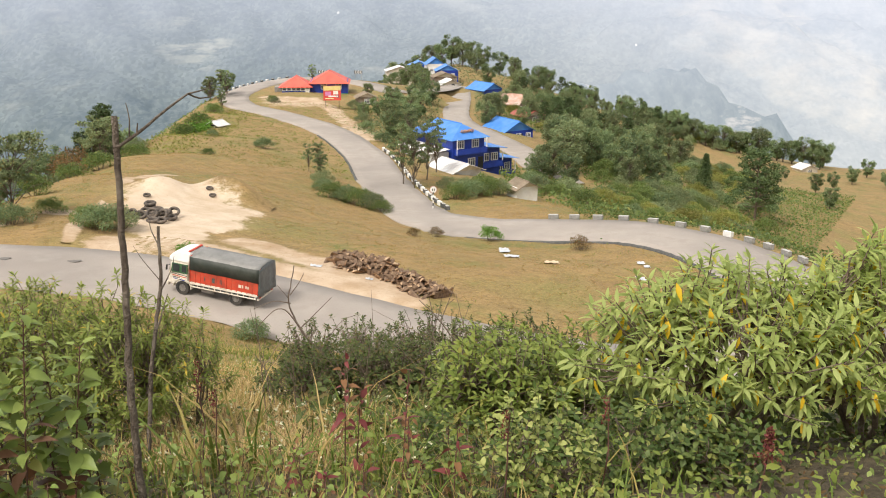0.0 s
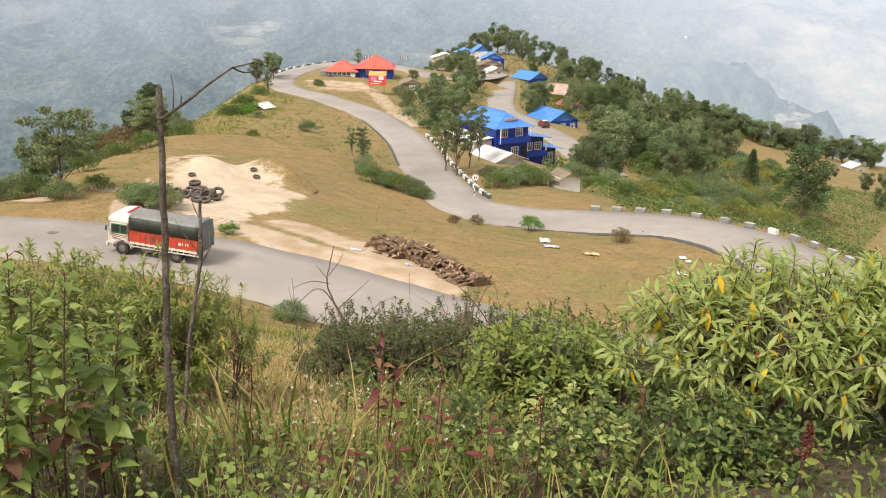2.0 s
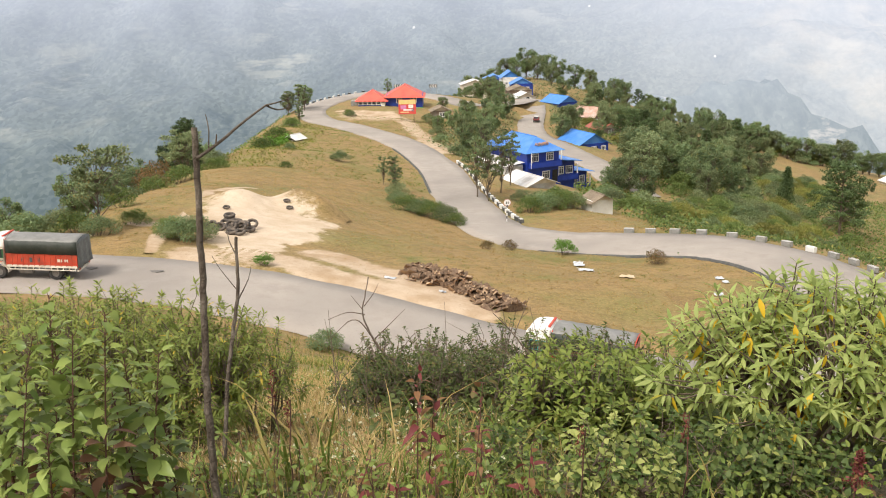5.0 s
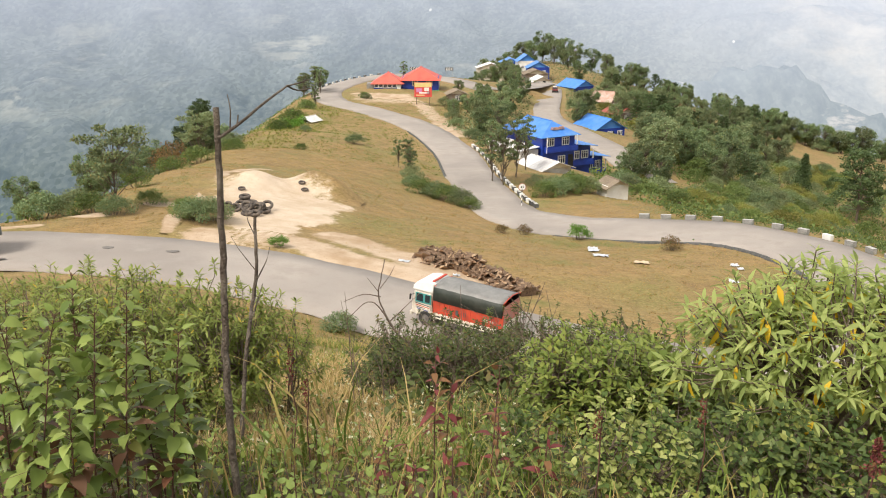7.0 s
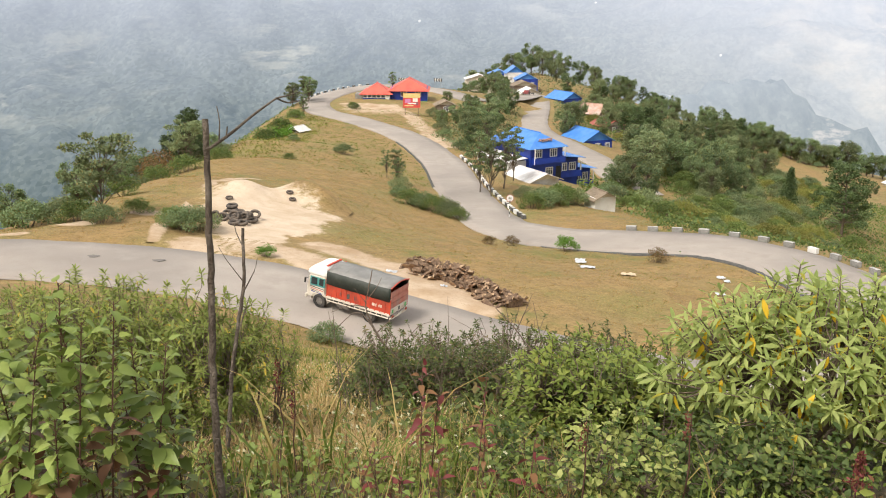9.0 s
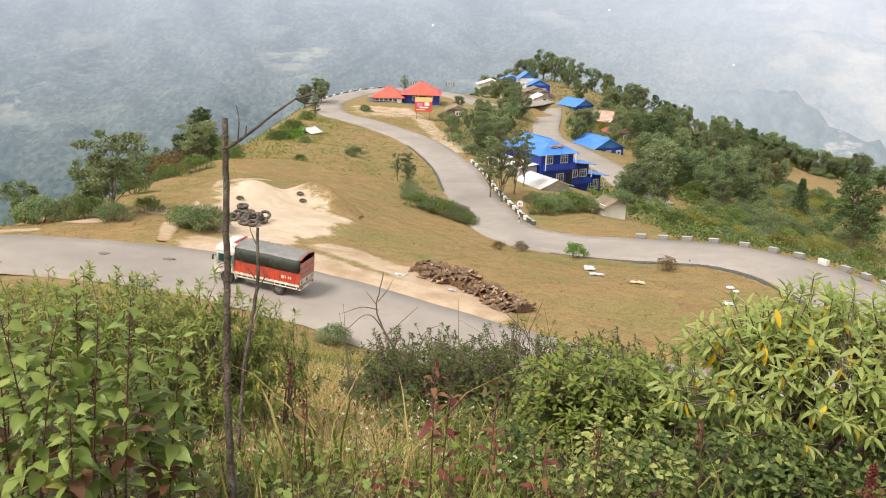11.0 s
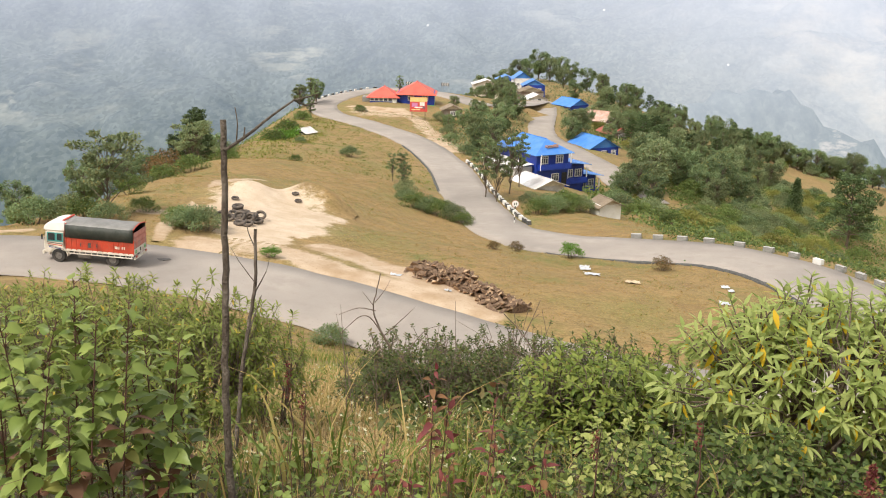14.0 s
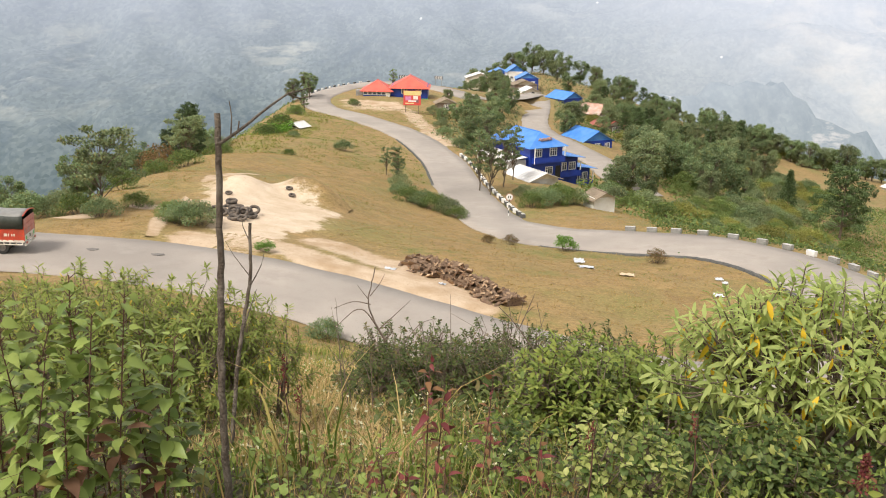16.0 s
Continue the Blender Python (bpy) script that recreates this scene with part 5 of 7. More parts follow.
def blades(P, D, L, W, bend):
    """Grass blades that bow over to D."""
    n = len(P)
    side = unit(np.cross(D, np.tile([[0, 0, 1.0]], (n, 1)))) * (W / 2)[:, None]
    up = np.tile([[0, 0, 1.0]], (n, 1))
    rows = []
    for f, w in ((0, 1.0), (0.4, 0.9), (0.75, 0.6)):
        c = P + up * (L * f * (1 - 0.5 * bend * f))[:, None] + D * (L * bend * f * f)[:, None]
        rows += [c + side * w, c - side * w]
    rows.append(P + up * (L * (1 - 0.55 * bend))[:, None] + D * (L * bend)[:, None])
    V = np.stack(rows, 1).reshape(-1, 3)
    o = (np.arange(n) * 7)[:, None]
    return V, [np.concatenate([o + np.array([[0, 1, 3, 2]]), o + np.array([[2, 3, 5, 4]])]), o + np.array([[4, 5, 6]])]


def tubes(lines, radii, sides_=6):
    """Tapered stems along lines of points."""
    V, Fq, base = [], [], 0
    for line, rr in zip(lines, radii):
        line = np.asarray(line, float)
        rr = np.linspace(rr[0], rr[1], len(line))
        t = unit(np.gradient(line, axis=0))
        a = unit(np.cross(t, np.tile([[0.31, 0.2, 0.93]], (len(line), 1)) + 0.001))
        b = np.cross(t, a)
        ang = np.arange(sides_) * 2 * np.pi / sides_
        ring = line[:, None] + (a[:, None] * np.cos(ang)[None, :, None] + b[:, None] * np.sin(ang)[None, :, None]) * rr[:, None, None]
        V.append(ring.reshape(-1, 3))
        i = base + np.arange(len(line) * sides_).reshape(len(line), sides_)
        j = np.roll(i, -1, axis=1)
        Fq.append(np.stack([i[:-1], j[:-1], j[1:], i[1:]], -1).reshape(-1, 4))
        base += len(line) * sides_
    return np.vstack(V), [np.vstack(Fq)]


def sub(name, data, mat, parent, label="", smooth=False):
    V, Fs = data
    ob = new(name, mesh_of(name, V, Fs, mat, smooth=smooth))
    ob.parent = parent
    return tagged(ob, label)


def bow(a, b, sag=0.0, wob=0.03, n=6):
    a, b = np.array(a, float), np.array(b, float)
    t = np.linspace(0, 1, n)[:, None]
    p = a + (b - a) * t
    p[:, 2] += sag * np.sin(t[:, 0] * np.pi)
    p[1:-1] += RNG.normal(size=(n - 2, 3)) * wob * np.linalg.norm(b - a)
    return p


# ---- leaf materials ----
LEAF_TREE = foliage("broadleaf_tree_leaves", (0.130, 0.195, 0.091), (0.240, 0.305, 0.143), c=(0.200, 0.200, 0.058), share=0.12, rough=0.6)
LEAF_DARK = foliage("dark_conifer_needles", (0.055, 0.090, 0.037), (0.109, 0.150, 0.053), rough=0.6, through_light=0.15)
LEAF_OLIVE = foliage("olive_tree_leaves", (0.156, 0.206, 0.100), (0.263, 0.306, 0.150), c=(0.230, 0.200, 0.070), share=0.1, rough=0.6)
LEAF_BUSH = foliage("bush_leaves", (0.097, 0.150, 0.044), (0.176, 0.234, 0.066), c=(0.250, 0.240, 0.062), share=0.1)
LEAF_YELLOWISH = foliage("yellowish_bush_leaves", (0.170, 0.190, 0.039), (0.280, 0.280, 0.070), c=(0.300, 0.240, 0.078), share=0.15)
LEAF_BRIGHT = foliage("bright_green_leaves", (0.100, 0.220, 0.027), (0.170, 0.300, 0.047), vary=0.06)
LEAF_RUSSET = foliage("russet_leaves", (0.160, 0.090, 0.039), (0.240, 0.150, 0.062), c=(0.120, 0.110, 0.039), share=0.3)
LEAF_LONG = foliage("long_pale_green_leaves", (0.32, 0.405, 0.12), (0.56, 0.62, 0.225), c=(0.500, 0.450, 0.078), share=0.03, through_light=0.5, vary=0.06)
LEAF_NARROW = foliage("narrow_leaves", (0.175, 0.225, 0.05), (0.31, 0.345, 0.09), c=(0.500, 0.380, 0.062), share=0.03, through_light=0.35, vary=0.06)
LEAF_HEART = foliage("heart_shaped_leaves", (0.14, 0.205, 0.045), (0.30, 0.36, 0.10), c=(0.220, 0.100, 0.055), share=0.03, through_light=0.25, rough=0.4, vary=0.15)
LEAF_OLD = foliage("old_reddish_leaves", (0.16, 0.075, 0.05), (0.27, 0.15, 0.09), c=(0.3, 0.3, 0.08), share=0.25)
LEAF_DEEP = foliage("small_dark_leaves", (0.055, 0.08, 0.022), (0.14, 0.165, 0.05), c=(0.160, 0.130, 0.047), share=0.12, vary=0.06)
LEAF_FRESH = foliage("fresh_green_leaves", (0.125, 0.18, 0.034), (0.265, 0.305, 0.07), c=(0.240, 0.240, 0.047), share=0.06, vary=0.06)
LEAF_ROUND = foliage("round_dark_leaves", (0.06, 0.10, 0.028), (0.15, 0.19, 0.055), c=(0.30, 0.32, 0.09), share=0.1, vary=0.06)
LEAF_LIME = foliage("yellow_green_leaves", (0.22, 0.27, 0.065), (0.42, 0.44, 0.15), c=(0.100, 0.150, 0.039), share=0.3, vary=0.06)
LEAF_RED = foliage("dark_red_leaves", (0.14, 0.03, 0.035), (0.27, 0.08, 0.07), c=(0.25, 0.13, 0.06), share=0.3, vary=0.06)
LEAF_GOLD = foliage("yellow_leaves", (0.620, 0.400, 0.023), (0.720, 0.500, 0.039), vary=0.06)
STRAW = foliage("dry_grass_blades", (0.38, 0.265, 0.1), (0.52, 0.39, 0.17), c=(0.160, 0.180, 0.039), share=0.3, rough=0.7, vary=0.06)
MEADOW_STRAW = foliage("short_meadow_grass", (0.36, 0.225, 0.085), (0.5, 0.34, 0.14), c=(0.26, 0.24, 0.06), share=0.15, rough=0.8, through_light=0.5, vary=0.06)
PALE_STRAW = foliage("pale_dry_grass", (0.54, 0.38, 0.17), (0.72, 0.56, 0.31), c=(0.30, 0.17, 0.08), share=0.2, rough=0.8, vary=0.06)
GREEN_GRASS = foliage("green_grass_blades", (0.110, 0.170, 0.027), (0.210, 0.260, 0.051), c=(0.360, 0.290, 0.094), share=0.25, rough=0.6, vary=0.06)
PETAL = foliage("white_flower_heads", (0.650, 0.630, 0.429), (0.750, 0.730, 0.530))
DEADWOOD = surface("grey_brown_deadwood", (0.085, 0.062, 0.045), (0.16, 0.125, 0.095), 30, c=(0.24, 0.2, 0.16), cscale=8, rough=0.9, bump=0.7, bscale=60, stretch=(1, 1, 0.25))
TWIGWOOD = surface("thin_twig_bark", (0.13, 0.09, 0.065), (0.22, 0.17, 0.13), 20, rough=0.9, bump=0.3)
RED_STEM = surface("red_brown_stem", (0.09, 0.04, 0.03), (0.15, 0.075, 0.05), 20, rough=0.7, bump=0.2)


# ---- trees of the middle distance ----
def tree_kind(name, label, height, spread, style, leaf, group, n_leaves=1900, leaf_size=0.42):
    """A tree at the origin: a tapered trunk with limbs, and a crown of leaf clumps. It is put away until placed."""
    t = hold(name, pose(0, 0, 0), label, "tree", group)
    lines, radii, clumps = [], [], []
    lean = RNG.normal(size=2) * 0.03 * height
    top = np.array([lean[0], lean[1], height * 0.96])
    trunk = bow((0, 0, -0.6), top, wob=0.006, n=9)
    lines.append(trunk)
    radii.append((height * (0.011 if style == "airy" else 0.022) + 0.02, 0.02))
    if style == "broad":
        for k in range(44):
            f = RNG.uniform(0.2, 1.0)
            a = k * 2.4 + RNG.normal() * 0.4
            r = spread * (0.35 + 0.65 * math.sin(math.pi * min(1, (1.08 - f) / 0.72)) ** 0.6) * RNG.uniform(0.55, 1.05)
            o = trunk[int(f * 7)]
            c = np.array([o[0] + r * math.cos(a), o[1] + r * math.sin(a), height * f + RNG.uniform(0, 0.1) * height])
            lines.append(bow(o, c, sag=0.04 * height, n=5))
            radii.append((height * 0.008, 0.012))
            clumps.append((c, spread * RNG.uniform(0.18, 0.4), 0.75))
    elif style == "sparse":
        for k in range(11):
            f = RNG.uniform(0.5, 1.0)
            a = k * 2.4 + RNG.normal() * 0.4
            r = spread * RNG.uniform(0.3, 1.0) * (1.2 - f * 0.5)
            o = trunk[int(f * 7)]
            c = np.array([o[0] + r * math.cos(a), o[1] + r * math.sin(a), height * f + RNG.uniform(0, 0.08) * height])
            lines.append(bow(o, c, sag=0.03 * height, n=5))
            radii.append((height * 0.006, 0.01))
            clumps.append((c, spread * RNG.uniform(0.22, 0.38), 0.6))
    elif style == "airy":
        for k in range(34):
            f = RNG.uniform(0.45, 1.0)
            a = k * 2.4 + RNG.normal() * 0.4
            r = spread * RNG.uniform(0.25, 1.0) * (1.25 - 0.6 * f)
            o = trunk[int(f * 6)]
            c = np.array([o[0] + r * math.cos(a), o[1] + r * math.sin(a), height * f + RNG.uniform(0, 0.06) * height])
            lines.append(bow(o, c, sag=0.03 * height, n=5))
            radii.append((height * 0.006, 0.01))
            clumps.append((c, spread * RNG.uniform(0.16, 0.28), 0.4))
    elif style == "pine":
        for k in range(52):
            f = 0.26 + 0.72 * k / 51
            a = k * 2.4
            r = spread * (1.12 - f) ** 0.55 * RNG.uniform(0.45, 1.0)
            o = trunk[min(8, int(f * 8))]
            c = np.array([o[0] + r * math.cos(a), o[1] + r * math.sin(a), height * f + 0.02 * height])
            lines.append(bow(o, c, n=4))
            radii.append((height * 0.006, 0.01))
            clumps.append((c, spread * RNG.uniform(0.13, 0.25), 0.4))
    else:
        for k in range(46):
            f = 0.08 + 0.9 * k / 45
            a = k * 2.4
            r = spread * (1.03 - f) * RNG.uniform(0.3, 0.85)
            clumps.append((np.array([r * math.cos(a), r * math.sin(a), height * f]), spread * (0.2 + 0.3 * (1 - f)), 0.9))
    sub("trunk", tubes(lines, radii, 6), BARK, t)
    per = n_leaves // len(clumps)
    P = []
    for c, r, flat in clumps:
        d = unit(RNG.normal(size=(per, 3))) * (RNG.uniform(0.25, 1.0, size=(per, 1)) ** 0.5)
        d[:, 2] *= flat
        P.append(c + d * r)
    P = np.vstack(P)
    n = len(P)
    N = unit(RNG.normal(size=(n, 3)) * 0.8 + np.array([0, 0, 0.9]))
    D = unit(np.cross(N, RNG.normal(size=(n, 3))))
    L = leaf_size * RNG.uniform(0.6, 1.3, n)
    sub("crown", flat_leaves(P, D, N, L, L * RNG.uniform(0.45, 0.75, n)), leaf, t)
    return t


def bush_kind(name, label, r, hgt, leaf, group, n_leaves=3600, leaf_size=0.125, wood=None):
    t = hold(name, pose(0, 0, 0), label, "bush", group)
    lines, radii, clumps = [], [], []
    for k in range(13):
        a, rr = k * 2.4, r * math.sqrt((k + 0.5) / 13) * RNG.uniform(0.7, 1.0)
        c = np.array([rr * math.cos(a), rr * math.sin(a), hgt * (0.35 + 0.6 * (1 - (rr / r) ** 2)) * RNG.uniform(0.75, 1.1)])
        lines.append(bow((rr * 0.2 * math.cos(a), rr * 0.2 * math.sin(a), -0.3), c, sag=0.05, n=5))
        radii.append((0.03, 0.008))
        clumps.append((c, r * RNG.uniform(0.3, 0.45)))
    sub("stem_frame", tubes(lines, radii, 5), wood or BARK, t)
    per = n_leaves // len(clumps)
    P = np.vstack([c + unit(RNG.normal(size=(per, 3))) * (RNG.uniform(0.2, 1.05, size=(per, 1)) ** 0.5) * rr * np.array([1, 1, 0.75]) for c, rr in clumps])
    P = P[P[:, 2] > -0.2]
    n = len(P)
    N = unit(RNG.normal(size=(n, 3)) * 0.8 + np.array([0, 0, 0.8]))
    D = unit(np.cross(N, RNG.normal(size=(n, 3))))
    L = leaf_size * RNG.uniform(0.6, 1.3, n)
    sub("foliage", flat_leaves(P, D, N, L, L * RNG.uniform(0.45, 0.7, n)), leaf, t)
    return t


USED = set()


def plant(proto, x, y, scale=1.0, sink=0.1, turn=None, squash=1.0):
    """Sets a plant on the ground: the first call moves the plant itself, later calls copies of it."""
    m = pose(x, y, gz(x, y) - sink, 0, 0, RNG.uniform(0, 360) if turn is None else turn)
    if proto.name not in USED:
        USED.add(proto.name)
        proto.matrix_world = m
        ob = proto
    else:
        ob = copy_thing(proto, m)
    ob.scale = (scale, scale, scale * squash)
    return ob


broad = [tree_kind("tree", "leafy green hillside tree with an uneven crown", 7.0, 2.7, "broad", m_, "trees on the wooded slope", 6200, 0.3) for m_ in (LEAF_TREE, LEAF_OLIVE, LEAF_TREE)]
sparse = [tree_kind("roadside_tree", "slender young tree with an open feathery crown", 7.5, 1.8, "airy", m_, "slender roadside trees", 2600, 0.24) for m_ in (LEAF_OLIVE, LEAF_TREE)]
pines = [tree_kind("pine_tree", "dark green pine with layered boughs", 11.0, 3.6, "pine", LEAF_DARK, "pines", 6000, 0.32)]
great_pine = tree_kind("great_pine", "tall spreading dark pine standing over the scrub", 15.0, 7.2, "pine", LEAF_DARK, "pines", 9000, 0.42)
spire = tree_kind("cypress_tree", "dark narrow cone-shaped conifer", 10.0, 3.0, "spire", LEAF_DARK, "pines", 5200, 0.36)
bushes = [bush_kind("bush", "rounded green bush on the dry grass", 1.5, 1.5, m_, "roadside bushes") for m_ in (LEAF_BUSH, LEAF_TREE, LEAF_OLIVE)]
bushes.append(bush_kind("bush", "yellow-green bush on the wooded slope", 1.5, 1.5, LEAF_YELLOWISH, "roadside bushes"))
bright_bush = bush_kind("bright_bush", "small bright green bush at the road's edge", 1.0, 1.2, LEAF_BRIGHT, "roadside bushes", 2000, 0.11)
dry_bush = bush_kind("dry_bush", "small russet half-dry bush", 1.0, 1.2, LEAF_RUSSET, "roadside bushes", 1300, 0.11)

# the slope to the valley and the bank beside the sand
for x, y, k, s in ((-42, 76, 0, 0.8), (-45, 84, 2, 0.75), (-47, 95, 0, 0.8), (-52, 104, 1, 0.8), (-49, 88, 1, 0.6), (-56, 118, 2, 0.9), (-54, 128, 0, 1.0), (-57, 140, 1, 1.0),
                   (-60, 150, 2, 0.95), (-52, 112, 0, 0.8), (-64, 165, 0, 0.9), (-45, 70, 2, 0.7), (-51, 80, 0, 0.8), (-56, 92, 2, 0.9), (-60, 106, 1, 0.9)):
    plant(broad[k], x, y, s * (0.72 if y < 100 else 0.85), 0.3)
airy = tree_kind("spreading_tree", "airy spreading tree on the bank beside the road", 6.6, 3.3, "airy", LEAF_OLIVE, "", 5200, 0.24)
plant(airy, -35.2, 67.2, 1.0, 0.2, turn=40)
plant(airy, -46.5, 112, 0.95, 0.2)
for x, y, s in ((-50.5, 124, 0.72), (-53.5, 131, 0.8), (-56.5, 139, 0.7), (-55, 127, 0.6)):
    plant(pines[0], x, y, s, 0.3)
plant(dry_bush, -44.5, 98, 2.2)
plant(dry_bush, -47, 106, 2.4)
for x, y, s, k in ((-34.0, 64.6, 1.0, 1), (-36.6, 66.0, 1.1, 0), (-38.8, 67.0, 1.2, 2), (-41, 66, 1.4, 1), (-33.6, 70.2, 0.8, 0), (-39, 79, 1.2, 0), (-41.5, 92, 1.2, 0), (-43, 103, 1.3, 0), (-27.4, 64.6, 1.15, 1), (-26.2, 65.3, 1.1, 2), (-28.6, 65.6, 0.9, 0),
                   (-44, 118, 1.2, 0), (-47.5, 150, 1.6, 0), (-51, 170, 1.6, 0), (-48.5, 130, 1.2, 2), (-30.6, 133.7, 1.0, 1), (-40, 140, 0.7, 1), (-35, 120, 0.6, 0),
                   (-15.6, 103.4, 1.15, 0), (-14.0, 102.4, 1.2, 1), (-12.4, 101.3, 1.25, 0), (-10.8, 100.2, 1.1, 2), (-9.6, 98.8, 0.9, 0), (-17.6, 108, 1.0, 1), (-18.6, 113, 1.0, 2),
                   (-52, 184, 1.3, 0), (-55.5, 196, 1.2, 2), (-46.6, 214.5, 0.9, 0), (-45.4, 212, 0.8, 2)):
    plant(bushes[k], x, y, s)
plant(bright_bush, 2.2, 81.2, 1.15)
plant(bright_bush, -19.4, 59.9, 0.0001 + 0.75)
plant(dry_bush, 10.1, 77.2, 1.0)
plant(dry_bush, -5.0, 83.2, 0.7)
plant(dry_bush, -2.9, 84.0, 0.8)
plant(bushes[1], -11.8, 46.9, 0.75)
for x, y, s, k in ((-19.6, 117, 0.62, 0), (-21.8, 122, 0.5, 1), (-18.9, 113.5, 0.5, 1), (-59.5, 223, 0.85, 1), (-61.5, 226, 0.9, 0), (-63, 221, 0.8, 0), (-53.5, 196, 0.6, 1), (-57, 208, 0.6, 0), (-43.5, 252, 0.7, 1),
                   (-6.9, 114.5, 1.0, 0), (-8.5, 117.5, 1.05, 1), (-5.6, 122, 1.05, 0), (-4.7, 131.2, 1.0, 1), (-10.0, 148, 1.0, 0)):
    plant(sparse[k], x, y, s)
plant(broad[0], -61, 229, 0.75)
plant(broad[1], -64, 224, 0.7)
# about the houses
for x, y, k, s in ((-14, 165, 0, 0.85), (-12, 174, 2, 0.95), (-16, 183, 1, 0.9), (-12.5, 190, 0, 1.0), (-17.5, 198, 2, 0.9), (-14, 206, 1, 1.0), (-18, 214, 0, 0.95), (-12, 218, 2, 1.1), (-19, 224, 1, 0.85), (-13.5, 230, 0, 1.05),
                   (-23, 196, 2, 0.6), (-21, 206, 0, 0.7), (-26, 232, 1, 0.6), (-10.5, 240, 2, 1.0), (-13, 250, 0, 0.9), (5.2, 224, 1, 1.1), (7.5, 236, 0, 1.05), (3.6, 217, 2, 0.9), (-16, 262, 1, 0.95), (-20, 284, 0, 0.9), (-26, 300, 2, 0.9), (-24, 318, 1, 0.95),
                   (-16, 305, 0, 1.0), (-18, 335, 2, 1.1), (-36, 330, 1, 0.8), (-33, 345, 0, 0.8), (-30, 375, 1, 1.3), (-22, 396, 0, 1.3), (-13, 398, 2, 1.4), (-4, 400, 1, 1.35), (5, 396, 0, 1.3), (-18, 408, 1, 1.6), (-9, 410, 0, 1.65), (0, 410, 2, 1.5), (12, 402, 2, 1.3), (-26, 404, 1, 1.2), (2, 380, 1, 1.1), (6, 350, 2, 1.1)):
    plant(broad[k], x, y, s * (0.86 if y < 260 else 1.0), 0.4)
for x, y, s, k in ((-1.5, 108, 1.2, 0), (0.5, 109.5, 1.35, 1), (2.4, 111.2, 1.35, 0), (4.0, 112.6, 1.2, 2), (-0.6, 112, 1.2, 1), (1.8, 114.5, 1.4, 0), (-2.8, 116, 0.9, 2),
                   (-22, 186, 1.2, 2), (-20, 176, 1.1, 1), (-24, 205, 1.3, 0), (-27, 212, 1.2, 2), (-15, 158, 1.2, 1), (-10, 158, 1.2, 0), (9.8, 146, 1.1, 1)):
    plant(bushes[k], x, y, s)

# the wooded slope
woods, grown = [], 0
for _ in range(6000):
    x, y = RNG.uniform(8, 120), RNG.uniform(92, 400)
    edge = 8.5 + max(0, (118 - y)) * 0.9 + max(0, y - 150) * 0.035
    near_lane = min(math.hypot(x - q[0], y - q[1]) for q in LOW_ROAD[::3]) < 7
    lodge = math.hypot(x - 10.2, y - 212) < 13 or math.hypot(x - 10, y - 262) < 10 or (x < 16 and 190 < y < 206)
    clear = math.hypot(x - 60, y - 188) < 9 or math.hypot(x - 54, y - 208) < 5
    field = clear or ((x - 108) / 34) ** 2 + ((y - 318) / 34) ** 2 < 1 or ((x - 92) / 16) ** 2 + ((y - 245) / 14) ** 2 < 1
    if x < edge or near_lane or lodge or field or x > 22 + (y - 90) * 0.46 - max(0, y - 170) * 0.16:
        continue
    gap = 2.9 if y < 200 else 3.6
    if any((x - a) ** 2 + (y - b) ** 2 < gap * gap for a, b in woods):
        continue
    woods.append((x, y))
    low = y < 165 or x > 14 + (y - 90) * 0.27 or RNG.random() < 0.3 or grown >= 205
    if low:
        plant(bushes[int(RNG.integers(4))], x, y, RNG.uniform(0.9, 1.6) * (1.0 if y < 150 else 1.2), 0.2)
    elif RNG.random() < 0.12:
        plant(pines[0], x, y, RNG.uniform(0.55, 0.95), 0.3)
    else:
        grown += 1
        plant(broad[int(RNG.integers(3))], x, y, RNG.uniform(0.5, 1.1) * (1.0 if y < 215 else 0.95), 0.5, squash=RNG.uniform(0.95, 1.35))
    if len(woods) > 420:
        break
for k, (x, y, s) in enumerate(((17.5, 183, 1.15), (19, 176, 1.2), (18.5, 190, 1.0), (14.5, 158, 0.95), (12.2, 150, 0.7), (16.5, 149, 0.85), (18, 165, 1.25), (22, 184, 1.0), (11.5, 158, 0.6), (13.6, 165, 0.75))):
    plant(broad[(k + 1) % 3], x, y, s, 0.3)
plant(great_pine, 60.0, 188, 1.0, 0.4)
plant(pines[0], 66, 205, 0.8, 0.2)
plant(pines[0], 24, 262, 0.7, 0.2)
plant(spire, 54, 208, 0.95, 0.2)
for x, y, s in ((92, 230, 0.8), (100, 262, 0.8), (112, 280, 0.7), (126, 300, 0.8), (134, 292, 0.8), (118, 352, 1.0), (105, 358, 1.0), (94, 362, 1.1), (84, 366, 1.0), (130, 340, 1.0), (140, 322, 0.9), (76, 372, 1.0), (88, 290, 0.5), (96, 284, 0.5), (104, 300, 0.5)):
    plant(broad[0] if s < 1 else broad[2], x, y, s, 0.4)
for k in range(26):
    plant(broad[k % 3], 66 + 2.9 * k + RNG.uniform(-2, 2), 362 - 0.45 * k + RNG.uniform(-7, 7), RNG.uniform(0.9, 1.5), 0.5)

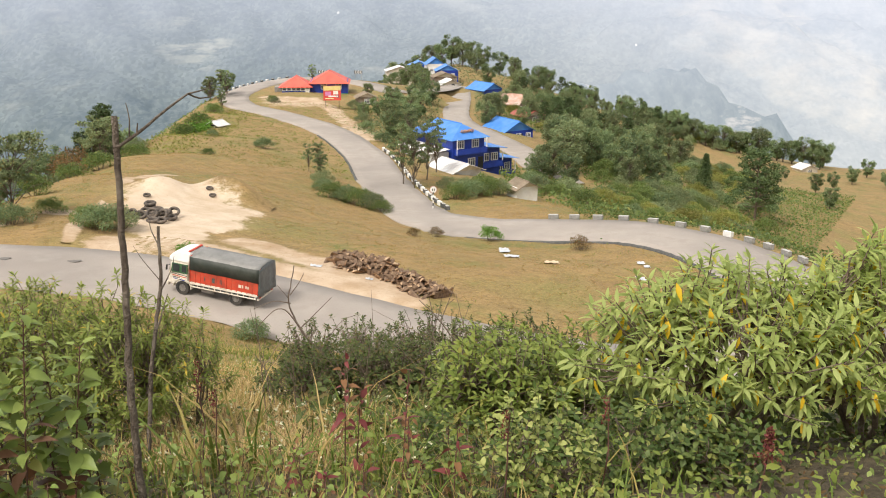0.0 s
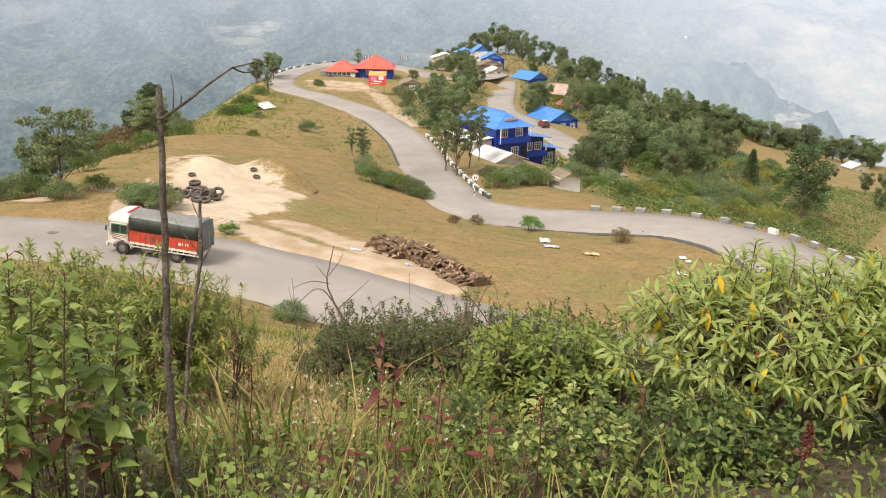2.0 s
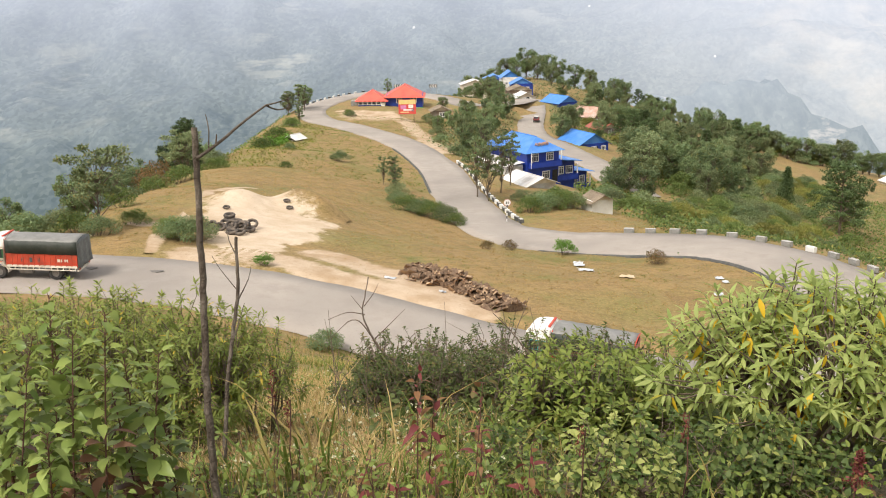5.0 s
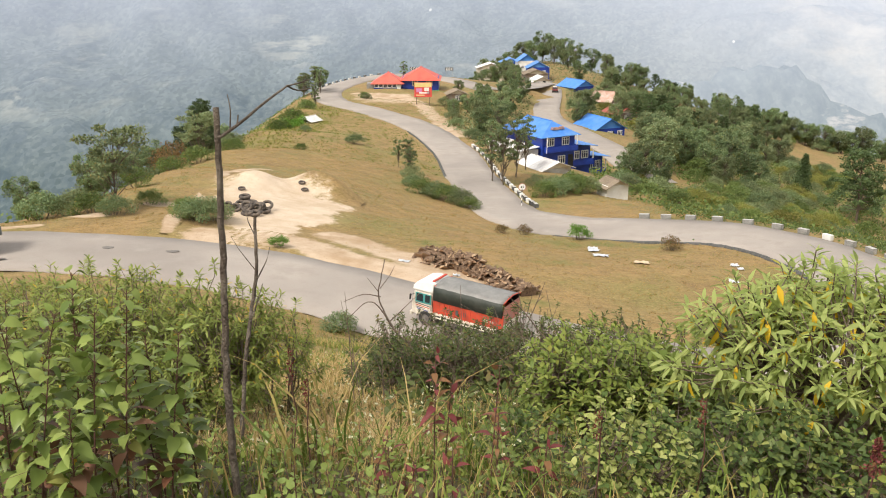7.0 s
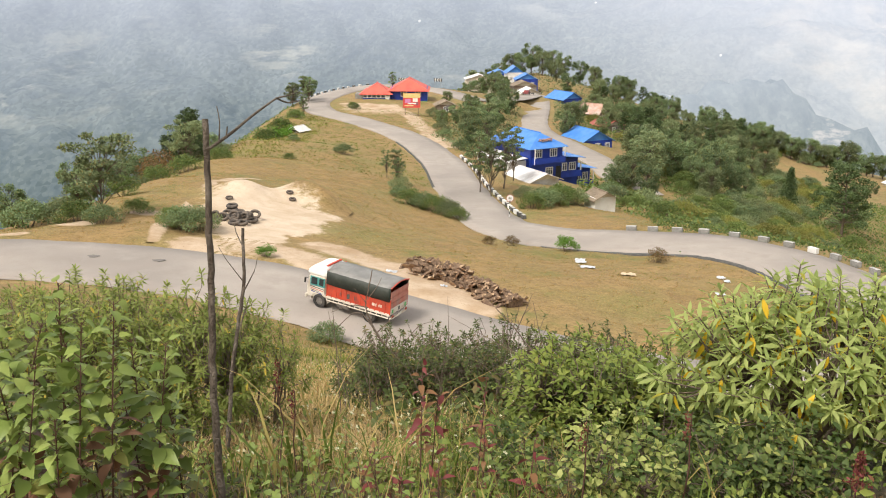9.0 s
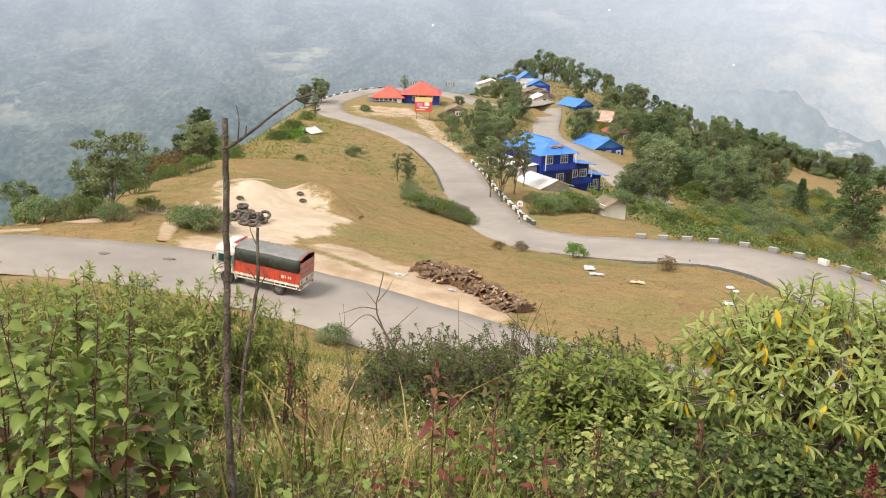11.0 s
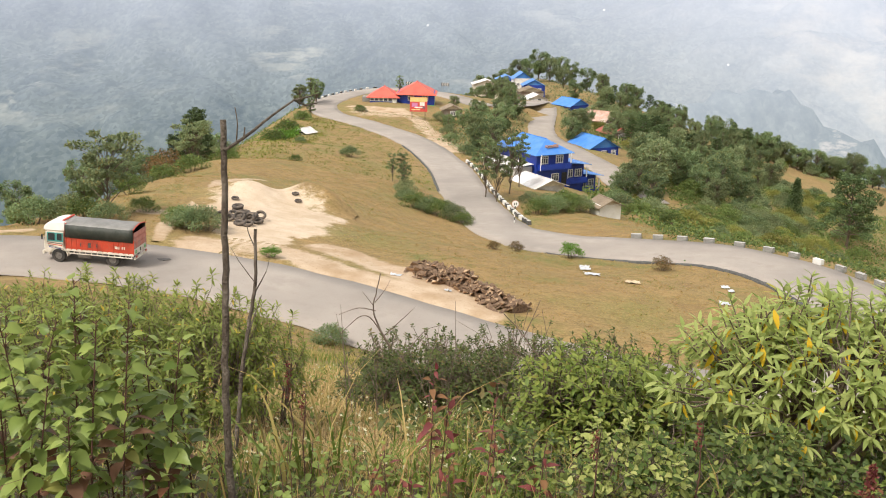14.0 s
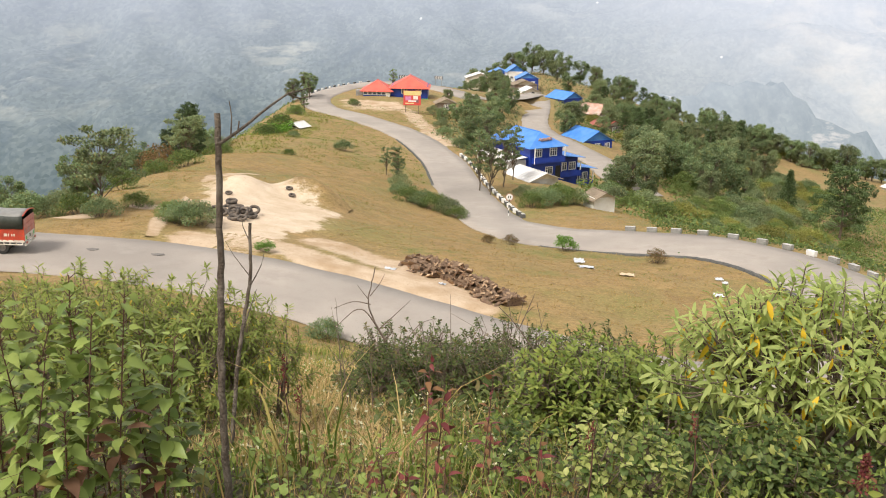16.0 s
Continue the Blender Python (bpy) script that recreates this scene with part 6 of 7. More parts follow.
# scrub that covers the wooded slope's floor
def scrub(n, leaf, bounds, size, seed, keep_if, tall=1.1, label="", name="scrub"):
    r = np.random.default_rng(seed)
    x = r.uniform(bounds[0], bounds[1], n)
    y = r.uniform(bounds[2], bounds[3], n)
    ok = keep_if(x, y)
    x, y = x[ok], y[ok]
    clump = np.array([noise.noise(Vector((a * 0.25, b * 0.25, 4))) for a, b in zip(x, y)])
    z = surface_z(np.stack([x, y], 1)) + r.uniform(0.0, 1.0, len(x)) * tall * (0.5 + np.clip(clump, -0.3, 1))
    P = np.stack([x, y, z], 1)
    N = unit(r.normal(size=P.shape) * 0.8 + np.array([0, 0, 0.8]))
    D = unit(np.cross(N, r.normal(size=P.shape)))
    L = size * r.uniform(0.6, 1.4, len(P))
    V, Fs = flat_leaves(P, D, N, L, L * 0.6)
    return tagged(new(name, mesh_of(name, V, Fs, leaf)), label, "scrub", kind="stuff")


def off_roads(x, y, gap=5.2):
    xy = np.stack([x, y], 1)
    return (line_distance(xy, ROAD) > gap) & (line_distance(xy, LOW_ROAD) > gap - 0.6)


scrub(90000, LEAF_BUSH, (4, 110, 92, 260), 0.45, 11, lambda x, y: off_roads(x, y) & (x > 5 + np.clip(120 - y, 0, 40) * 0.8) & (x < 26 + (y - 90) * 0.5) & ~((x < 18) & (y > 188) & (y < 225)) & ~((np.abs(x - 6.9) < 3.0) & (y > 106) & (y < 117)), 1.5, "dense green undergrowth on the wooded slope")
scrub(16000, LEAF_OLIVE, (-26, 4, 150, 300), 0.5, 12, lambda x, y: off_roads(x, y) & (x > -24 + 0.05 * (y - 150)) & ~((x > -8) & (x < 14) & (y < 160)), 0.8, "olive undergrowth between the houses")
scrub(9000, LEAF_BUSH, (-75, -38, 62, 230), 0.4, 13, lambda x, y: off_roads(x, y) & (x < -40 - (y - 66) * 0.1), 0.9, "green undergrowth along the steep flank")
scrub(11000, LEAF_BUSH, (12, 34, 64, 112), 0.3, 14, lambda x, y: off_roads(x, y, 5.4) & (np.hypot(x - 15, y - 66) > 12.5), 0.9, "green and olive bank plants behind the parapet")
scrub(9000, LEAF_YELLOWISH, (-60, -36, 118, 205), 0.3, 16, lambda x, y: off_roads(x, y, 5.0) & (x < -38 - (y - 120) * 0.1) & (x > -52 - (y - 120) * 0.1), 0.5, "lush yellow-green growth on the spur's shoulder")
scrub(6000, LEAF_OLIVE, (-36, 24, 340, 425), 0.6, 17, lambda x, y: x > -100, 1.4, "olive undergrowth round the far village")
# dry standing maize-like stalks among the wood
scrub(1800, LEAF_RUSSET, (20, 34, 178, 225), 0.6, 15, lambda x, y: np.hypot((x - 26) / 5, (y - 202) / 18) < 1, 2.4, "dry straw-coloured stalks on the slope", "dry_stalks")


scrub(2600, LEAF_BRIGHT, (-53.5, -47.2, 158, 170), 0.42, 18, lambda x, y: np.hypot((x + 50.3) / 3.0, (y - 164) / 6) < 1, 2.6, "bright green creeper heaped over the bank", "creeper")


# ---- grass of the open ground ----
def meadow(n, bounds, mat, seed, length, width, keep_if, label, name="grass"):
    r = np.random.default_rng(seed)
    x = r.uniform(bounds[0], bounds[1], n)
    y = r.uniform(bounds[2], bounds[3], n)
    ok = keep_if(x, y)
    x, y = x[ok], y[ok]
    z = surface_z(np.stack([x, y], 1)) - 0.02
    k = 5
    P = np.repeat(np.stack([x, y, z], 1), k, axis=0)
    P[:, :2] += r.normal(size=(len(P), 2)) * width * 3
    a = r.uniform(0, 2 * np.pi, len(P))
    D = np.stack([np.cos(a), np.sin(a), np.zeros(len(P))], 1)
    L = length * r.uniform(0.5, 1.3, len(P))
    V, Fs = blades(P, D, L, np.full(len(P), width), r.uniform(0.2, 0.8, len(P)))
    return tagged(new(name, mesh_of(name, V, Fs, mat)), label, "grass", kind="stuff")


def open_ground(x, y):
    sandy = np.maximum(blob(-25.6, 78, 6.0, 10.5, 16)(x, y), blob(-22, 70, 5, 9)(x, y)) > 0
    way = along([(-28, 60.5, 0), (-30, 70, 0), (-33.7, 89, 0)], 1.0)(x, y) > 0
    verge = along([(-25, 61, 0), (-13, 58.5, 0), (-3, 54.5, 0), (3, 53.2, 0)], 2.6)(x, y) > 0
    return off_roads(x, y, 4.9) & ~sandy & ~way & ~verge


meadow(26000, (-42, 22, 52, 130), MEADOW_STRAW, 21, 0.085, 0.045, open_ground, "short dry straw-coloured meadow grass")
meadow(9000, (-42, 22, 52, 130), GREEN_GRASS, 22, 0.09, 0.045,
       lambda x, y: open_ground(x, y) & (np.array([noise.noise(Vector((a * 0.12, b * 0.12, 8))) for a, b in zip(x, y)]) > 0.12), "patches of short green meadow grass")
meadow(5000, (-60, -10, 120, 215), GREEN_GRASS, 23, 0.2, 0.09, lambda x, y: off_roads(x, y, 4.2), "rough green grass on the spur")
meadow(9000, (-30, 24, 14, 48), GREEN_GRASS, 24, 0.34, 0.02, lambda x, y: off_roads(x, y, 5.0), "rough green grass on the slope")
meadow(8000, (-30, 24, 12, 48), STRAW, 25, 0.36, 0.018, lambda x, y: off_roads(x, y, 5.0), "dry straw grass on the slope")


# ---- the hillside at the eye's feet ----
def whorl_shrub(x, y, r, hgt, tips, leaf, leaf_len, leaf_wid, label, name="shrub", per=11, droop=0.3, seed=1, hollow=0.45, wood=None, gold=0, belly=0.4, twig_r=0.012, squash_back=1.0, low=-0.12, hang=0.0):
    """A shrub of branching stems that carry whorls of leaves at their tips."""
    global RNG
    keep_rng, RNG = RNG, np.random.default_rng(seed)
    t = hold(name, pose(x, y, gz(x, y) - 0.03), label, "shrub")
    forks, lines, radii, ends = [], [], [], []
    for k in range(9):
        a = k * 2.4 + RNG.normal() * 0.2
        f = np.array([math.cos(a) * r * 0.42, math.sin(a) * r * 0.42 * squash_back, hgt * RNG.uniform(0.38, 0.52)]) * RNG.uniform(0.7, 1.1)
        lines.append(bow((0.05 * math.cos(a), 0.05 * math.sin(a), -0.1), f, wob=0.03))
        radii.append((twig_r * 1.8, twig_r))
        forks.append(f)
    forks = np.array(forks)
    for k in range(tips):
        a, u = RNG.uniform(0, 2 * np.pi), RNG.uniform(hollow, 1.0)
        el = math.asin(RNG.uniform(low, 1.0))
        c = np.array([r * u * math.cos(a) * math.cos(el), r * u * squash_back * math.sin(a) * math.cos(el), hgt * (0.42 + 0.58 * u * math.sin(el))])
        c += RNG.normal(size=3) * 0.05 * r
        o = forks[np.argmin(np.linalg.norm(forks - c * 0.7, axis=1))]
        lines.append(bow(o, c, sag=-0.03, wob=0.04, n=5))
        radii.append((twig_r * 0.7, twig_r * 0.25))
        ends.append((c, unit(c - o + np.array([0, 0, 0.15]))))
    sub("stem_frame", tubes(lines, radii, 5), wood or TWIGWOOD, t)
    P, D = [], []
    for c, ax in ends:
        for j in range(per):
            a = j * 2.4 + RNG.normal() * 0.2
            s1 = unit(np.cross(ax, [0.3, 0.5, 0.8]))
            s2 = np.cross(ax, s1)
            out = s1 * math.cos(a) + s2 * math.sin(a)
            f = j / per
            P.append(c - ax * f * leaf_len * 1.1)
            D.append(unit(ax * (0.85 - 0.9 * f) + out * (0.55 + 0.4 * f) + np.array([0, 0, -0.12 - hang * f * f * 1.6])))
    P, D = np.array(P), np.array(D)
    n = len(P)
    N = unit(np.array([[0, 0, 1.0]]) + RNG.normal(size=(n, 3)) * 0.3 - D * 0.2)
    L = leaf_len * RNG.uniform(0.65, 1.15, n) * (1 + hang * (np.arange(n) % per / per - 0.4))
    pick = RNG.random(n) < gold
    sub("foliage", full_leaves(P[~pick], D[~pick], N[~pick], L[~pick], leaf_wid * L[~pick], droop, belly), leaf, t, smooth=False)
    if gold:
        D[pick] = unit(D[pick] + np.array([0, 0, -1.3]))
        sub("withered_leaves", full_leaves(P[pick], D[pick], N[pick], L[pick], leaf_wid * 1.15 * L[pick], droop, belly), LEAF_GOLD, t, "withered yellow leaves")
    RNG = keep_rng
    return t


def stalk_plant(x, y, hgt, n, leaf, leaf_len, leaf_wid, label, seed, lean=(0, 0), name="broadleaf_weed", belly=0.3, droop=0.35, stem=None, start=0.2, reddish=0.0, stem_r=0.008):
    """An upright stem with broad leaves in pairs all the way up."""
    r = np.random.default_rng(seed)
    t = hold(name, pose(x, y, gz(x, y) - 0.03), label, "plant")
    line = smooth_line([(0, 0, -0.08), (lean[0] * 0.3, lean[1] * 0.3, hgt * 0.4), (lean[0], lean[1], hgt)], hgt / 14)
    f = np.linspace(start, 1.0, n)
    f = f - (np.arange(n) % 2) * (f[1] - f[0]) * 0.8
    P = np.stack([np.interp(f * hgt, line[:, 2], line[:, k]) for k in range(3)], 1)
    a = (np.arange(n) // 2) * 1.57 + (np.arange(n) % 2) * np.pi + r.normal(size=n) * 0.35
    out = np.stack([np.cos(a), np.sin(a), 0.35 + 0.6 * f + r.normal(size=n) * 0.15], 1)
    D = unit(out)
    stemlets = [np.stack([p, p + d * leaf_len * 0.35]) for p, d in zip(P, D)]
    sub("stem", tubes([line] + stemlets, [(stem_r, stem_r * 0.4)] + [(stem_r * 0.35, stem_r * 0.25)] * n, 5), stem or RED_STEM, t)
    P = P + D * leaf_len * 0.33
    D = unit(D + np.array([0, 0, -0.55]) * r.uniform(-0.4, 1.8, (n, 1)) + r.normal(size=(n, 3)) * 0.2)
    N = unit(np.array([[0, 0, 1.0]]) + r.normal(size=(n, 3)) * 0.35)
    L = leaf_len * r.uniform(0.6, 1.2, n) * (1 - 0.45 * f ** 3)
    old = (f < 0.55) & (r.random(n) < reddish)
    sub("foliage", heart_leaves(P[~old], D[~old], N[~old], L[~old], leaf_wid * L[~old], droop), leaf, t)
    if old.any():
        sub("old_leaves", heart_leaves(P[old], D[old], N[old], L[old], leaf_wid * L[old], droop), LEAF_OLD, t, "dull reddish old leaves")
    return t


# the large whorled shrub and its neighbours
whorl_shrub(2.42, 5.5, 1.25, 1.5, 400, LEAF_LONG, 0.125, 0.27, "large shrub with whorls of long pale green leaves, some yellow", seed=3, gold=0.035, hollow=0.68, squash_back=0.8, twig_r=0.017, low=0.08, per=12, hang=0.06)
whorl_shrub(3.6, 5.7, 1.1, 1.75, 340, LEAF_LONG, 0.125, 0.27, "large shrub with whorls of long pale green leaves, some yellow", seed=4, gold=0.03, hollow=0.65, squash_back=0.8, twig_r=0.017, low=0.08, per=12, hang=0.06)
whorl_shrub(-2.35, 5.6, 0.75, 1.45, 520, LEAF_NARROW, 0.066, 0.28, "feathery shrub with narrow light green leaves", seed=5, hollow=0.4, per=15, twig_r=0.007)
whorl_shrub(-3.3, 5.9, 0.9, 1.55, 560, LEAF_NARROW, 0.066, 0.28, "feathery shrub with narrow light green leaves", seed=6, hollow=0.4, per=15, twig_r=0.007)
whorl_shrub(-1.95, 6.1, 0.45, 1.35, 80, LEAF_NARROW, 0.065, 0.23, "open shrub with narrow light green leaves at its tips", seed=7, hollow=0.7, per=15, twig_r=0.007)
whorl_shrub(-4.3, 6.4, 0.9, 1.45, 260, LEAF_NARROW, 0.065, 0.23, "feathery shrub with narrow light green leaves", seed=8, hollow=0.4, per=15, twig_r=0.007)
whorl_shrub(0.75, 6.9, 0.75, 1.15, 330, LEAF_FRESH, 0.075, 0.42, "dense fresh green bush with small leaves", seed=9, per=9, hollow=0.4)
whorl_shrub(1.55, 7.4, 0.7, 1.15, 220, LEAF_FRESH, 0.075, 0.42, "dense fresh green bush with small leaves", seed=10, per=9, hollow=0.4)
whorl_shrub(0.82, 3.5, 0.4, 0.74, 170, LEAF_LIME, 0.045, 0.7, "low shrub with round yellow-green leaves", seed=11, per=7, hollow=0.35, belly=0.5, twig_r=0.006)
whorl_shrub(1.35, 4.3, 0.5, 0.62, 150, LEAF_ROUND, 0.05, 0.65, "low bush with round dark green leaves", seed=12, per=8, hollow=0.3, belly=0.5, twig_r=0.006)
whorl_shrub(1.95, 4.35, 0.5, 0.6, 140, LEAF_ROUND, 0.06, 0.6, "low bush with round dark green leaves", seed=13, per=8, hollow=0.3, belly=0.5, twig_r=0.006)
whorl_shrub(0.3, 4.6, 0.4, 0.5, 110, LEAF_ROUND, 0.05, 0.6, "low bush with round dark green leaves", seed=14, per=8, hollow=0.3, belly=0.5, twig_r=0.006)
whorl_shrub(-1.6, 12.2, 1.25, 1.15, 520, LEAF_DEEP, 0.065, 0.45, "dense dark thicket with tiny leaves and bare twigs", seed=15, per=9, hollow=0.35)
whorl_shrub(-0.1, 12.6, 1.05, 1.3, 380, LEAF_DEEP, 0.065, 0.45, "dense dark thicket with tiny leaves and bare twigs", seed=16, per=9, hollow=0.35)
whorl_shrub(1.2, 11.5, 1.1, 1.25, 300, LEAF_DEEP, 0.07, 0.4, "dense dark thicket with tiny leaves and bare twigs", seed=19, per=9, hollow=0.35)
for k, (x, y, r, hgt, n) in enumerate(((-1.15, 7.9, 0.5, 0.95, 300), (-0.6, 8.2, 0.6, 1.05, 380), (0.02, 8.4, 0.55, 1.0, 300), (-1.75, 9.4, 0.5, 0.7, 200))):
    whorl_shrub(x, y, r, hgt, n, LEAF_DEEP, 0.05, 0.5, "dense dark thicket with tiny leaves and bare twigs", seed=80 + k, per=9, hollow=0.55, twig_r=0.008, low=-0.3)
whorl_shrub(0.62, 5.9, 0.5, 0.95, 210, LEAF_FRESH, 0.075, 0.45, "fresh green bush with leafy upright shoots", seed=86, per=9, hollow=0.45, low=-0.3)
whorl_shrub(1.15, 6.2, 0.5, 0.9, 190, LEAF_FRESH, 0.075, 0.45, "fresh green bush with leafy upright shoots", seed=87, per=9, hollow=0.45, low=-0.3)
whorl_shrub(-6.0, 9.0, 1.2, 1.4, 240, LEAF_NARROW, 0.1, 0.22, "feathery shrub with narrow light green leaves", seed=20, hollow=0.4)

# heart-leaved weeds
rng = np.random.default_rng(31)
for k, (x, y, hgt) in enumerate([(-1.27, 1.86, 1.27), (-1.1, 1.84, 1.27), (-1.34, 1.95, 1.22), (-1.5, 1.8, 1.15), (-1.2, 1.8, 1.12), (-1.58, 1.92, 1.2), (-1.02, 1.98, 1.08), (-1.43, 1.9, 1.28), (-1.6, 2.0, 1.2), (-1.35, 1.7, 1.0), (-1.18, 1.98, 1.2), (-1.75, 2.15, 1.3), (-0.97, 1.9, 0.95), (-1.95, 2.3, 1.3), (-1.05, 2.05, 1.05), (-1.55, 2.25, 1.25), (-1.22, 1.72, 0.8), (-1.65, 1.85, 0.95), (-0.98, 2.2, 0.75)]):
    x, y = 0.37 + 1.39 * (x - 0.37), 1.39 * (y + 0.87) - 0.87
    stalk_plant(x, y, hgt + 0.12 + rng.uniform(-0.1, 0.06), 46, LEAF_HEART, 0.115, 0.68, "tall weed with heart-shaped green leaves on a dark reddish stem", 40 + k, rng.normal(size=2) * 0.14, stem_r=0.0065, start=0.3, reddish=0.28)
for k in range(60):
    x, y = rng.uniform(-2.4, 0.5), rng.uniform(2.5, 4.4)
    stalk_plant(x, y, rng.uniform(0.25, 0.55), 14, LEAF_HEART if k % 3 else LEAF_FRESH, 0.065, 0.7, "low weed with rounded green leaves", 70 + k, rng.normal(size=2) * 0.08, stem_r=0.005)
for k, (x, y, hgt, n) in enumerate([(-0.24, 3.6, 0.95, 20), (-0.2, 3.68, 0.8, 14), (0.06, 3.72, 0.86, 16), (0.1, 3.66, 0.62, 10), (-0.45, 3.45, 0.5, 8), (-0.1, 3.3, 0.45, 9), (0.36, 3.4, 0.55, 9), (-0.3, 3.25, 0.4, 8)]):
    stalk_plant(x, y, hgt, n, LEAF_RED, 0.088, 0.52, "reddish weed with dark red drooping leaves on a thin stem", 120 + k, rng.normal(size=2) * 0.05, name="red_weed", start=0.52, stem_r=0.006, droop=0.5)
for k, (x, y, hgt) in enumerate([(-1.1, 3.85, 1.0), (-1.05, 3.95, 0.8), (0.62, 3.2, 0.7), (1.15, 3.5, 0.75)]):
    t = hold("dry_stalk", pose(x, y, gz(x, y) - 0.05), "thin upright reddish dry stalk", "plant")
    sub("stem", tubes([bow((0, 0, 0), (0.02, 0.0, hgt), wob=0.01)], [(0.006, 0.003)], 5), RED_STEM, t)
    m = 60
    P = np.stack([rng.normal(size=m) * 0.008, rng.normal(size=m) * 0.008, hgt * rng.uniform(0.78, 1.0, m)], 1)
    D = rand_dirs(m, 0.8)
    L = np.full(m, 0.02)
    sub("seed_head", flat_leaves(P, D, rand_dirs(m), L, L * 0.5), LEAF_RED, t, "reddish seed head")
# the plume of red bloom low among the leaves
t = hold("red_plume", pose(1.93, 3.35, gz(1.93, 3.35)), "dusky red flower plume among the leaves", "flower")
sub("stem", tubes([bow((0, 0, 0), (0.03, 0, 0.5), wob=0.01)], [(0.007, 0.004)], 5), RED_STEM, t)
m = 260
f = rng.uniform(0, 1, m)
P = np.stack([0.03 + rng.normal(size=m) * 0.026 * (1.1 - f), rng.normal(size=m) * 0.026 * (1.1 - f), 0.36 + 0.2 * f], 1)
L = np.full(m, 0.022)
tagged(sub("bloom", flat_leaves(P, rand_dirs(m, 1.2), rand_dirs(m), L, L * 0.6), LEAF_RED, t), kind="stuff")


# bare wood: the dead trunk, the thinner dead stem, and twigs
def dead_wood(name, label, lines, radii, mat=None, sides_=8, category="dead tree"):
    """Each line is a limb of its own; the first is the trunk."""
    o = np.array(lines[0][0], float)
    t = hold(name, pose(*o), label, category)
    for k, (line, rr) in enumerate(zip(lines, radii)):
        pts = smooth_line(np.array(line, float) - o, 0.06)
        pts[1:-1] += RNG.normal(size=(len(pts) - 2, 3)) * rr[0] * 0.12
        sub("trunk" if k == 0 else "branch", tubes([pts], [rr], sides_), mat or DEADWOOD, t, smooth=True)
    return t


b0 = gz(-1.22, 3.2) - 0.1
dead_wood("dead_tree", "slim dead tree trunk with one bare crooked branch",
          [[(-1.21, 3.2, b0), (-1.24, 3.24, -1.6), (-1.245, 3.32, -0.99), (-1.26, 3.42, -0.2)],
           [(-1.245, 3.38, -0.345), (-1.17, 3.45, -0.29), (-1.06, 3.59, -0.19), (-0.99, 3.72, -0.13)],
           [(-0.99, 3.72, -0.13), (-0.95, 3.78, -0.16), (-0.9, 3.84, -0.155)], [(-0.99, 3.72, -0.13), (-0.94, 3.76, -0.12), (-0.89, 3.8, -0.105)],
           [(-1.2, 3.43, -0.31), (-1.195, 3.44, -0.22), (-1.205, 3.44, -0.14)], [(-1.17, 3.45, -0.29), (-1.165, 3.46, -0.24)]],
          [(0.021, 0.015), (0.009, 0.005), (0.005, 0.003), (0.005, 0.002), (0.004, 0.002), (0.005, 0.003)])
b1 = gz(-1.7, 4.5) - 0.1
dead_wood("dead_sapling", "thin grey dead sapling with broken twigs",
          [[(-1.71, 4.5, b1), (-1.69, 4.72, -2.1), (-1.64, 4.88, -1.59), (-1.65, 4.98, -1.17)],
           [(-1.645, 4.95, -1.3), (-1.7, 4.98, -1.2), (-1.72, 5.0, -1.12)], [(-1.64, 4.88, -1.6), (-1.56, 4.9, -1.45), (-1.54, 4.92, -1.36)], [(-1.66, 4.8, -1.85), (-1.58, 4.85, -1.6)],
           [(-1.645, 4.9, -1.52), (-1.76, 4.92, -1.38), (-1.82, 4.95, -1.3)]],
          [(0.017, 0.011), (0.005, 0.002), (0.005, 0.002), (0.006, 0.002), (0.004, 0.0015)])
b2 = gz(-1.1, 9.0) - 0.1
dead_wood("bare_shrub", "bare crooked twigs of a leafless shrub",
          [[(-1.1, 9.0, b2), (-1.23, 8.99, -3.85), (-1.43, 8.95, -3.6), (-1.62, 8.92, -3.2), (-1.6, 8.92, -2.95), (-1.55, 8.93, -2.7)],
           [(-1.43, 8.95, -3.6), (-1.7, 8.88, -3.2), (-2.0, 8.83, -3.42)], [(-1.6, 8.92, -3.15), (-1.8, 8.9, -3.12), (-2.02, 8.85, -3.2)],
           [(-1.61, 8.92, -3.05), (-1.5, 8.94, -2.9), (-1.44, 8.95, -2.78)], [(-1.62, 8.92, -3.1), (-1.75, 8.9, -2.92)], [(-1.5, 8.94, -3.45), (-1.3, 8.97, -3.25), (-1.15, 9.0, -3.1)],
           [(-1.3, 8.98, -3.75), (-1.05, 9.0, -3.4), (-0.85, 9.0, -3.3)]],
          [(0.02, 0.005), (0.011, 0.003), (0.007, 0.003), (0.006, 0.002), (0.005, 0.002), (0.007, 0.002), (0.007, 0.002)], TWIGWOOD, category="bare shrub")
b3 = gz(0.6, 8.1) - 0.1
dead_wood("bare_shrub", "bare crooked twigs of a leafless shrub",
          [[(0.62, 8.1, b3), (0.48, 8.11, -3.57), (0.13, 8.11, -3.03), (-0.09, 8.1, -2.79)], [(0.13, 8.11, -3.03), (0.2, 8.11, -2.85), (0.28, 8.11, -2.62)], [(0.05, 8.11, -2.95), (0.0, 8.11, -2.7)],
           [(0.2, 8.11, -2.85), (0.27, 8.12, -2.78)], [(0.3, 8.11, -3.3), (0.1, 8.1, -3.25), (-0.1, 8.1, -3.1)]],
          [(0.014, 0.004), (0.006, 0.002), (0.005, 0.002), (0.004, 0.002), (0.005, 0.002)], TWIGWOOD, category="bare shrub")
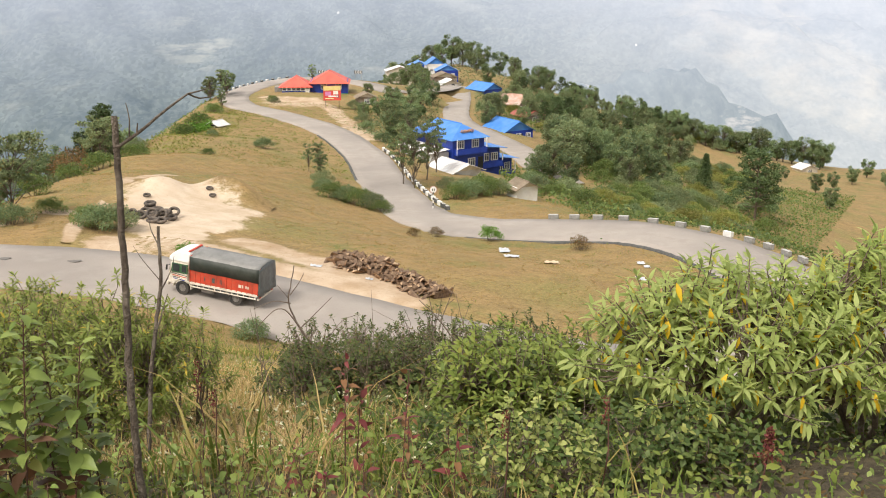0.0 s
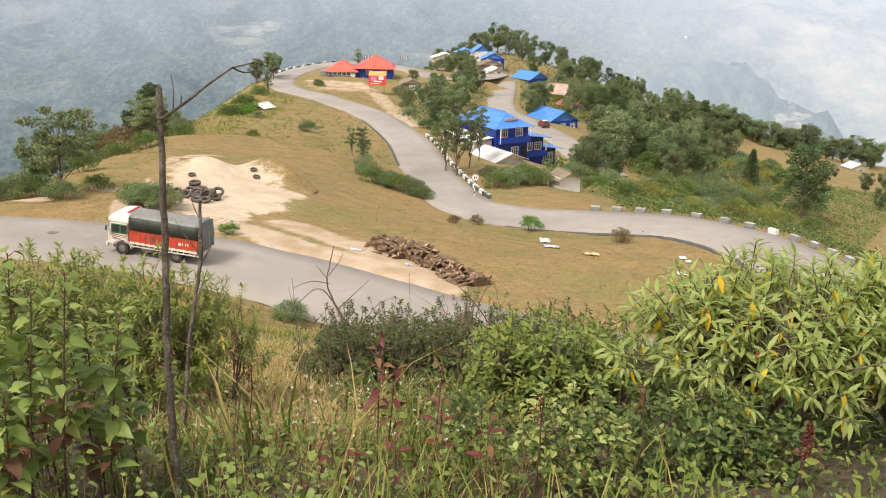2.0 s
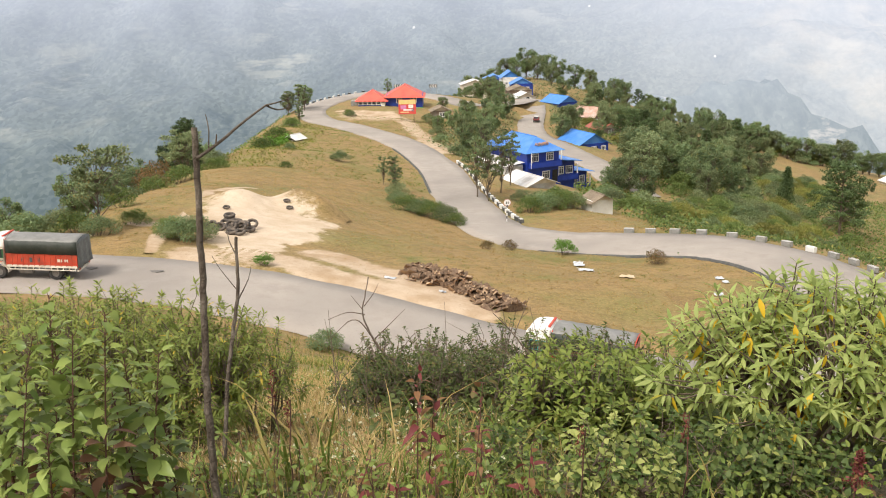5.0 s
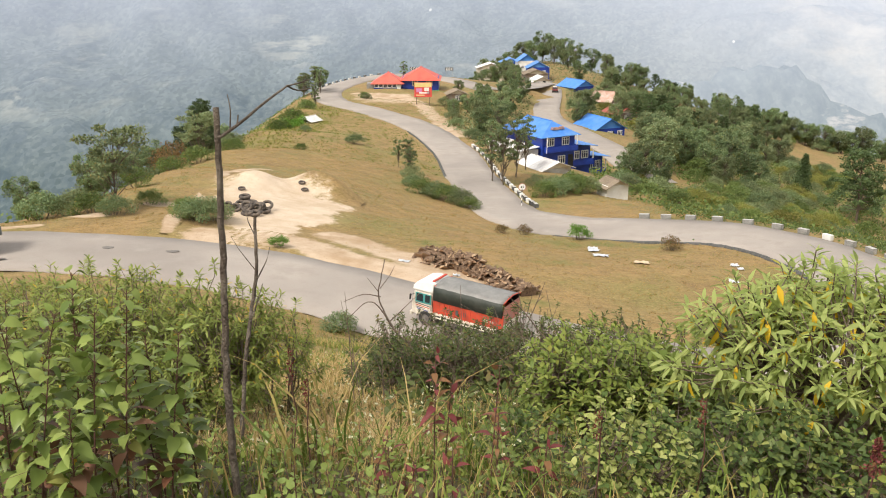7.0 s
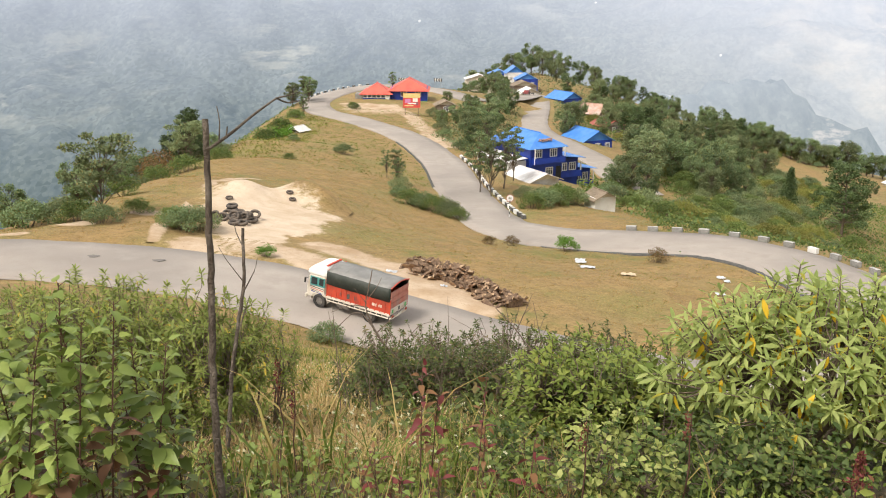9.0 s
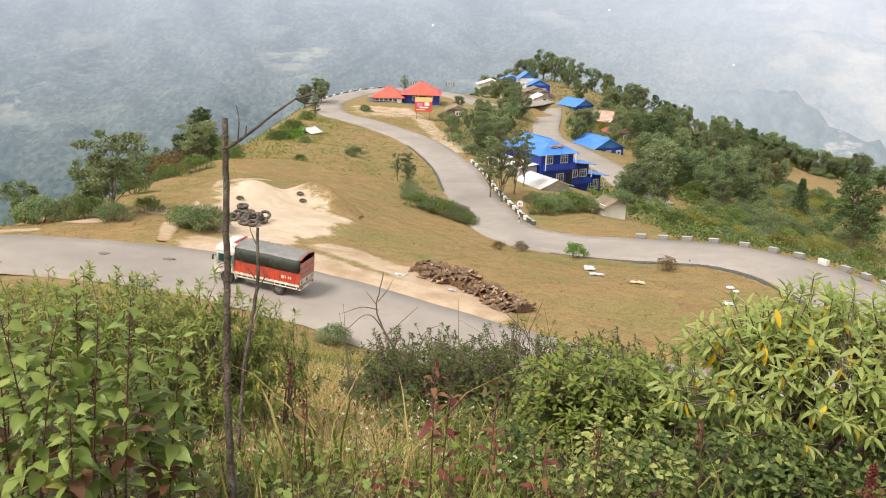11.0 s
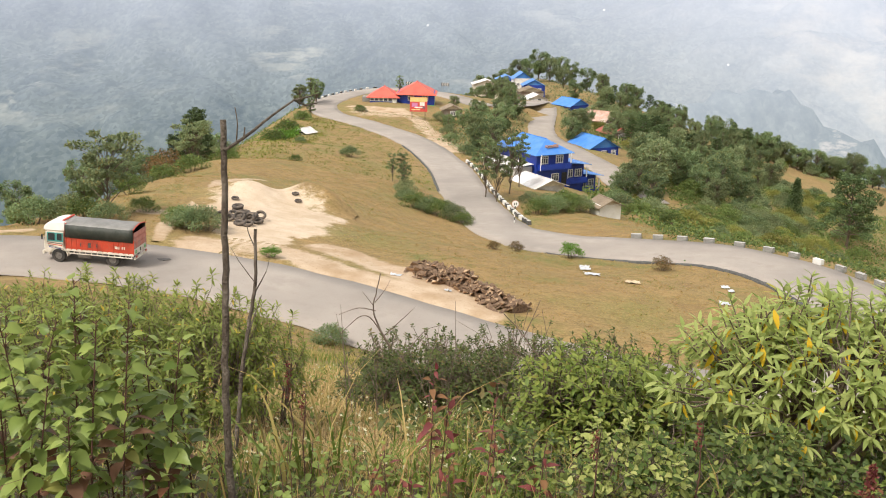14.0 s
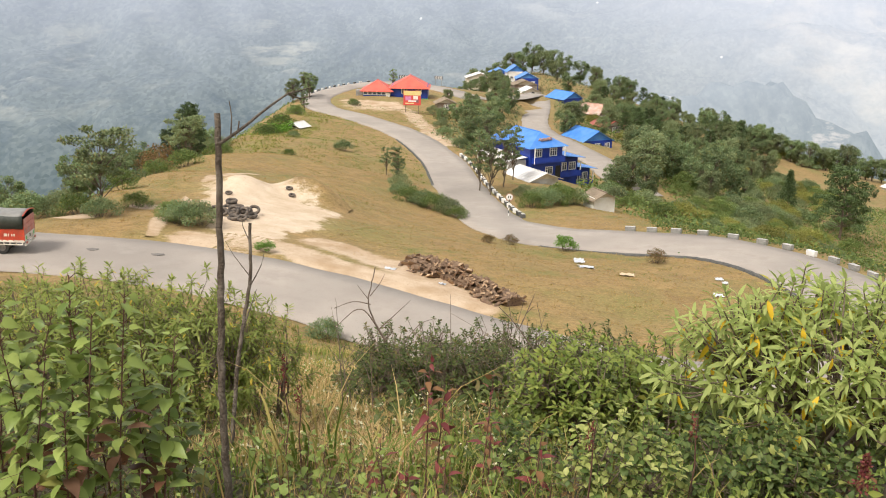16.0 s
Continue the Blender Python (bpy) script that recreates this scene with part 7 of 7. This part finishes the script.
for k in range(34):
    x, y = rng.uniform(-1.6, 1.0), rng.uniform(6.5, 10.5)
    z = gz(x, y)
    q = rng.normal(size=3) * 0.25
    dead_wood("bare_twig", "thin bare grey twig sticking out of the thicket", [[(x, y, z - 0.05), (x + q[0] * 0.5, y + q[1] * 0.4, z + 0.6), (x + q[0] * 1.3, y + q[1], z + 1.0 + q[2])],
                                                            [(x + q[0] * 0.5, y + q[1] * 0.4, z + 0.6), (x - q[0] * 0.8, y + q[1], z + 0.95)]], [(0.007, 0.002), (0.004, 0.0015)], TWIGWOOD, 5, "twig")


# ground cover: small leaves, grass and white flowers, thick near the eye
def cover(n, seed, leaf, size, wid, lift, label, bounds=(-5.5, 6, 1.9, 7.5), dens=None, name="ground_cover"):
    r = np.random.default_rng(seed)
    x, y = r.uniform(bounds[0], bounds[1], n), bounds[2] + (bounds[3] - bounds[2]) * r.random(n) ** 1.5
    cl = np.array([noise.noise(Vector((a * 1.1, b * 1.1, seed))) for a, b in zip(x, y)])
    ok = cl > (-0.15 if dens is None else dens)
    x, y, cl = x[ok], y[ok], cl[ok]
    P = np.stack([x, y, surface_z(np.stack([x, y], 1)) + r.random(len(x)) * lift * (0.6 + np.clip(cl, -0.2, 1))], 1)
    m = len(P)
    D = unit(r.normal(size=(m, 3)) + np.array([0, 0, 0.2]))
    N = unit(r.normal(size=(m, 3)) * 0.5 + np.array([0, -0.2, 1.0]))
    L = size * r.uniform(0.6, 1.3, m)
    V, Fs = full_leaves(P, D, N, L, wid * L, 0.3, 0.42)
    return tagged(new(name, mesh_of(name, V, Fs, leaf)), label, "ground cover", kind="stuff")


cover(9000, 51, LEAF_FRESH, 0.045, 0.55, 0.45, "low green leaves of mixed weeds")
cover(6500, 52, LEAF_HEART, 0.045, 0.62, 0.36, "low rounded leaves of mixed weeds")
cover(12000, 53, LEAF_DEEP, 0.05, 0.5, 0.35, "dark low leaves of mixed weeds")
cover(6000, 54, LEAF_RUSSET, 0.05, 0.4, 0.25, "withered brown leaves on the slope")
cover(12000, 57, LEAF_NARROW, 0.055, 0.3, 0.7, "narrow green leaves of tangled weeds", (-7, -2.6, 4.2, 12))
cover(8000, 58, LEAF_DEEP, 0.09, 0.5, 0.8, "dark leaves of tangled scrub", (-1, 9, 6, 9.5))
cover(8000, 59, LEAF_FRESH, 0.09, 0.5, 0.8, "green leaves of tangled scrub", (0.5, 10, 6, 9.5))


def tall_grass(n, seed, mat, length, width, bounds, bend, label, pick=None):
    r = np.random.default_rng(seed)
    x, y = r.uniform(bounds[0], bounds[1], n), r.uniform(bounds[2], bounds[3], n)
    cl = np.array([noise.noise(Vector((a * 0.9, b * 0.9, seed))) for a, b in zip(x, y)])
    ok = cl > (-0.1 if pick is None else pick)
    x, y = x[ok], y[ok]
    P = np.stack([x, y, surface_z(np.stack([x, y], 1)) - 0.02], 1)
    a = r.uniform(0, 2 * np.pi, len(P))
    D = np.stack([np.cos(a), np.sin(a), np.zeros(len(P))], 1)
    V, Fs = blades(P, D, length * r.uniform(0.5, 1.3, len(P)), width * r.uniform(0.6, 1.3, len(P)), r.uniform(bend * 0.4, bend * 1.3, len(P)))
    return tagged(new("tall_grass", mesh_of("tall_grass", V, Fs, mat)), label, "grass", kind="stuff")


tall_grass(2200, 61, STRAW, 0.42, 0.006, (-1.8, 0.9, 2.8, 9), 0.5, "dry straw-coloured grass stems")
tall_grass(1500, 62, GREEN_GRASS, 0.42, 0.012, (-3.0, 2.2, 2.2, 5), 0.6, "long green grass blades")
tall_grass(220, 63, GREEN_GRASS, 0.8, 0.024, (-2.2, -1.0, 3.2, 5.2), 0.55, "broad sword-like green grass blades", 0.0)
tall_grass(14000, 64, STRAW, 0.4, 0.01, (-4.5, -0.4, 7, 24), 0.5, "dry grass on the lower slope")
tall_grass(9000, 66, STRAW, 0.3, 0.012, (-3.7, -0.8, 6.6, 14), 0.5, "pale dry grass on the open slope", -0.4)
tall_grass(9000, 67, PALE_STRAW, 0.3, 0.005, (-2.2, -0.35, 4.7, 8.5), 0.5, "fine pale dry grass of the small clearing", -0.5)
tall_grass(5000, 68, PALE_STRAW, 0.34, 0.009, (-4.2, -1.4, 8.0, 15), 0.5, "fine pale dry grass of the small clearing", -0.5)
tall_grass(260, 69, GREEN_GRASS, 0.6, 0.012, (-0.8, 0.25, 4.2, 6.5), 0.7, "long arching green grass blades", -0.6)
tall_grass(16, 65, STRAW, 1.15, 0.012, (-1.2, 0.8, 3.0, 5.5), 0.8, "long arching pale grass blades", -1)


def flowers(n, seed, bounds, lift):
    r = np.random.default_rng(seed)
    x, y = r.uniform(bounds[0], bounds[1], n), r.uniform(bounds[2], bounds[3], n)
    z = surface_z(np.stack([x, y], 1)) + r.uniform(0.2, 1, n) * lift
    P = np.repeat(np.stack([x, y, z], 1), 6, axis=0)
    D = unit(r.normal(size=(len(P), 3)) + np.array([0, 0, 0.5]))
    L = np.full(len(P), 0.014) * (1 + np.repeat(y, 6) * 0.05)
    V, Fs = flat_leaves(P, D, unit(r.normal(size=(len(P), 3)) + np.array([0, 0, 1.5])), L, L * 0.8)
    return tagged(new("white_flowers", mesh_of("white_flowers", V, Fs, PETAL)), "tiny white flower heads among the grass", "flowers", kind="stuff")


flowers(260, 71, (-1.9, 0.2, 3.6, 8.5), 0.42)
flowers(420, 72, (-4.5, 0, 8, 22), 0.4)
for k, (x, y, z) in enumerate([(-1.93, 2.9, -1.9), (-1.88, 2.88, -1.87), (-1.91, 2.86, -1.84)]):
    t = hold("yellow_leaf", pose(x, y, z, 60, 20 * k, 40 * k), "withered yellow leaf on a weed", "leaf", "withered yellow leaves")
    one = np.zeros((1, 3))
    sub("blade", full_leaves(one, np.array([[1.0, 0, 0]]), np.array([[0, 0, 1.0]]), np.array([0.08]), np.array([0.058]), 0.2, 0.4), LEAF_GOLD, t)
    sub("leaf_stalk", tubes([np.array([[0, 0, 0], [-0.05, 0, -0.04], [-0.09, 0.0, -0.3]])], [(0.0015, 0.0015)], 4), RED_STEM, t)


# ---- what moves ----
def drive(t, wheels, line, keys, off, ahead, r):
    """Drives a thing along a line by rows of seconds and metres; ahead is -1 where it runs against the line."""
    ts, ss = zip(*keys)
    rows, spins = [], []
    for k in range(0, 65):
        s_t = k * 0.25
        s = float(np.interp(s_t, ts, ss))
        p, a, g = on_road(s, off, line)
        rows.append((s_t, pose(p[0], p[1], p[2] + 0.075, 0, 0, a - 90 if ahead > 0 else a + 90) @ pose(0, 0, 0, g * ahead, 0, 0)))
    walk(t, rows)
    for w in wheels:
        x, y, z = w.location
        spin, last, out = 0.0, None, []
        for k in range(0, 161):
            s = float(np.interp(k * 0.1, ts, ss))
            if last is not None:
                spin -= math.degrees(abs(s - last) / r)
            last = s
            out.append((k * 0.1, pose(x, y, z, spin, 0, 0)))
        walk(w, out)


def motions():
    drive(truck_a, wheels_a, ROAD, [(0, 62.4), (1.0, 58.95), (2.5, 53.45), (3.5, 50.1), (4.2, 47.1), (6.3, 40.2), (7.0, 37.4), (9.0, 28.6), (16.0, 4.0)], -0.95, -1, 0.45)
    drive(truck_b, wheels_b, ROAD, [(0, 101.0), (6.3, 75.7), (7.0, 73.1), (9.0, 66.4), (11.5, 57.2), (12.5, 53.4), (13.5, 49.55), (14.5, 45.75), (15.0, 43.8), (15.5, 42.1), (16.0, 40.6)], -0.45, -1, 0.45)
    back = LOW_ROAD[::-1]
    drive(car, wheels_c, back, [(0, 15.0), (3.5, 68.0), (8.0, 128.0), (9.2, 137.0), (11.3, 152.0), (16.0, 166.0)], -1.4, 1, 0.28)


motions()
